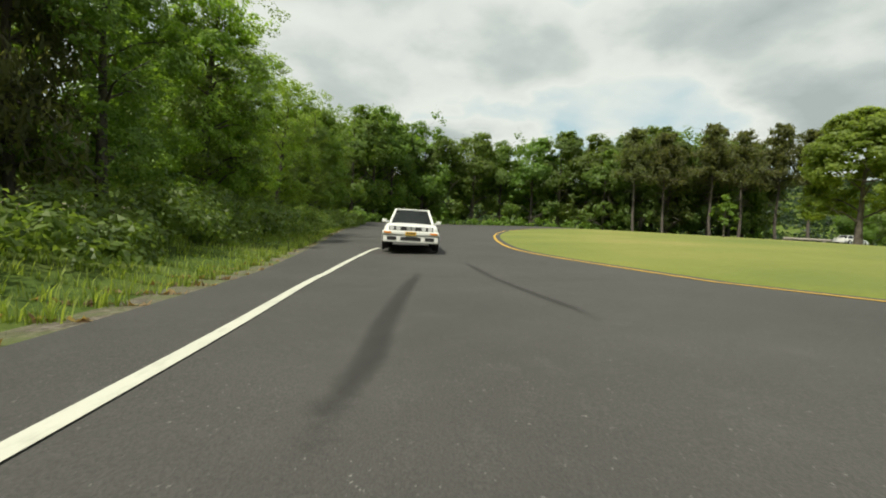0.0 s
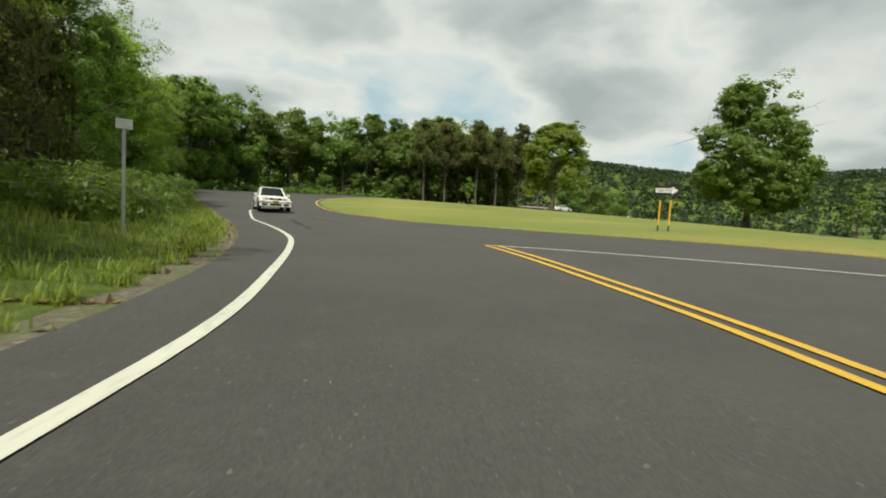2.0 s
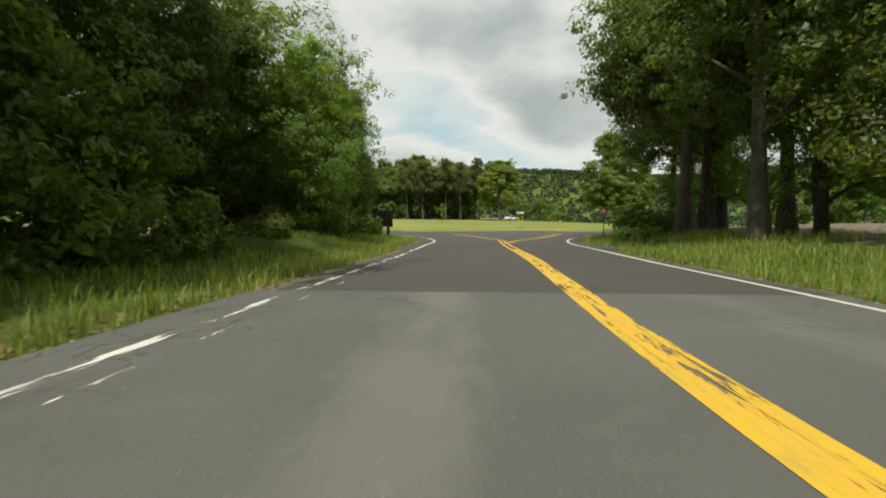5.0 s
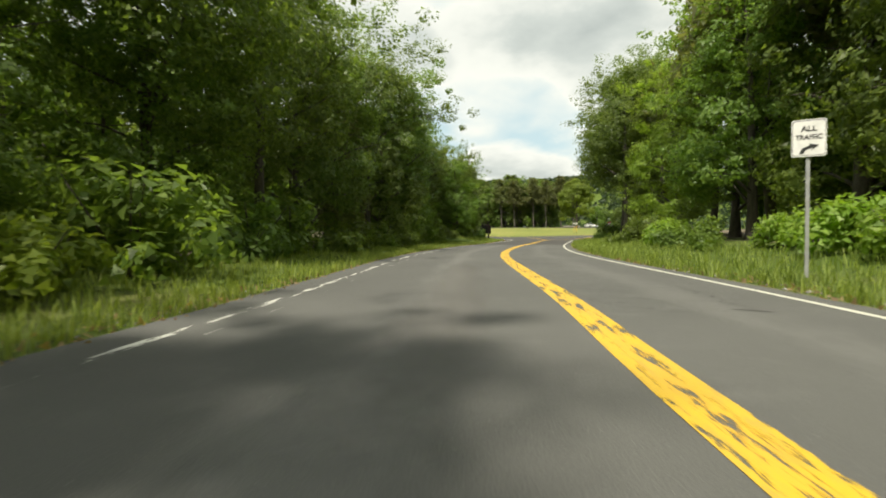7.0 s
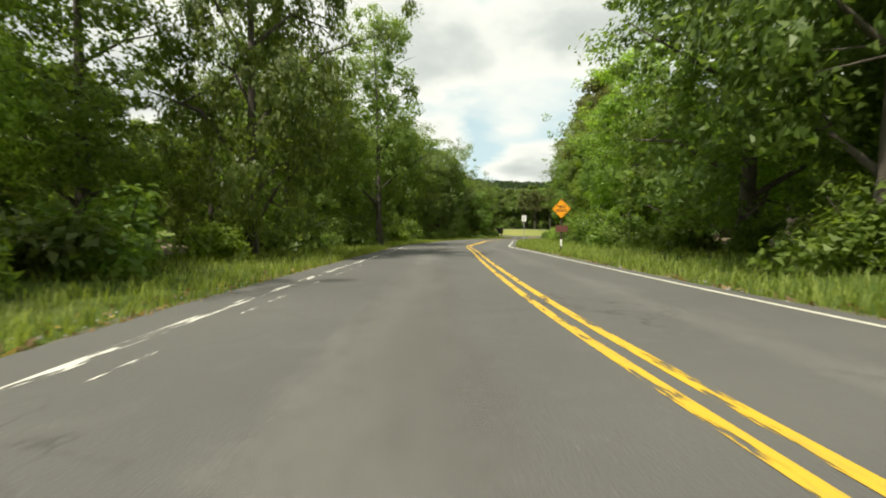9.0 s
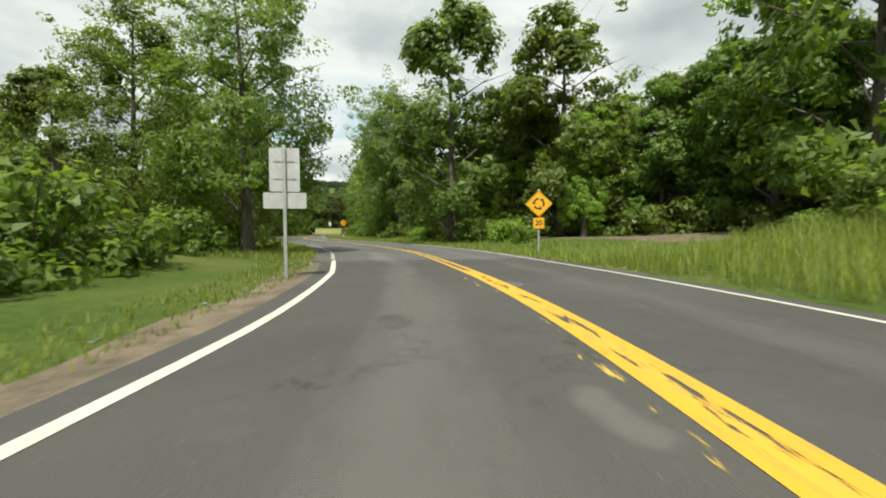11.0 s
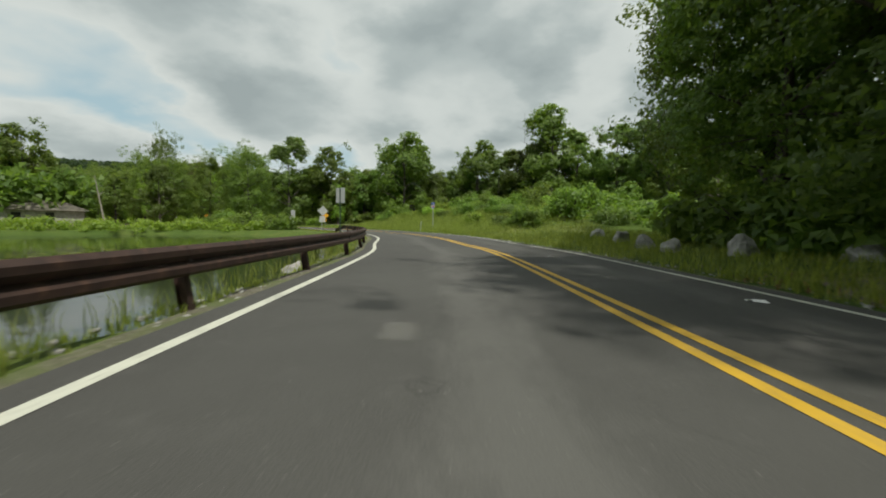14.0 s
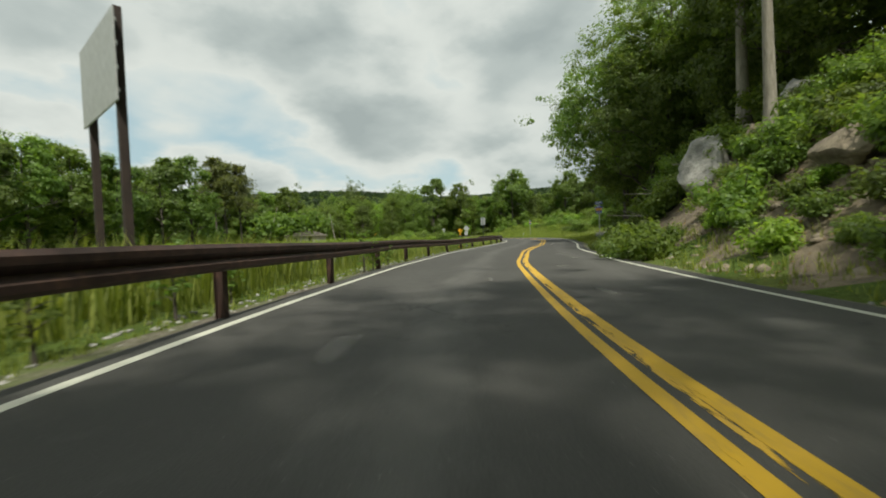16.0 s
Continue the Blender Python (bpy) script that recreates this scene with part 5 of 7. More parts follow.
deep_woods("deep_woods", along(-19), along(-64), 22, 38, 1, 240, 52, "dense crowns deeper in the woods", (7, 11))
deep_woods("deep_woods", along(-64), along(-104), 22, 38, 1, 190, 521, "low crowns deeper in the woods", (5.5, 8))
deep_woods("deep_woods", along(-17), along(-58), 22, 38, -1, 240, 53, "dense crowns deeper in the woods", (6.5, 10))
deep_woods("deep_woods", along(-58), along(-92), 22, 38, -1, 180, 531, "low crowns deeper in the woods", (5.5, 8))
deep_woods("deep_woods", along(-160), along(-192), 27, 42, 1, 150, 54, "dense crowns deeper in the hillside woods")
# pines among the edge of the woods, and big trees that stand out
for y, off in ((-47, 11.0), (-43, 12.5), (-39, 11.5), (-34, 13.0), (-31, 11.5)):
    plant("pine_a", *beside(along(y), along(y) + 1, off)[0], random.uniform(0.9, 1.05))
plant("maple_b", *beside(along(-60), along(-60) + 1, -10.4)[0], 0.8)
plant("oak_high", *beside(along(-164), along(-164) + 1, 8.6)[0], 0.95)
plant("oak_wide", *beside(along(-162.6), along(-163.4) + 1, 6.4)[0], 0.95)
plant("oak_low", -71.0, -166.5, 1.05, wide=1.2)
plant("oak_low", *beside(along(-164.6), along(-164.6) + 1, 7.4)[0], 0.8)
plant("maple_b", -34.3, -61.6, 1.12, wide=0.74)
plant("oak_low", -39.6, -77.0, 1.1, wide=0.55)
for y, off, sz in ((-67.8, -7.6, 1.0), (-66, -7.2, 0.8), (-65, -8.6, 1.1)):
    plant("bush_a", *beside(along(y), along(y) + 1, off)[0], sz)


# ------------------------------------------------------------------ grass along the road
def blades(name, spots, low, high, label, seed, per=4, wide=0.007):
    """Tufts of bent blades standing on the ground."""
    rng = np.random.default_rng(seed)
    z = land(spots)
    base = np.repeat(np.c_[spots, z - 0.02], per, 0) + rng.normal(0, 0.05, (len(spots) * per, 3)) * (1, 1, 0)
    n = len(base)
    h = rng.uniform(low, high, n)[:, None]
    a = rng.uniform(0, 6.28, n)
    out = np.c_[np.cos(a), np.sin(a), np.zeros(n)]
    side = np.c_[-np.sin(a), np.cos(a), np.zeros(n)] * (wide + 0.009 * h)
    mid_p = base + out * h * 0.12 + (0, 0, 1) * h * 0.6
    tip = base + out * h * rng.uniform(0.25, 0.6, (n, 1)) + (0, 0, 1) * h
    v = np.stack([base - side, base + side, mid_p + side * 0.8, mid_p - side * 0.8, tip], 1).reshape(-1, 3)
    i = np.arange(n) * 5
    f = np.concatenate([np.stack([i, i + 1, i + 2], 1), np.stack([i, i + 2, i + 3], 1), np.stack([i + 3, i + 2, i + 4], 1)])
    return tagged(new(name, quick_mesh(name, v, f, M_GRASS)), label, "grass", kind="stuff")


def verge_spots(a, b, lo, hi, n, seed, sign, bias=1.4):
    rng = np.random.default_rng(seed)
    s = rng.uniform(a, b, n)
    edge = np.interp(s, ALONG, RIGHT_LINE if sign > 0 else LEFT_LINE)
    clump = np.array([0.5 + 0.5 * noise.noise((float(q) * 0.5, seed, 0.0)) for q in s])
    off = edge + sign * (lo + 0.35 * clump + (hi - lo) * rng.uniform(0, 1, n) ** bias)
    return np.c_[[np.interp(s, ALONG, CENTRE[:, k]) + np.interp(s, ALONG, NORM[:, k]) * off for k in (0, 1)]].T


blades("verge_grass", verge_spots(along(-19), along(-113), 0.55, 4.2, 11000, 61, -1), 0.06, 0.3, "long green grass along the wooded verge", 61)
blades("verge_grass", verge_spots(along(-21), along(-118), 0.4, 4.2, 11000, 62, 1), 0.07, 0.34, "long green grass along the wooded verge", 62)
blades("verge_grass", verge_spots(along(-113), along(-192), 0.5, 1.9, 6000, 63, -1), 0.04, 0.16, "green grass under the crash barrier", 63)
blades("verge_grass", verge_spots(along(-173.5), along(-179), 1.2, 2.6, 420, 631, -1, 1.0), 0.5, 1.15, "tall seeding grass grown up through the crash barrier", 631)
blades("verge_grass", verge_spots(along(-166), along(-173), 1.2, 2.4, 260, 632, -1, 1.0), 0.3, 0.7, "tall weeds grown up under the crash barrier", 632)
blades("bank_grass", verge_spots(along(-117), along(-146), 0.6, 13, 20000, 64, 1, 1.0), 0.2, 0.62, "tall meadow grass on the bank", 64, wide=0.003)
blades("meadow_grass", verge_spots(along(-144), along(-162), 0.6, 11, 7000, 641, 1, 1.0), 0.1, 0.35, "short meadow grass round the boulders", 641)
blades("slope_grass", verge_spots(along(-160), along(-190), 0.5, 2.2, 2500, 65, 1), 0.08, 0.3, "sparse grass at the foot of the slope", 65)
rng = np.random.default_rng(66)
t_at = rng.integers(0, len(ENTRY_EDGE), 8000)
en = normals_of(ENTRY_EDGE)
ENTRY_OUT = -1.0 if np.mean(en[:, 0]) > 0 else 1.0
spots = ENTRY_EDGE[t_at] + ENTRY_OUT * en[t_at] * (0.3 + 4.0 * rng.uniform(0, 1, 8000) ** 1.4)[:, None]
blades("verge_grass", spots, 0.07, 0.27, "grass beside the curve, partly dry", 66)
rng = np.random.default_rng(67)
yc = smooth_line(EDGE_YIELD[10:-4:6], 0.5)
yn = normals_of(yc)
t_at = rng.integers(0, len(yc), 5000)
spots = yc[t_at] + yn[t_at] * (0.7 + 6 * rng.uniform(0, 1, 5000))[:, None]
blades("corner_grass", spots, 0.1, 0.4, "grass on the corner behind the edge line", 67)
rng = np.random.default_rng(68)
po = smooth_line(POND[:7], 0.3)
spots = po[rng.integers(0, len(po), 500)] + rng.normal(0, 0.45, (500, 2)) + (-0.5, 0.6)
blades("pond_reeds", spots, 0.25, 0.6, "upright reeds at the edge of the pond", 68, wide=0.004)
rng = np.random.default_rng(69)
rp = np.array(beside(along(-172.5), along(-186), -7.2, 0.5))
blades("tall_weeds", rp[rng.integers(0, len(rp), 500)] + rng.normal(0, 0.5, (500, 2)), 0.6, 1.3, "tall weeds behind the crash barrier", 69, wide=0.006)


# ------------------------------------------------------------------ signs
def sign_post(top, height, r=0.03, mat=M_GALV, x=0.0, y=0.05, lean=0.0):
    bm = bmesh.new()
    box(bm, x - r, x + r, y - r * 0.6, y + r * 0.6, -0.3, height, 0.006)
    for k in range(3):
        rod(bm, (x, y - r * 0.62, height - 0.12 - 0.2 * k), (x, y - r * 0.9, height - 0.12 - 0.2 * k), 0.009, sides=6)
    return part("post", bm, mat, top)


def board(top, outline, mat, y=0.0, name="panel", thick=0.006, label=""):
    bm = bmesh.new()
    plate(bm, outline, thick, y)
    return part(name, bm, mat, top, label)


def back_of(top, outline, name="panel_back"):
    return board(top, [(x * 0.985, z) for x, z in outline], M_SIGN_BACK, 0.007, name, 0.004)


def facing(x, y, to_x, to_y, z=0.0, lean=0.0):
    """A pose whose -y side looks at the given place."""
    return pose(x, y, z, 0, lean, math.degrees(math.atan2(to_y - y, to_x - x)) + 90)


def diamond(d, cz):
    r = d / 2
    return [(0, cz - r), (r, cz), (0, cz + r), (-r, cz)]


def arrow_shape(pts):
    return [(x, z) for x, z in pts]


def frame_line(top, outline, scale, mat, y, cz, name="border", width=0.02):
    """A thin border inside a sign's edge."""
    bm = bmesh.new()
    c = np.array(outline).mean(0)
    a = c + (np.array(outline) - c) * scale
    b = c + (np.array(outline) - c) * (scale - width)
    va = [bm.verts.new((p[0], y, p[1])) for p in a]
    vb = [bm.verts.new((p[0], y, p[1])) for p in b]
    for i in range(len(va)):
        j = (i + 1) % len(va)
        bm.faces.new((va[i], va[j], vb[j], vb[i]))
    return part(name, bm, mat, top)


def yield_ahead(m):
    top = thing("warning_sign", "orange-yellow diamond warning sign with a brown plate below", "road sign", m)
    sign_post(top, 2.5, 0.035, M_WOOD)
    o = diamond(0.9, 2.05)
    board(top, o, M_SIGN_ORANGE)
    back_of(top, o)
    frame_line(top, o, 0.94, M_SIGN_BLACK, -0.002, 2.05, width=0.035)
    writing("YIELD", 0.17, 0, -0.003, 2.14, M_SIGN_BLACK, top, bold=0.004)
    writing("AHEAD", 0.17, 0, -0.003, 1.96, M_SIGN_BLACK, top, bold=0.004)
    board(top, rounded(0.58, 0.3, 0.02, 0.02, 1.12), M_BROWN, name="lower_panel", label="small brown plate")
    bm = bmesh.new()
    box(bm, -0.038, 0.038, 0.028, 0.072, 0.3, 0.62)
    part("post_sleeve", bm, M_SIGN_WHITE, top, "white band on the post")
    return top


def all_traffic(m):
    top = thing("direction_sign", "white sign with black lettering and a slanting arrow", "road sign", m)
    sign_post(top, 2.45)
    o = rounded(0.5, 0.66, 0.04, 0, 2.2)
    board(top, o, M_SIGN_WHITE)
    back_of(top, o)
    frame_line(top, o, 0.95, M_SIGN_BLACK, -0.002, 2.15, width=0.03)
    writing("ALL", 0.14, 0, -0.003, 2.36, M_SIGN_BLACK, top, bold=0.003)
    writing("TRAFFIC", 0.12, 0, -0.003, 2.21, M_SIGN_BLACK, top, bold=0.003, wide=0.85)
    bm = bmesh.new()
    plate(bm, [(-0.14, 1.92), (-0.08, 1.92), (-0.05, 1.985), (0.05, 2.02), (0.035, 1.975), (0.15, 2.065), (0.0, 2.1), (0.015, 2.065), (-0.1, 2.02)], 0.002, -0.004)
    part("arrow", bm, M_SIGN_BLACK, top)
    return top


def roundabout_warning(m):
    top = thing("warning_sign", "yellow diamond with curling arrows over a speed plate", "road sign", m)
    sign_post(top, 2.6, 0.035)
    o = diamond(1.12, 2.0)
    board(top, o, M_SIGN_YELLOW)
    back_of(top, o)
    frame_line(top, o, 0.95, M_SIGN_BLACK, -0.002, 2.0, width=0.03)
    for k in range(3):
        bm = bmesh.new()
        a0 = radians(90 + 120 * k)
        ring = [(math.cos(a0 + radians(t)), math.sin(a0 + radians(t))) for t in range(0, 76, 15)]
        outer = [(0.24 * c, 2.0 + 0.24 * s) for c, s in ring]
        inner = [(0.17 * c, 2.0 + 0.17 * s) for c, s in ring[::-1]]
        head = radians(98)
        tip = (0.205 * math.cos(a0 + head), 2.0 + 0.205 * math.sin(a0 + head))
        c75, s75 = ring[-1]
        plate(bm, outer + [(0.3 * c75, 2.0 + 0.3 * s75), tip, (0.11 * c75, 2.0 + 0.11 * s75)] + inner, 0.002, -0.004)
        part("arrow", bm, M_SIGN_BLACK, top)
    lo = rounded(0.46, 0.46, 0.03, 0, 1.2)
    board(top, lo, M_SIGN_YELLOW, name="speed_plate")
    frame_line(top, lo, 0.95, M_SIGN_BLACK, -0.002, 1.2, "plate_border", 0.04)
    writing("20", 0.3, 0, -0.003, 1.2, M_SIGN_BLACK, top, "speed_number", 0.006)
    return top


def pentagon(w, cz):
    return [(-w * 0.3, cz - w * 0.48), (w * 0.3, cz - w * 0.48), (w * 0.5, cz + w * 0.26), (0, cz + w * 0.48), (-w * 0.5, cz + w * 0.26)]


def route_marker(m, w, banner, label):
    top = thing("route_marker", label, "road sign", m)
    sign_post(top, 2.75, 0.03)
    o = pentagon(w, 2.35)
    board(top, o, M_SIGN_BLUE)
    back_of(top, o)
    frame_line(top, o, 0.93, M_SIGN_WHITE, -0.002, 2.35, width=0.04)
    bm = bmesh.new()
    for k in (-1, 0, 1):
        box(bm, (k * 0.24 - 0.09) * w, (k * 0.24 + 0.09) * w, -0.004, -0.001, 2.35 - 0.16 * w, 2.35 + 0.14 * w, 0.0)
    part("number_bars", bm, M_SIGN_YELLOW, top, "yellow bars on the shield")
    bm = bmesh.new()
    box(bm, -0.2 * w, 0.2 * w, -0.004, -0.001, 2.35 + 0.24 * w, 2.35 + 0.29 * w)
    box(bm, -0.18 * w, 0.18 * w, -0.004, -0.001, 2.35 - 0.34 * w, 2.35 - 0.29 * w)
    part("caption_bars", bm, M_SIGN_WHITE, top, "pale bars above and below")
    bo = rounded(w * 0.85, w * 0.34, 0.02, 0, 2.35 + w * 0.72)
    board(top, bo, M_SIGN_BLUE, name="banner")
    frame_line(top, bo, 0.95, M_SIGN_WHITE, -0.002, 0, "banner_border", 0.05)
    if banner:
        writing(banner, w * 0.27, 0, -0.003, 2.35 + w * 0.72, M_SIGN_WHITE, top, "banner_lettering", 0.003)
    return top


def sign_from_behind(m, shape, label, lower=None, height=2.5, r=0.03, post=M_GALV):
    """A sign of which the clip shows the bare metal back: the post stands on the near side."""
    top = thing("road_sign", label, "road sign", m)
    sign_post(top, height, r, post, y=-0.045)
    board(top, shape, M_SIGN_BACK)
    board(top, [(x * 0.99, z) for x, z in shape], M_SIGN_YELLOW, 0.0065, "face", 0.003)
    if lower:
        board(top, lower, M_SIGN_BACK, name="lower_panel")
    zs = [z for _, z in shape]
    for z in (min(zs) * 0.7 + max(zs) * 0.3, min(zs) * 0.3 + max(zs) * 0.7):
        bm = bmesh.new()
        box(bm, -0.2, 0.2, -0.012, -0.002, z - 0.015, z + 0.015)
        part("brace", bm, M_GALV, top)
    return top


def one_way(m):
    top = thing("one_way_sign", "black one-way board with a white arrow on two posts", "road sign", m)
    for x in (-0.2, 0.2):
        bm = bmesh.new()
        box(bm, x - 0.03, x + 0.03, 0.02, 0.06, 0.3, 1.35, 0.005)
        part("post", bm, M_POST_YELLOW, top, "yellow post")
        bm = bmesh.new()
        box(bm, x - 0.032, x + 0.032, 0.018, 0.062, -0.2, 0.3, 0.005)
        box(bm, x - 0.028, x + 0.028, 0.02, 0.06, 1.35, 1.95, 0.005)
        part("post_end", bm, M_POST_GREEN, top, "dark ends of the post")
    o = rounded(0.94, 0.4, 0.03, 0, 1.75)
    board(top, o, M_SIGN_BLACK)
    back_of(top, o)
    bm = bmesh.new()
    plate(bm, [(-0.42, 1.66), (0.2, 1.66), (0.2, 1.58), (0.43, 1.75), (0.2, 1.92), (0.2, 1.84), (-0.42, 1.84)], 0.002, -0.003)
    part("arrow", bm, M_SIGN_WHITE, top)
    writing("ONE WAY", 0.13, -0.08, -0.0045, 1.75, M_SIGN_BLACK, top, bold=0.002)
    return top


def yield_sign(m):
    top = thing("yield_sign", "red and white triangular yield sign on a green post", "road sign", m)
    sign_post(top, 1.95, 0.028, M_POST_GREEN)
    o = [(0, 1.28), (0.36, 1.86), (0.33, 1.92), (-0.33, 1.92), (-0.36, 1.86)]
    board(top, o, M_SIGN_RED)
    back_of(top, o)
    board(top, [(0, 1.48), (0.19, 1.79), (-0.19, 1.79)], M_SIGN_WHITE, -0.003, "centre_panel", 0.002)
    bm = bmesh.new()
    box(bm, -0.1, 0.1, -0.0055, -0.004, 1.71, 1.75)
    part("caption_bar", bm, M_SIGN_RED, top)
    return top


yield_ahead(facing(-26.8, -72.6, -34.5, -80))
all_traffic(facing(-20.7, -53.95, -28.5, -62, 0.38) @ Matrix.Scale(0.84, 4))
roundabout_warning(facing(-36.6, -113.2, -54, -130))
route_marker(facing(-94.5, -167.4, -105, -166.5), 0.64, "WEST", "blue pentagon route marker with a banner on a steel post")
route_marker(facing(-56.2, -142.3, -70, -147, float(land([(-56.2, -142.3)])[0])), 0.42, "", "small blue route marker standing in tall grass")
one_way(facing(15.2, 5.4, 2.4, -1.5, float(rise(15.2, 5.4)) + 0.05))
yield_sign(facing(8.65, -11.5, -6, -18, 0.3) @ Matrix.Diagonal((0.88, 1, 0.95, 1)))
sign_from_behind(facing(-48.3, -117.2, -55, -131), rounded(0.55, 0.82, 0.03, 0, 2.05), "grey back of a rectangular road sign on a steel post", rounded(0.78, 0.3, 0.02, 0, 1.47))
sign_from_behind(facing(-56.78, -129.05, -79, -143.5, -0.1, 4), diamond(1.12, 2.2), "grey back of a diamond sign with a lower plate", rounded(0.62, 0.66, 0.03, 0, 1.3), 2.6)
sign_from_behind(facing(-69.15, -141.0, -79.1, -141.6), rounded(0.74, 1.1, 0.03, 0, 2.85), "grey back of a tall rectangular sign on a dark post", None, 3.4, 0.035, M_POST_GREEN)
sign_from_behind(facing(-9.2, -10.0, -9, -22), rounded(0.34, 0.6, 0.02, 0, 1.75), "small grey back of a sign under the trees", None, 2.4)


def big_board(a, b, low, high):
    """A large guide sign on two posts, seen from behind at a slant."""
    a, b = Vector((*a, 0)), Vector((*b, 0))
    w = (b - a).length
    top = thing("guide_sign", "large pale board on two dark wooden posts", "road sign", pose(a.x, a.y, 0, 0, 0, math.degrees(math.atan2(b.y - a.y, b.x - a.x))))
    for x in (0.25, w - 0.25):
        bm = bmesh.new()
        box(bm, x - 0.07, x + 0.07, -0.16, -0.02, -1.2, high + 0.1, 0.012)
        part("post", bm, M_WOOD, top)
    bm = bmesh.new()
    box(bm, 0, w, 0, 0.03, low, high, 0.008)
    part("panel", bm, M_SIGN_BACK, top)
    for k in range(4):
        bm = bmesh.new()
        z = low + (high - low) * (0.12 + 0.25 * k)
        box(bm, 0.02, w - 0.02, -0.03, -0.002, z - 0.03, z + 0.03)
        part("rail", bm, M_GALV, top)
    return top


big_board((-124.7, -169.6), (-124.5, -166.9), 3.4, 5.0)


def kiosk(m):
    top = thing("notice_board", "dark brown wooden notice board on two thick posts", "notice board", m)
    for x in (-0.42, 0.42):
        bm = bmesh.new()
        box(bm, x - 0.07, x + 0.07, -0.07, 0.07, -0.3, 1.72, 0.015)
        part("post", bm, M_WOOD, top)
    for z in (0.66, 1.5):
        bm = bmesh.new()
        box(bm, -0.62, 0.62, -0.05, 0.05, z - 0.06, z + 0.06, 0.01)
        part("rail", bm, M_WOOD, top)
    bm = bmesh.new()
    box(bm, -0.36, 0.36, -0.02, 0.02, 0.7, 1.46, 0.004)
    part("panel", bm, M_RUBBER, top, "nearly black panel")
    for x in (-0.62, 0.62):
        bm = bmesh.new()
        box(bm, x - 0.03, x + 0.03, -0.2, 0.2, 0.6, 1.55, 0.01)
        part("side_board", bm, M_WOOD, top)
    return top


kiosk(facing(-4.7, -4.0, -3.3, -12.0, 0.1) @ Matrix.Diagonal((1.1, 1.0, 1.2, 1)))


# ------------------------------------------------------------------ crash barrier
def crash_barrier(points):
    line = smooth_line(points, 3.81)
    nrm = normals_of(line)
    top = thing("crash_barrier", "rusted brown steel crash barrier on steel posts", "barrier", pose(line[0][0], line[0][1], 0))
    inv = top.matrix_basis.inverted()
    prof = [(0.0, 0.38), (0.035, 0.375), (0.085, 0.42), (0.085, 0.49), (0.03, 0.565), (0.085, 0.64), (0.085, 0.71), (0.035, 0.765), (0.0, 0.76),
            (-0.012, 0.75), (0.022, 0.752), (0.072, 0.705), (0.072, 0.645), (0.015, 0.565), (0.072, 0.485), (0.072, 0.425), (0.022, 0.388), (-0.012, 0.39)]
    prof = [(o, 0.325 + (z - 0.38) * 0.8) for o, z in prof]
    K = len(prof)
    for i in range(len(line) - 1):
        bm = bmesh.new()
        fine = np.linspace(0, 1, 4)
        rings = []
        for t in fine:
            p = line[i] + (line[i + 1] - line[i]) * t
            n = nrm[i] + (nrm[i + 1] - nrm[i]) * t
            ext = 0.1 if t == 1 and i < len(line) - 2 else 0.0
            p = p + (line[i + 1] - line[i]) / 3.81 * ext
            drop = 0.16 * float(step01(106, 118, -p[0])) + 0.09 * float(step01(119, 127, -p[0])) - (0.42 * max(0.0, 1 - (i + t) / 1.2) if i < 2 else 0.0)
            rings.append([bm.verts.new(inv @ Vector((p[0] + n[0] * (o + 0.006 * (i % 2)), p[1] + n[1] * (o + 0.006 * (i % 2)), z + drop))) for o, z in prof])
        for a, b in zip(rings, rings[1:]):
            for j in range(K):
                bm.faces.new((a[j], a[(j + 1) % K], b[(j + 1) % K], b[j]))
        bm.faces.new(rings[0])
        bm.faces.new(rings[-1][::-1])
        bmesh.ops.recalc_face_normals(bm, faces=bm.faces[:])
        part("rail", bm, M_RUST, top)
    for i in range(1, len(line)):
        bm = bmesh.new()
        lean = 0.15 * float(1 - step01(106, 118, -line[i][0])) + random.uniform(-0.05, 0.05)
        t = line[i] - line[i - 1]
        a = math.atan2(t[1], t[0])
        tilt = math.copysign(lean, -nrm[i][0] * math.sin(a) + nrm[i][1] * math.cos(a)) if lean > 0 else 0.0
        q = line[i] - nrm[i] * (0.09 - 0.45 * math.tan(abs(tilt)))
        m = inv @ pose(q[0], q[1], 0, math.degrees(tilt), 0, math.degrees(a))
        for x0, x1, y0, y1 in ((-0.05, 0.05, -0.06, -0.05), (-0.005, 0.005, -0.05, 0.05), (-0.05, 0.05, 0.05, 0.06)):
            box(bm, x0, x1, y0, y1, -0.8, 0.6 + 0.19 * float(step01(106, 118, -line[i][0])))
        bmesh.ops.transform(bm, matrix=m, verts=bm.verts[:])
        part("post", bm, M_RUST, top)
        bm = bmesh.new()
        c = inv @ Vector((*(line[i] + nrm[i] * 0.03), 0.473 + 0.19 * float(step01(106, 118, -line[i][0]))))
        bmesh.ops.create_icosphere(bm, subdivisions=1, radius=0.018, matrix=Matrix.Translation(c))
        part("bolt", bm, M_GALV, top)
    return top


crash_barrier([(-61.6, -134.6), (-64.2, -137.2), (-67.0, -140.1), (-70.2, -143.0), (-74.5, -146.5), (-79.4, -150.1), (-82.2, -151.9), (-85.4, -153.8), (-90.5, -156.2),
               (-96.5, -158.8), (-99.6, -160.0), (-102.6, -161.3), (-108.5, -163.95), (-114.6, -167.0), (-121.2, -171.0), (-127.0, -174.9), (-133.5, -179.6), (-146.5, -190.6)])


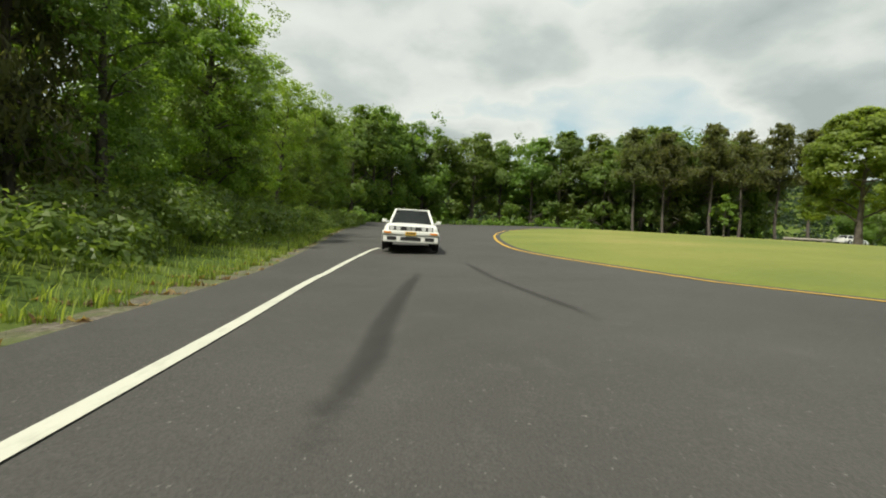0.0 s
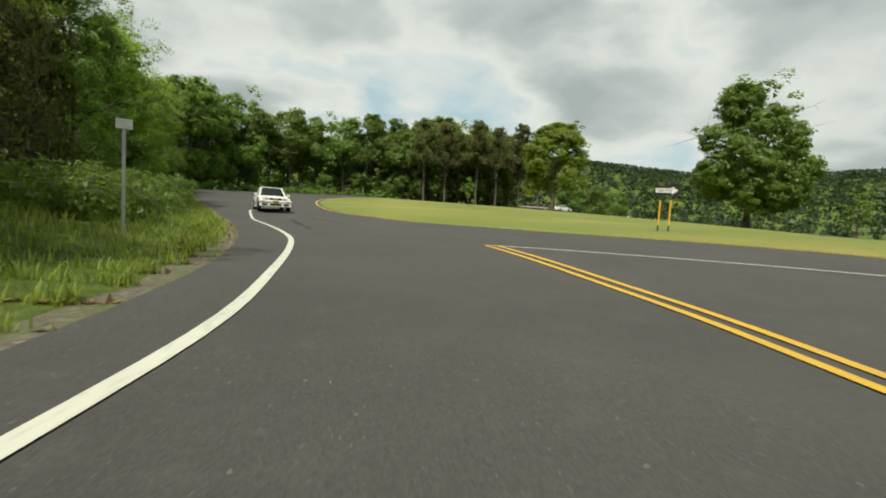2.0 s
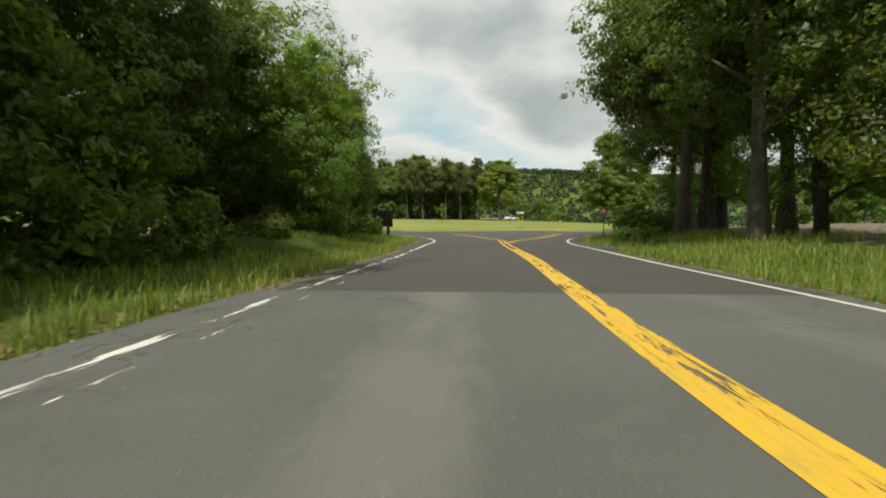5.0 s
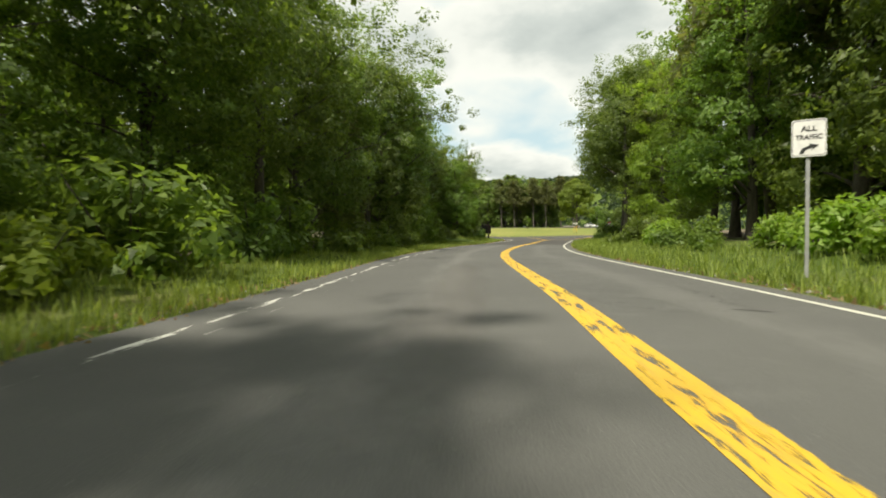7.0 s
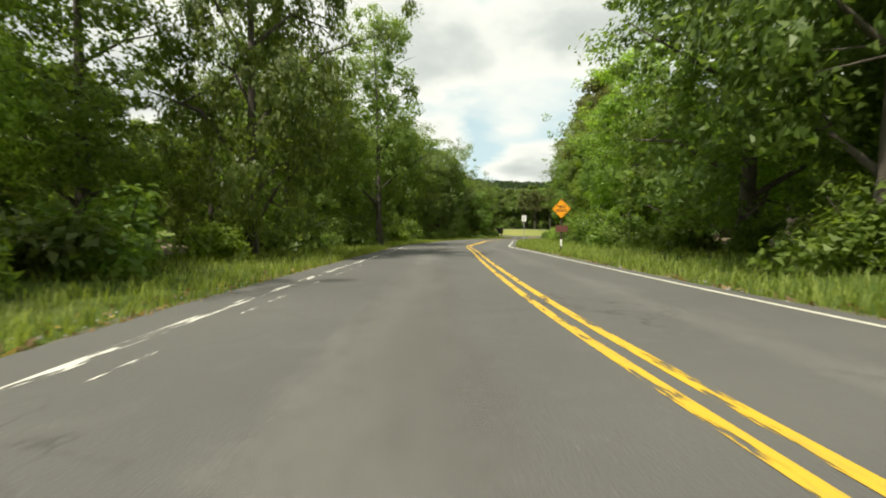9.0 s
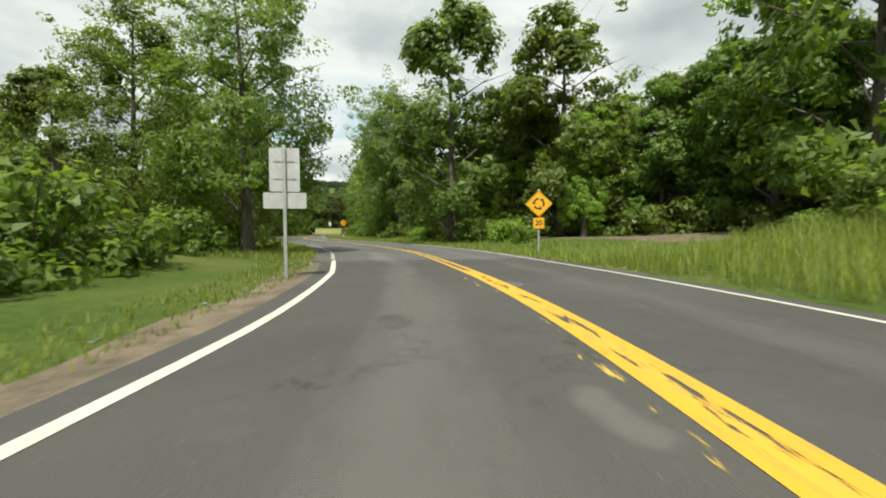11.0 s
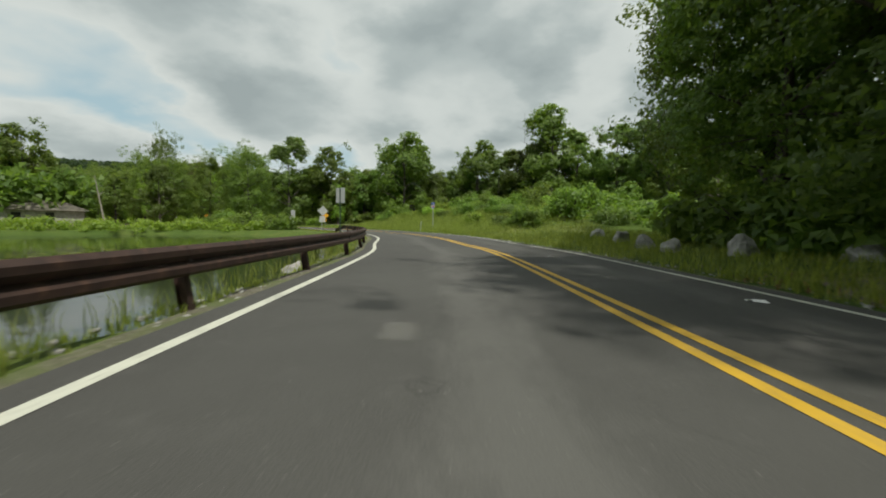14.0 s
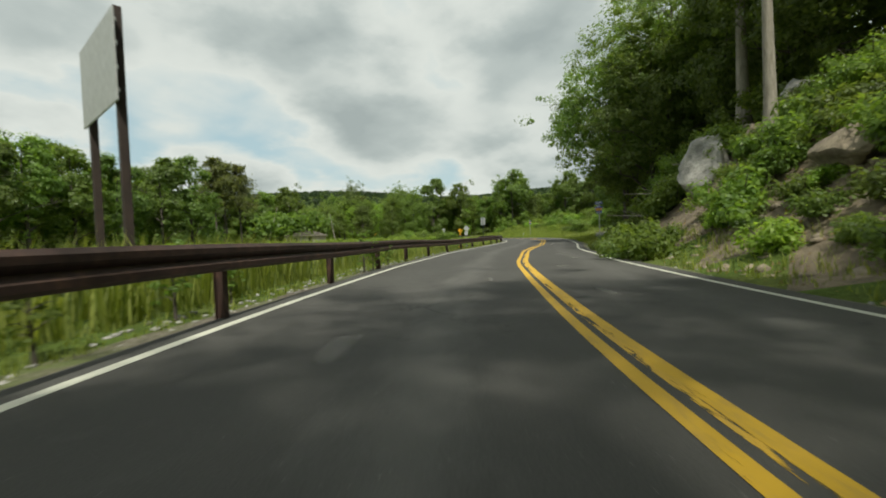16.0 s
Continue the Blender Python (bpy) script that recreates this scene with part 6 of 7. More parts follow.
# ------------------------------------------------------------------ rocks
def boulder(x, y, size, seed, mat=M_ROCK, sink=0.25, label="rough grey boulder lying in the grass", z=None, turn=0):
    bm = bmesh.new()
    bmesh.ops.create_icosphere(bm, subdivisions=4, radius=1)
    rng = random.Random(seed)
    cuts = [(Vector((rng.uniform(-1, 1), rng.uniform(-1, 1), rng.uniform(-0.5, 1))).normalized(), rng.uniform(0.55, 0.85)) for _ in range(9)]
    for v in bm.verts:
        for n, d in cuts:
            k = v.co.dot(n) - d
            if k > 0:
                v.co -= n * k * 0.92
        v.co *= 1 + 0.10 * noise.fractal(v.co * 1.8 + Vector((seed, 0, 0)), 0.9, 2.1, 4)
        v.co = Vector((v.co.x * size[0], v.co.y * size[1], v.co.z * size[2]))
    ob = new("boulder", bm_mesh("boulder", bm, mat))
    zz = float(land([(x, y)])[0]) if z is None else z
    ob.matrix_basis = pose(x, y, zz + size[2] * (1 - 2 * sink) * 0.6, 0, 0, turn)
    return tagged(ob, label, "rock")


for x, y, sz, sd in ((-67.8, -158.9, (0.7, 0.45, 0.4), 1), (-73.9, -160.5, (0.62, 0.45, 0.45), 2), (-77.8, -161.6, (0.5, 0.4, 0.42), 3), (-79.3, -162.5, (0.55, 0.42, 0.34), 4), (-81.0, -164.2, (0.5, 0.45, 0.5), 5), (-83.0, -166.3, (0.9, 0.55, 0.42), 6), (-57.5, -155.0, (0.8, 0.55, 0.5), 7), (-51.5, -150.5, (0.7, 0.5, 0.45), 8)):
    boulder(x, y, sz, sd)
for x, y, z, sz, sd, tr in ((-107.9, -176.1, 2.9, (1.45, 1.35, 1.65), 11, 20), (-108.4, -179.0, 4.3, (1.0, 0.9, 1.15), 12, 60), (-108.6, -177.7, 3.0, (0.65, 0.6, 0.6), 13, 10), (-115.6, -179.6, 3.6, (0.9, 0.6, 0.45), 14, 40),
                        (-107.2, -177.4, 3.0, (0.6, 0.5, 0.5), 15, 0), (-117.0, -181.0, 3.7, (0.9, 0.6, 0.5), 16, 80), (-118.5, -182.0, 3.9, (1.1, 0.8, 0.55), 17, 30), (-116.4, -180.4, 3.0, (0.5, 0.4, 0.4), 18, 50)):
    g = float(land([(x, y)])[0])
    boulder(x, y, sz, sd, M_ROCK if sd in (11, 12) else M_ROCK_BROWN, 0.3, "weathered grey rock jutting from the wooded slope", turn=tr, z=max(g - 0.2, min(z - 0.3, g + 0.35)))
boulder(6.0, -19.3, (0.95, 0.8, 0.95), 29, label="broad grey boulder under the trees at the yield corner")
boulder(-92.3, -168.0, (0.45, 0.3, 0.22), 21, label="small grey rock beside the road edge")
boulder(-87.0, -153.2, (0.5, 0.35, 0.28), 22, M_STONE_WALL, label="pale broken stone beside the pond")
boulder(-87.9, -153.9, (0.3, 0.25, 0.2), 23, M_ROCK, label="pale broken stone beside the pond")


def scattered_stones(name, spots, lo, hi, mat, label, seed):
    rng = np.random.default_rng(seed)
    bm = bmesh.new()
    bmesh.ops.create_icosphere(bm, subdivisions=1, radius=1)
    base = np.array([v.co[:] for v in bm.verts])
    tri = np.array([[v.index for v in f.verts] for f in bm.faces])
    bm.free()
    z = land(spots)
    n = len(spots)
    s = rng.uniform(lo, hi, (n, 1, 1)) * rng.uniform(0.5, 1.3, (n, 1, 3)) * (1, 1, 0.6)
    a = rng.uniform(0, 6.28, n)
    v = base[None] * (1 + rng.uniform(-0.25, 0.25, (n, len(base), 1))) * s
    c, q = np.cos(a)[:, None], np.sin(a)[:, None]
    v = np.stack([v[..., 0] * c - v[..., 1] * q, v[..., 0] * q + v[..., 1] * c, v[..., 2]], -1) + np.c_[spots, z + 0.01][:, None]
    f = (tri[None] + (np.arange(n) * len(base))[:, None, None]).reshape(-1, 3)
    return tagged(new(name, quick_mesh(name, v.reshape(-1, 3), f, mat)), label, "stones", kind="stuff")


scattered_stones("slope_stones", verge_spots(along(-159), along(-190), 0.7, 8, 1500, 71, 1, 1.3), 0.04, 0.22, M_ROCK_BROWN, "loose stones and bark on the slope", 71)
scattered_stones("verge_stones", np.vstack([verge_spots(along(-20), along(-190), 0.3, 1.1, 2200, 72, -1, 1.0), verge_spots(along(-20), along(-190), 0.3, 0.9, 1200, 73, 1, 1.0)]), 0.012, 0.05, M_ROCK, "small gravel stones along the verge", 72)
rng = np.random.default_rng(74)
t_at = rng.integers(0, len(ENTRY_EDGE), 900)
es = ENTRY_EDGE[t_at] + ENTRY_OUT * en[t_at] * rng.uniform(0.1, 0.8, 900)[:, None]
scattered_stones("curve_stones", es, 0.01, 0.032, M_ROCK_BROWN, "gravel and dry litter beside the curve", 74)


# ------------------------------------------------------------------ ruin beyond the pond
def stone_ruin(m):
    top = thing("stone_hut", "low ruined stone hut with a sagging shingled roof", "hut", m)
    for x0, x1, y0, y1 in ((-4.5, 4.5, -3.2, -2.8), (-4.5, 4.5, 2.8, 3.2), (-4.5, -4.1, -2.8, 2.8), (4.1, 4.5, -2.8, 2.8)):
        bm = bmesh.new()
        box(bm, x0, x1, y0, y1, -0.6, 2.3, 0.03)
        part("wall", bm, M_STONE_WALL, top)
    bm = bmesh.new()
    ridge = [bm.verts.new(p) for p in ((-2.2, 0, 3.7), (1.9, 0.1, 3.45))]
    eave = [bm.verts.new(p) for p in ((-5.1, -3.8, 2.15), (5.1, -3.8, 2.05), (5.1, 3.8, 2.2), (-5.1, 3.8, 2.25))]
    for f in ((eave[0], eave[1], ridge[1], ridge[0]), (eave[1], eave[2], ridge[1]), (eave[2], eave[3], ridge[0], ridge[1]), (eave[3], eave[0], ridge[0])):
        bm.faces.new(f)
    bmesh.ops.solidify(bm, geom=bm.faces[:], thickness=0.18)
    bmesh.ops.subdivide_edges(bm, edges=bm.edges[:], cuts=5, use_grid_fill=True)
    for v in bm.verts:
        v.co.z += 0.14 * noise.noise(v.co * 0.9)
    part("roof", bm, M_SLATE, top, "sagging weathered shingle roof")
    # the wall has no holes; black panels paint the dark inside
    for x in (-2.4, 0.9):
        bm = bmesh.new()
        box(bm, x - 0.45, x + 0.45, -3.23, -3.19, 0.3, 1.8)
        part("opening", bm, M_RUBBER, top, "flat near-black panel for a shaded opening")
    return top


stone_ruin(facing(-62.5, -86, -105, -165))
for x, y, z1, dx in ((-71, -84, 9, 3.2), (-58, -92, 7, -1.0)):
    top = thing("dead_tree", "bare pale dead trunk leaning beside the pond", "tree", pose(x, y, 0))
    bm = bmesh.new()
    rod(bm, (0, 0, -0.2), (dx, 0.4, z1), 0.16, 0.04, 7)
    rod(bm, (dx * 0.6, 0.25, z1 * 0.6), (dx * 0.6 + 1.1, 0.5, z1 * 0.78), 0.05, 0.015, 5)
    part("trunk", bm, M_BARK_PALE, top)


# ------------------------------------------------------------------ car
def wheel(parent, x, y):
    bm = bmesh.new()
    bmesh.ops.create_cone(bm, cap_ends=True, segments=28, radius1=0.31, radius2=0.31, depth=0.2, matrix=pose(x, y, 0.31, 0, 90))
    bmesh.ops.bevel(bm, geom=[e for e in bm.edges if len(e.link_faces) == 2 and e.calc_face_angle() > 1], offset=0.03, segments=2, affect="EDGES", profile=0.5)
    w = part("wheel", bm, M_RUBBER, parent, "black tyre on a silver rim")
    sx = 1 if x > 0 else -1
    bm = bmesh.new()
    bmesh.ops.create_cone(bm, cap_ends=True, segments=24, radius1=0.205, radius2=0.19, depth=0.02, matrix=pose(x + sx * 0.105, y, 0.31, 0, 90 * sx))
    for k in range(10):
        a = radians(36 * k)
        rod(bm, (x + sx * 0.118, y + 0.03 * math.cos(a), 0.31 + 0.03 * math.sin(a)), (x + sx * 0.118, y + 0.18 * math.cos(a), 0.31 + 0.18 * math.sin(a)), 0.014, sides=5)
    part("rim", bm, M_RIM, w)


def saloon(m, label):
    """A boxy two-door saloon; its front looks towards -y."""
    top = thing("car", label, "car", m)
    st = [(-2.17, 0.70, 0.40, 0.60), (-2.12, 0.79, 0.36, 0.66), (-1.95, 0.82, 0.34, 0.70), (-1.3, 0.84, 0.33, 0.78), (-0.78, 0.84, 0.32, 0.84), (0.3, 0.84, 0.32, 0.86),
          (1.3, 0.84, 0.33, 0.88), (1.75, 0.83, 0.34, 0.90), (2.1, 0.79, 0.4, 0.88), (2.17, 0.72, 0.45, 0.78)]
    bm = bmesh.new()
    rings = []
    for y, w, b, t in st:
        half = [(0.0, b), (w * 0.9, b), (w, b + 0.1), (w * 1.01, (b + t) / 2), (w * 0.985, t - 0.07), (w * 0.93, t - 0.01), (w * 0.5, t + 0.012), (0.0, t + 0.018)]
        ring = [(x, z) for x, z in half] + [(-x, z) for x, z in half[-2:0:-1]]
        rings.append([bm.verts.new((x, y, z)) for x, z in ring])
    n = len(rings[0])
    for a, b in zip(rings, rings[1:]):
        for j in range(n):
            bm.faces.new((a[j], a[(j + 1) % n], b[(j + 1) % n], b[j]))
    bm.faces.new(rings[0])
    bm.faces.new(rings[-1][::-1])
    bmesh.ops.recalc_face_normals(bm, faces=bm.faces[:])
    part("body", bm, M_CAR, top, smooth=False)
    # cabin: glass with pillars and a roof
    lo = [(-0.70, -0.76), (0.70, -0.76), (0.70, 1.62), (-0.70, 1.62)]
    hi = [(-0.555, -0.06), (0.555, -0.06), (0.555, 1.06), (-0.555, 1.06)]
    for nm, i, j in (("windscreen", 0, 1), ("side_window", 1, 2), ("rear_window", 2, 3), ("side_window", 3, 0)):
        bm = bmesh.new()
        v = [bm.verts.new((*p, z)) for p, z in ((lo[i], 0.84), (lo[j], 0.84), (hi[j], 1.33), (hi[i], 1.33))]
        bm.faces.new(v)
        bmesh.ops.solidify(bm, geom=bm.faces[:], thickness=0.012)
        part(nm, bm, M_GLASS, top)
    for (a, b) in zip(lo, hi):
        bm = bmesh.new()
        rod(bm, (*a, 0.83), (*b, 1.335), 0.045, 0.04, 8)
        part("pillar", bm, M_CAR, top)
    for x in (-1, 1):
        bm = bmesh.new()
        rod(bm, (x * 0.706, 0.38, 0.84), (x * 0.562, 0.42, 1.335), 0.025, 0.022, 6)
        part("door_pillar", bm, M_CAR, top)
    bm = bmesh.new()
    box(bm, -0.585, 0.585, -0.1, 1.1, 1.32, 1.37, 0.02)
    part("roof", bm, M_CAR, top)
    # front
    bm = bmesh.new()
    box(bm, -0.66, 0.66, -2.185, -2.1, 0.56, 0.68, 0.008)
    part("grille_panel", bm, M_RUBBER, top, "black panel between the headlights")
    for x in (-0.07, 0.07):
        bm = bmesh.new()
        box(bm, x - 0.055, x + 0.055, -2.205, -2.17, 0.57, 0.685, 0.012)
        part("grille", bm, M_RIM, top)
    for x in (-0.57, -0.38, 0.38, 0.57):
        bm = bmesh.new()
        bmesh.ops.create_cone(bm, cap_ends=True, segments=20, radius1=0.074, radius2=0.068, depth=0.04, matrix=pose(x, -2.195, 0.622, 90))
        part("headlight", bm, M_LAMP, top)
    bm = bmesh.new()
    box(bm, -0.84, 0.84, -2.29, -2.0, 0.42, 0.545, 0.03)
    part("front_bumper", bm, M_CAR, top)
    bm = bmesh.new()
    box(bm, -0.82, 0.82, -2.26, -2.02, 0.2, 0.42, 0.03)
    part("air_dam", bm, M_CAR, top)
    for x0, x1 in ((-0.7, -0.42), (-0.3, 0.3), (0.42, 0.7)):
        bm = bmesh.new()
        box(bm, x0, x1, -2.268, -2.25, 0.26, 0.37, 0.005)
        part("air_intake", bm, M_RUBBER, top)
    for x in (-0.68, 0.68):
        bm = bmesh.new()
        box(bm, x - 0.11, x + 0.11, -2.298, -2.28, 0.46, 0.51, 0.005)
        part("indicator", bm, M_AMBER, top)
    bm = bmesh.new()
    box(bm, -0.16, 0.16, -2.305, -2.288, 0.415, 0.53, 0.004)
    plate_ob = part("number_plate", bm, M_PLATE, top, "yellow number plate with dark bars")
    bm = bmesh.new()
    for k in range(4):
        box(bm, -0.12 + k * 0.065, -0.08 + k * 0.065, -2.309, -2.304, 0.445, 0.5)
    part("plate_bars", bm, M_SIGN_BLACK, plate_ob)
    for s in (-1, 1):
        bm = bmesh.new()
        box(bm, s * 0.9 - 0.075, s * 0.9 + 0.075, -0.66, -0.56, 0.86, 0.97, 0.02)
        rod(bm, (s * 0.76, -0.6, 0.88), (s * 0.88, -0.61, 0.9), 0.02, sides=6)
        part("mirror", bm, M_CAR, top)
        bm = bmesh.new()
        box(bm, s * 0.80 - 0.05, s * 0.80 + 0.05, -0.95, 0.95, 0.2, 0.33, 0.02)
        part("side_skirt", bm, M_CAR, top)
        for y in (-1.36, 1.22):
            # flat black disc paints the shade of the hollow wheel well
            bm = bmesh.new()
            bmesh.ops.create_cone(bm, cap_ends=True, segments=28, radius1=0.37, radius2=0.37, depth=0.06, matrix=pose(s * 0.835, y, 0.33, 0, 90))
            part("wheel_arch", bm, M_RUBBER, top)
            wheel(top, s * 0.78, y)
    bm = bmesh.new()
    box(bm, -0.8, 0.8, 1.95, 2.27, 0.3, 0.55, 0.03)
    part("rear_bumper", bm, M_CAR, top)
    bm = bmesh.new()
    box(bm, -0.7, 0.7, 1.95, 2.15, 1.02, 1.05, 0.01)
    for x in (-0.6, 0.6):
        box(bm, x - 0.03, x + 0.03, 2.0, 2.1, 0.86, 1.03)
    part("spoiler", bm, M_CAR, top)
    return top


first_car = saloon(pose(1.35, 21.2, float(rise(1.35, 21.2)) - 0.01, -1.9, 0, 1), "white two-door saloon with a black grille on the road")
parked = copy_thing(first_car, pose(63, 67.5, float(rise(63, 67.5)) - 0.01, 0, 0, 100))
tagged(parked, "white car parked far across the roundabout")

# ------------------------------------------------------------------ small things round the roundabout
top = thing("marker_post", "thin grey marker post with a small plate", "post", pose(-2.8, 1.8, 0.25, 0, 0, 20) @ Matrix.Diagonal((1, 1, 1.2, 1)))
bm = bmesh.new()
box(bm, -0.025, 0.025, -0.015, 0.015, -0.4, 1.5, 0.004)
part("post", bm, M_GALV, top)
bm = bmesh.new()
box(bm, -0.12, 0.12, -0.024, -0.018, 1.36, 1.5, 0.002)
part("plate", bm, M_SIGN_BACK, top, "small grey plate")
top = thing("stone_marker", "small white marker beside the lake road", "marker", pose(76, 62, float(land([(76, 62)])[0])))
bm = bmesh.new()
box(bm, -0.7, 0.7, -0.4, 0.4, -0.3, 1.3, 0.05)
part("base", bm, M_STONE_WALL, top)
bm = bmesh.new()
box(bm, 0.1, 0.6, -0.05, 0.05, 1.3, 2.2, 0.02)
part("panel", bm, M_SIGN_WHITE, top)
top = thing("log_barrier", "long pale log lying along the far road", "barrier", pose(53, 63.5, float(rise(53, 63.5)) + 0.05, 0, 0, -14))
bm = bmesh.new()
rod(bm, (-2.8, 0, 0.3), (2.8, 0, 0.3), 0.2, 0.18, 10)
for x in (-2, 2):
    box(bm, x - 0.15, x + 0.15, -0.15, 0.15, -0.3, 0.2)
part("log", bm, M_BARK_PALE, top)
top = thing("leaning_marker", "white marker post leaning in the tall grass", "post", pose(-57.2, -141.4, float(land([(-57.2, -141.4)])[0]), 0, -28, 40))
bm = bmesh.new()
box(bm, -0.04, 0.04, -0.01, 0.01, -0.2, 1.2, 0.003)
part("post", bm, M_SIGN_WHITE, top)

for top, used in PROTO.values():
    if not used:
        for o in (*top.children, top):
            bpy.data.objects.remove(o)


# ------------------------------------------------------------------ marks and patches on the road
def road_mark(name, points, width, mat, label, z=0.002):
    """A strip with ragged edges along a few points."""
    ln = smooth_line(points, 0.12)
    if mat in (M_DARK_PATCH, M_PALE_PATCH, M_GRIT, M_TAR):
        w = np.full(len(ln), width / 2)
        return structure(name, ribbon(ln, -w, w, z, mat, name, film=True), label, "road mark")
    w = np.array([0.5 * width * (1 + 0.9 * noise.noise((float(p[0]) * 3.1, float(p[1]) * 3.1, float(width)))) for p in ln])
    w *= np.clip(np.minimum(np.arange(len(ln)), np.arange(len(ln))[::-1]) / 4, 0.15, 1)
    w2 = np.roll(w, 5)
    return structure(name, ribbon(ln, -w, w2, z, mat, name), label, "road mark")


def on_road(s, off):
    return (float(np.interp(s, ALONG, CENTRE[:, 0]) + np.interp(s, ALONG, NORM[:, 0]) * off), float(np.interp(s, ALONG, CENTRE[:, 1]) + np.interp(s, ALONG, NORM[:, 1]) * off))


road_mark("tyre_mark", [(1.7, 14.9), (1.5, 12.0), (1.4, 9.7), (1.4, 8.5), (1.3, 7.7), (1.3, 7.0)], 0.3, M_DARK_PATCH, "dark tyre streak left on the asphalt")
road_mark("tyre_mark", [(2.8, 17.2), (3.0, 15.1), (3.3, 12.2), (3.5, 10.7), (3.5, 9.8)], 0.22, M_DARK_PATCH, "faint dark tyre streak left on the asphalt")
road_mark("scratch", [(0.65, 6.93), (0.69, 7.16)], 0.02, M_WHITE_WORN, "thin white scratch in the asphalt")
road_mark("scratch", [(3.07, 3.08), (3.19, 3.01)], 0.02, M_WHITE_WORN, "thin white scratch in the asphalt")
road_mark("scratch", [(3.42, 3.32), (3.63, 3.16)], 0.02, M_WHITE_WORN, "thin white scratch in the asphalt")
for k, (x, y, dx, dy, w) in enumerate(((-69.7, -144.0, -0.1, -0.8, 0.12), (-67.6, -146.15, -0.3, -0.35, 0.12), (-68.05, -146.3, -0.25, -0.2, 0.12), (-68.3, -145.4, 0.2, -0.25, 0.16))):
    road_mark("pale_patch", [(x, y), (x + dx * 0.5, y + dy * 0.5), (x + dx, y + dy)], w, M_PALE_PATCH, "pale scuffed patch in the asphalt")
for x, y in ((-65.8, -141.9), (-67.1, -145.1), (-68.3, -145.0), (-68.0, -145.2), (-126.7, -177.1), (-93.5, -161.9)):
    road_mark("paint_fleck", [(x - 0.06, y - 0.05), (x + 0.06, y + 0.05)], 0.05, M_WHITE_WORN, "stray white fleck on the road", 0.003)
rng = random.Random(91)
for k in range(26):
    s = rng.uniform(S_MID, along(-185))
    o = rng.uniform(-2.6, 2.0)
    road_mark("pale_patch", [on_road(s + i * rng.uniform(0.15, 0.5), o + rng.uniform(-0.1, 0.1)) for i in range(3)], rng.uniform(0.15, 0.45), M_PALE_PATCH, "pale scuffed patch in the asphalt")
# flecks of an older edge line beside the present one
s = S_WORN
while s < along(-100):
    e = float(np.interp(s, ALONG, LEFT_LINE)) + 0.33
    n = rng.uniform(0.3, 0.8)
    road_mark("old_line_fleck", [on_road(s, e), on_road(s + n * 0.5, e + 0.02), on_road(s + n, e)], 0.1, M_WHITE_WORN, "worn remains of an older white line", 0.003)
    s += rng.uniform(0.9, 2.2)
# pale gritty wear between the wheel tracks
for a, b, off, w in ((-46, -58, -1.5, 0.8), (-60, -76, -1.6, 1.0), (-78, -96, -1.55, 0.9), (-117, -136, -1.5, 0.9)):
    n = 14
    road_mark("worn_strip", [on_road(along(a) + (along(b) - along(a)) * i / n, off + 0.07 * math.sin(i * 2.3)) for i in range(n + 1)], w * 1.5, M_GRIT, "pale gritty wear between the wheel tracks", 0.002)
# seams and cracks
for y in (-17.7,):
    road_mark("tar_seam", [on_road(along(y), o) for o in (-3.4, -1.5, 0.8, 2.8)], 0.5, M_DARK_PATCH, "faint dark band across the road", 0.003)
road_mark("tar_seam", [on_road(along(-54.4), 1.55), on_road(along(-54.6), 2.0)], 0.05, M_TAR, "short dark scar in the road", 0.003)
# remains of older yellow paint
for a, b, fleck in ((along(-19.3), along(-61), False), (along(-118), along(-137), True)):
    k = stretch(a, b)
    line_mark("marking_old_centre", CENTRE[k] + NORM[k] * drift[k, None], -0.1, 0.1, M_YELLOW_OLD, "worn remains of older yellow paint", 0.003)
    if fleck:
        line_mark("marking_old_centre", CENTRE[k], -0.46, -0.3, M_YELLOW_FLECK, "stray yellow flecks beside the centre line", 0.003)


k = stretch(along(-170), along(-182))
line_mark("marking_old_centre", CENTRE[k] + NORM[k] * drift[k, None], 0.01, 0.1, M_YELLOW_OLD, "ragged older yellow paint beside the centre line", 0.003)


# ------------------------------------------------------------------ fallen wood on the rocky slope
rng = random.Random(95)
for k in range(12):
    s = along(-160) + rng.uniform(4, 26)
    x, y = on_road(s, rng.uniform(4.5, 8.5))
    zz = float(land([(x, y)])[0])
    top = thing("fallen_branch", "pale dry branch lying on the slope", "branch", pose(x, y, zz + 0.12, rng.uniform(-15, 15), 0, rng.uniform(0, 180)), "fallen branches")
    bm = bmesh.new()
    n = rng.uniform(0.8, 2.2)
    rod(bm, (-n, 0, -0.05), (0, rng.uniform(-0.1, 0.1), 0.05), 0.045, 0.035, 7)
    rod(bm, (0, 0, 0.05), (n, rng.uniform(-0.3, 0.3), 0.2), 0.036, 0.012, 7)
    rod(bm, (n * 0.2, 0, 0.08), (n * 0.7, 0.35, 0.35), 0.02, 0.006, 5)
    part("branch", bm, M_BARK_PALE, top)
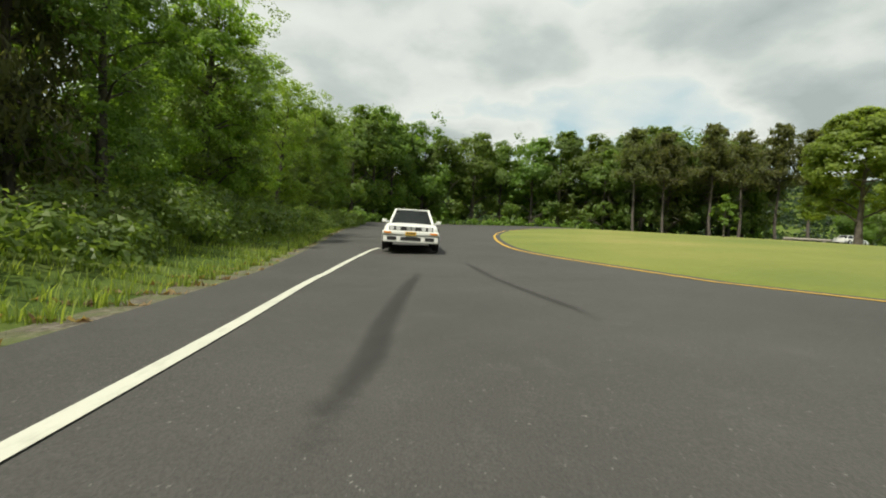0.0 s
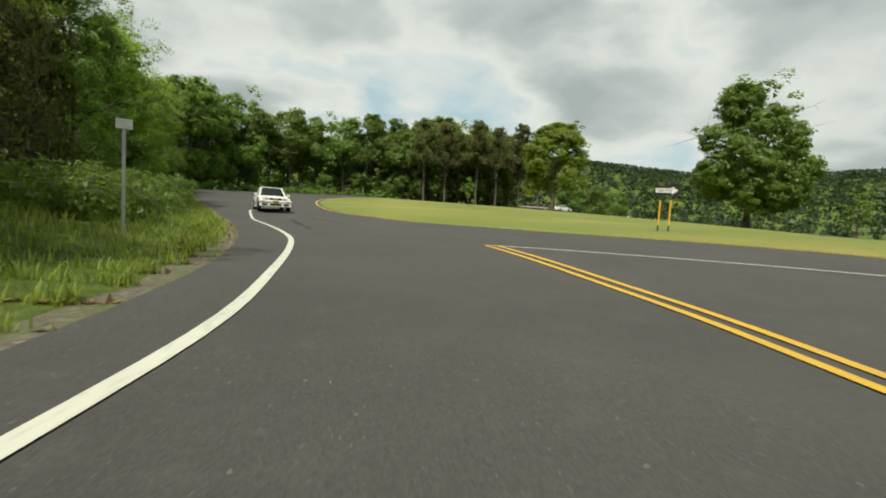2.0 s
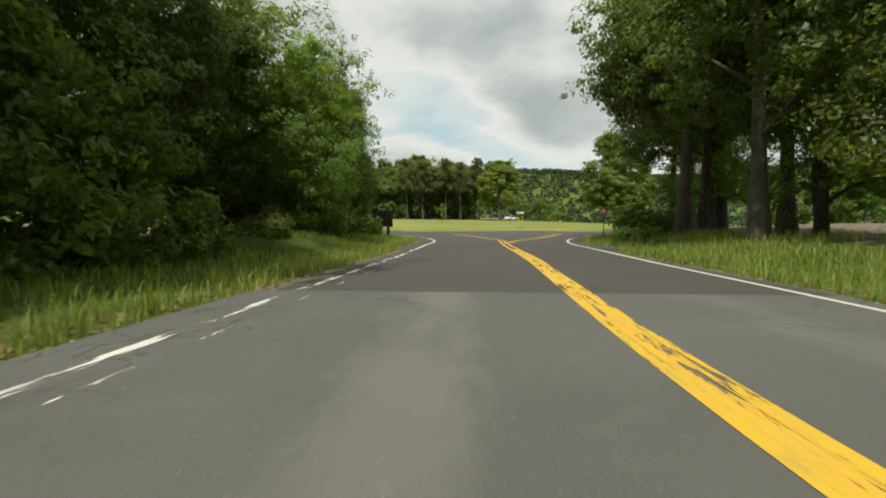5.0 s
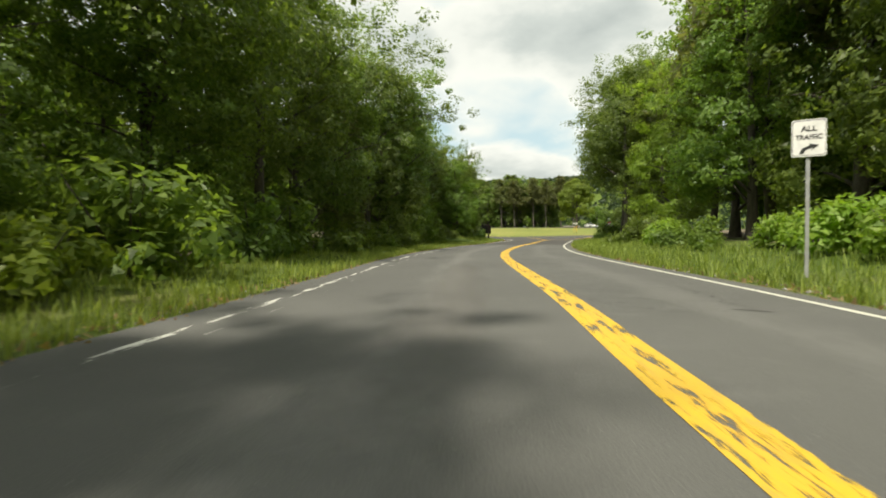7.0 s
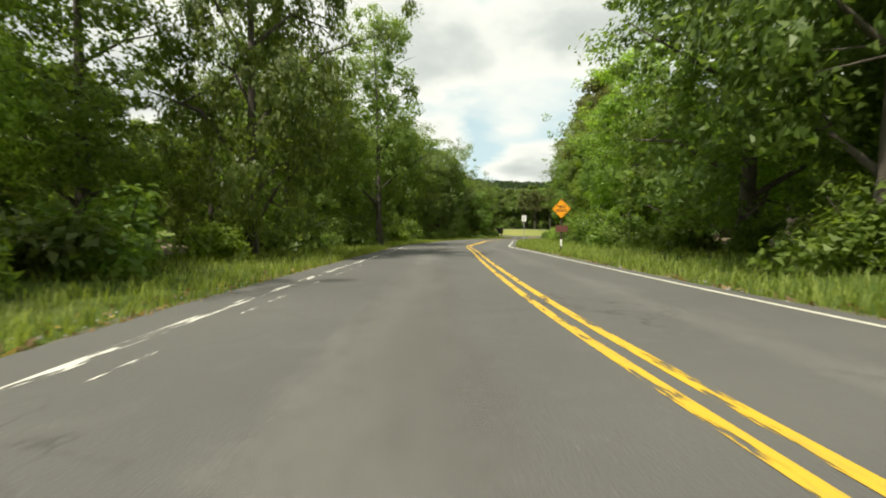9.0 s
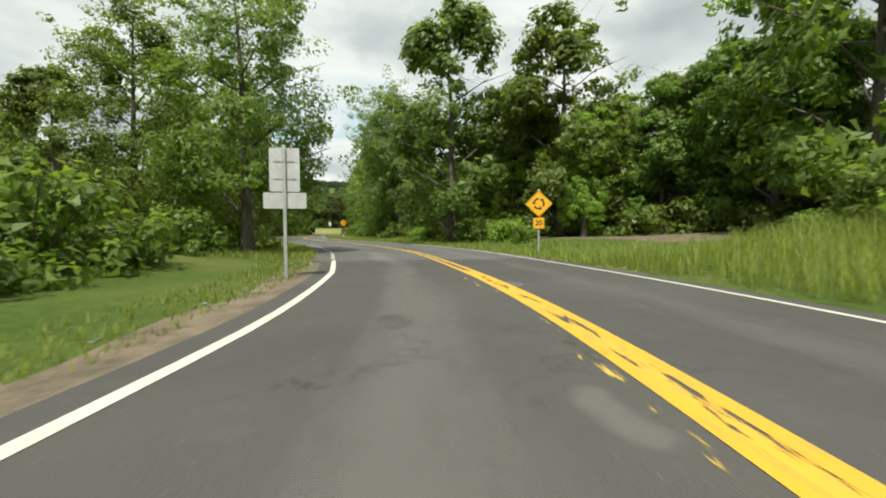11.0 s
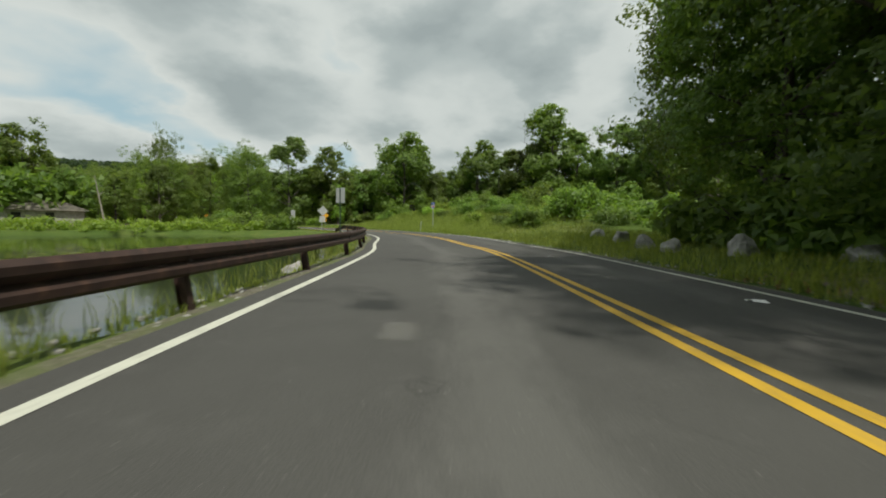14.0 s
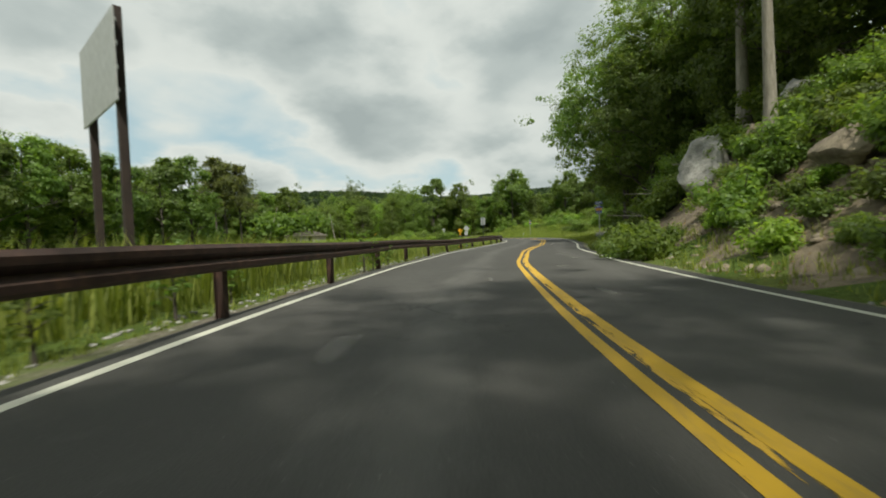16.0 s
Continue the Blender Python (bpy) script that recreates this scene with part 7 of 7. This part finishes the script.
# litter on the verges
for x, y, a in ((-90.2, -162.9, 20), (-98.0, -165.3, 60), (-66.2, -152.6, 0), (-122.3, -179.6, 30)):
    top = thing("paper_scrap", "crumpled white scrap of litter", "litter", pose(x, y, float(max(land([(x, y)])[0], 0.0)) + 0.012, 0, 0, a))
    bm = bmesh.new()
    bmesh.ops.create_grid(bm, x_segments=4, y_segments=3, size=0.09)
    for v in bm.verts:
        v.co.z += 0.03 * noise.noise(v.co * 17 + Vector((x, y, 0)))
    bmesh.ops.solidify(bm, geom=bm.faces[:], thickness=0.003)
    part("sheet", bm, M_SIGN_WHITE, top)

# water lilies
rng = np.random.default_rng(96)
n = 260
c = np.c_[rng.normal(-86.5, 2.6, n), rng.normal(-142.5, 2.2, n)]
r = rng.uniform(0.07, 0.16, n)
a = np.linspace(0, 2 * np.pi, 7, endpoint=False) + 0.3
v = np.stack([c[:, None, 0] + r[:, None] * np.cos(a), c[:, None, 1] + r[:, None] * np.sin(a), np.full((n, 7), -0.438) + rng.uniform(0, 0.01, (n, 7))], 2)
tagged(new("lily_pads", quick_mesh("lily_pads", v.reshape(-1, 3), np.arange(n * 7).reshape(n, 7), M_GRASS)), "round lily pads floating on the pond", "water lilies", kind="stuff")

# dry leaves beside the entry curve and at the foot of the slope
rng = np.random.default_rng(97)
t_at = rng.integers(0, len(ENTRY_EDGE), 2200)
dry = ENTRY_EDGE[t_at] + ENTRY_OUT * en[t_at] * rng.uniform(0.0, 1.1, 2200)[:, None]
dry = np.vstack([dry, verge_spots(along(-160), along(-190), 0.5, 6.5, 5000, 98, 1, 1.2), verge_spots(along(-19), along(-113), 0.3, 1.2, 2500, 99, -1, 1.2), verge_spots(along(-21), along(-118), 0.3, 1.0, 1800, 100, 1, 1.2)])
v, f = leaf_cards(np.c_[dry, np.maximum(land(dry), -0.04) + 0.025], 0.07, rng, up=3.0)
tagged(new("dry_leaves", quick_mesh("dry_leaves", v, f, M_DRY)), "brown dry leaves scattered along the verges", "leaves", kind="stuff")
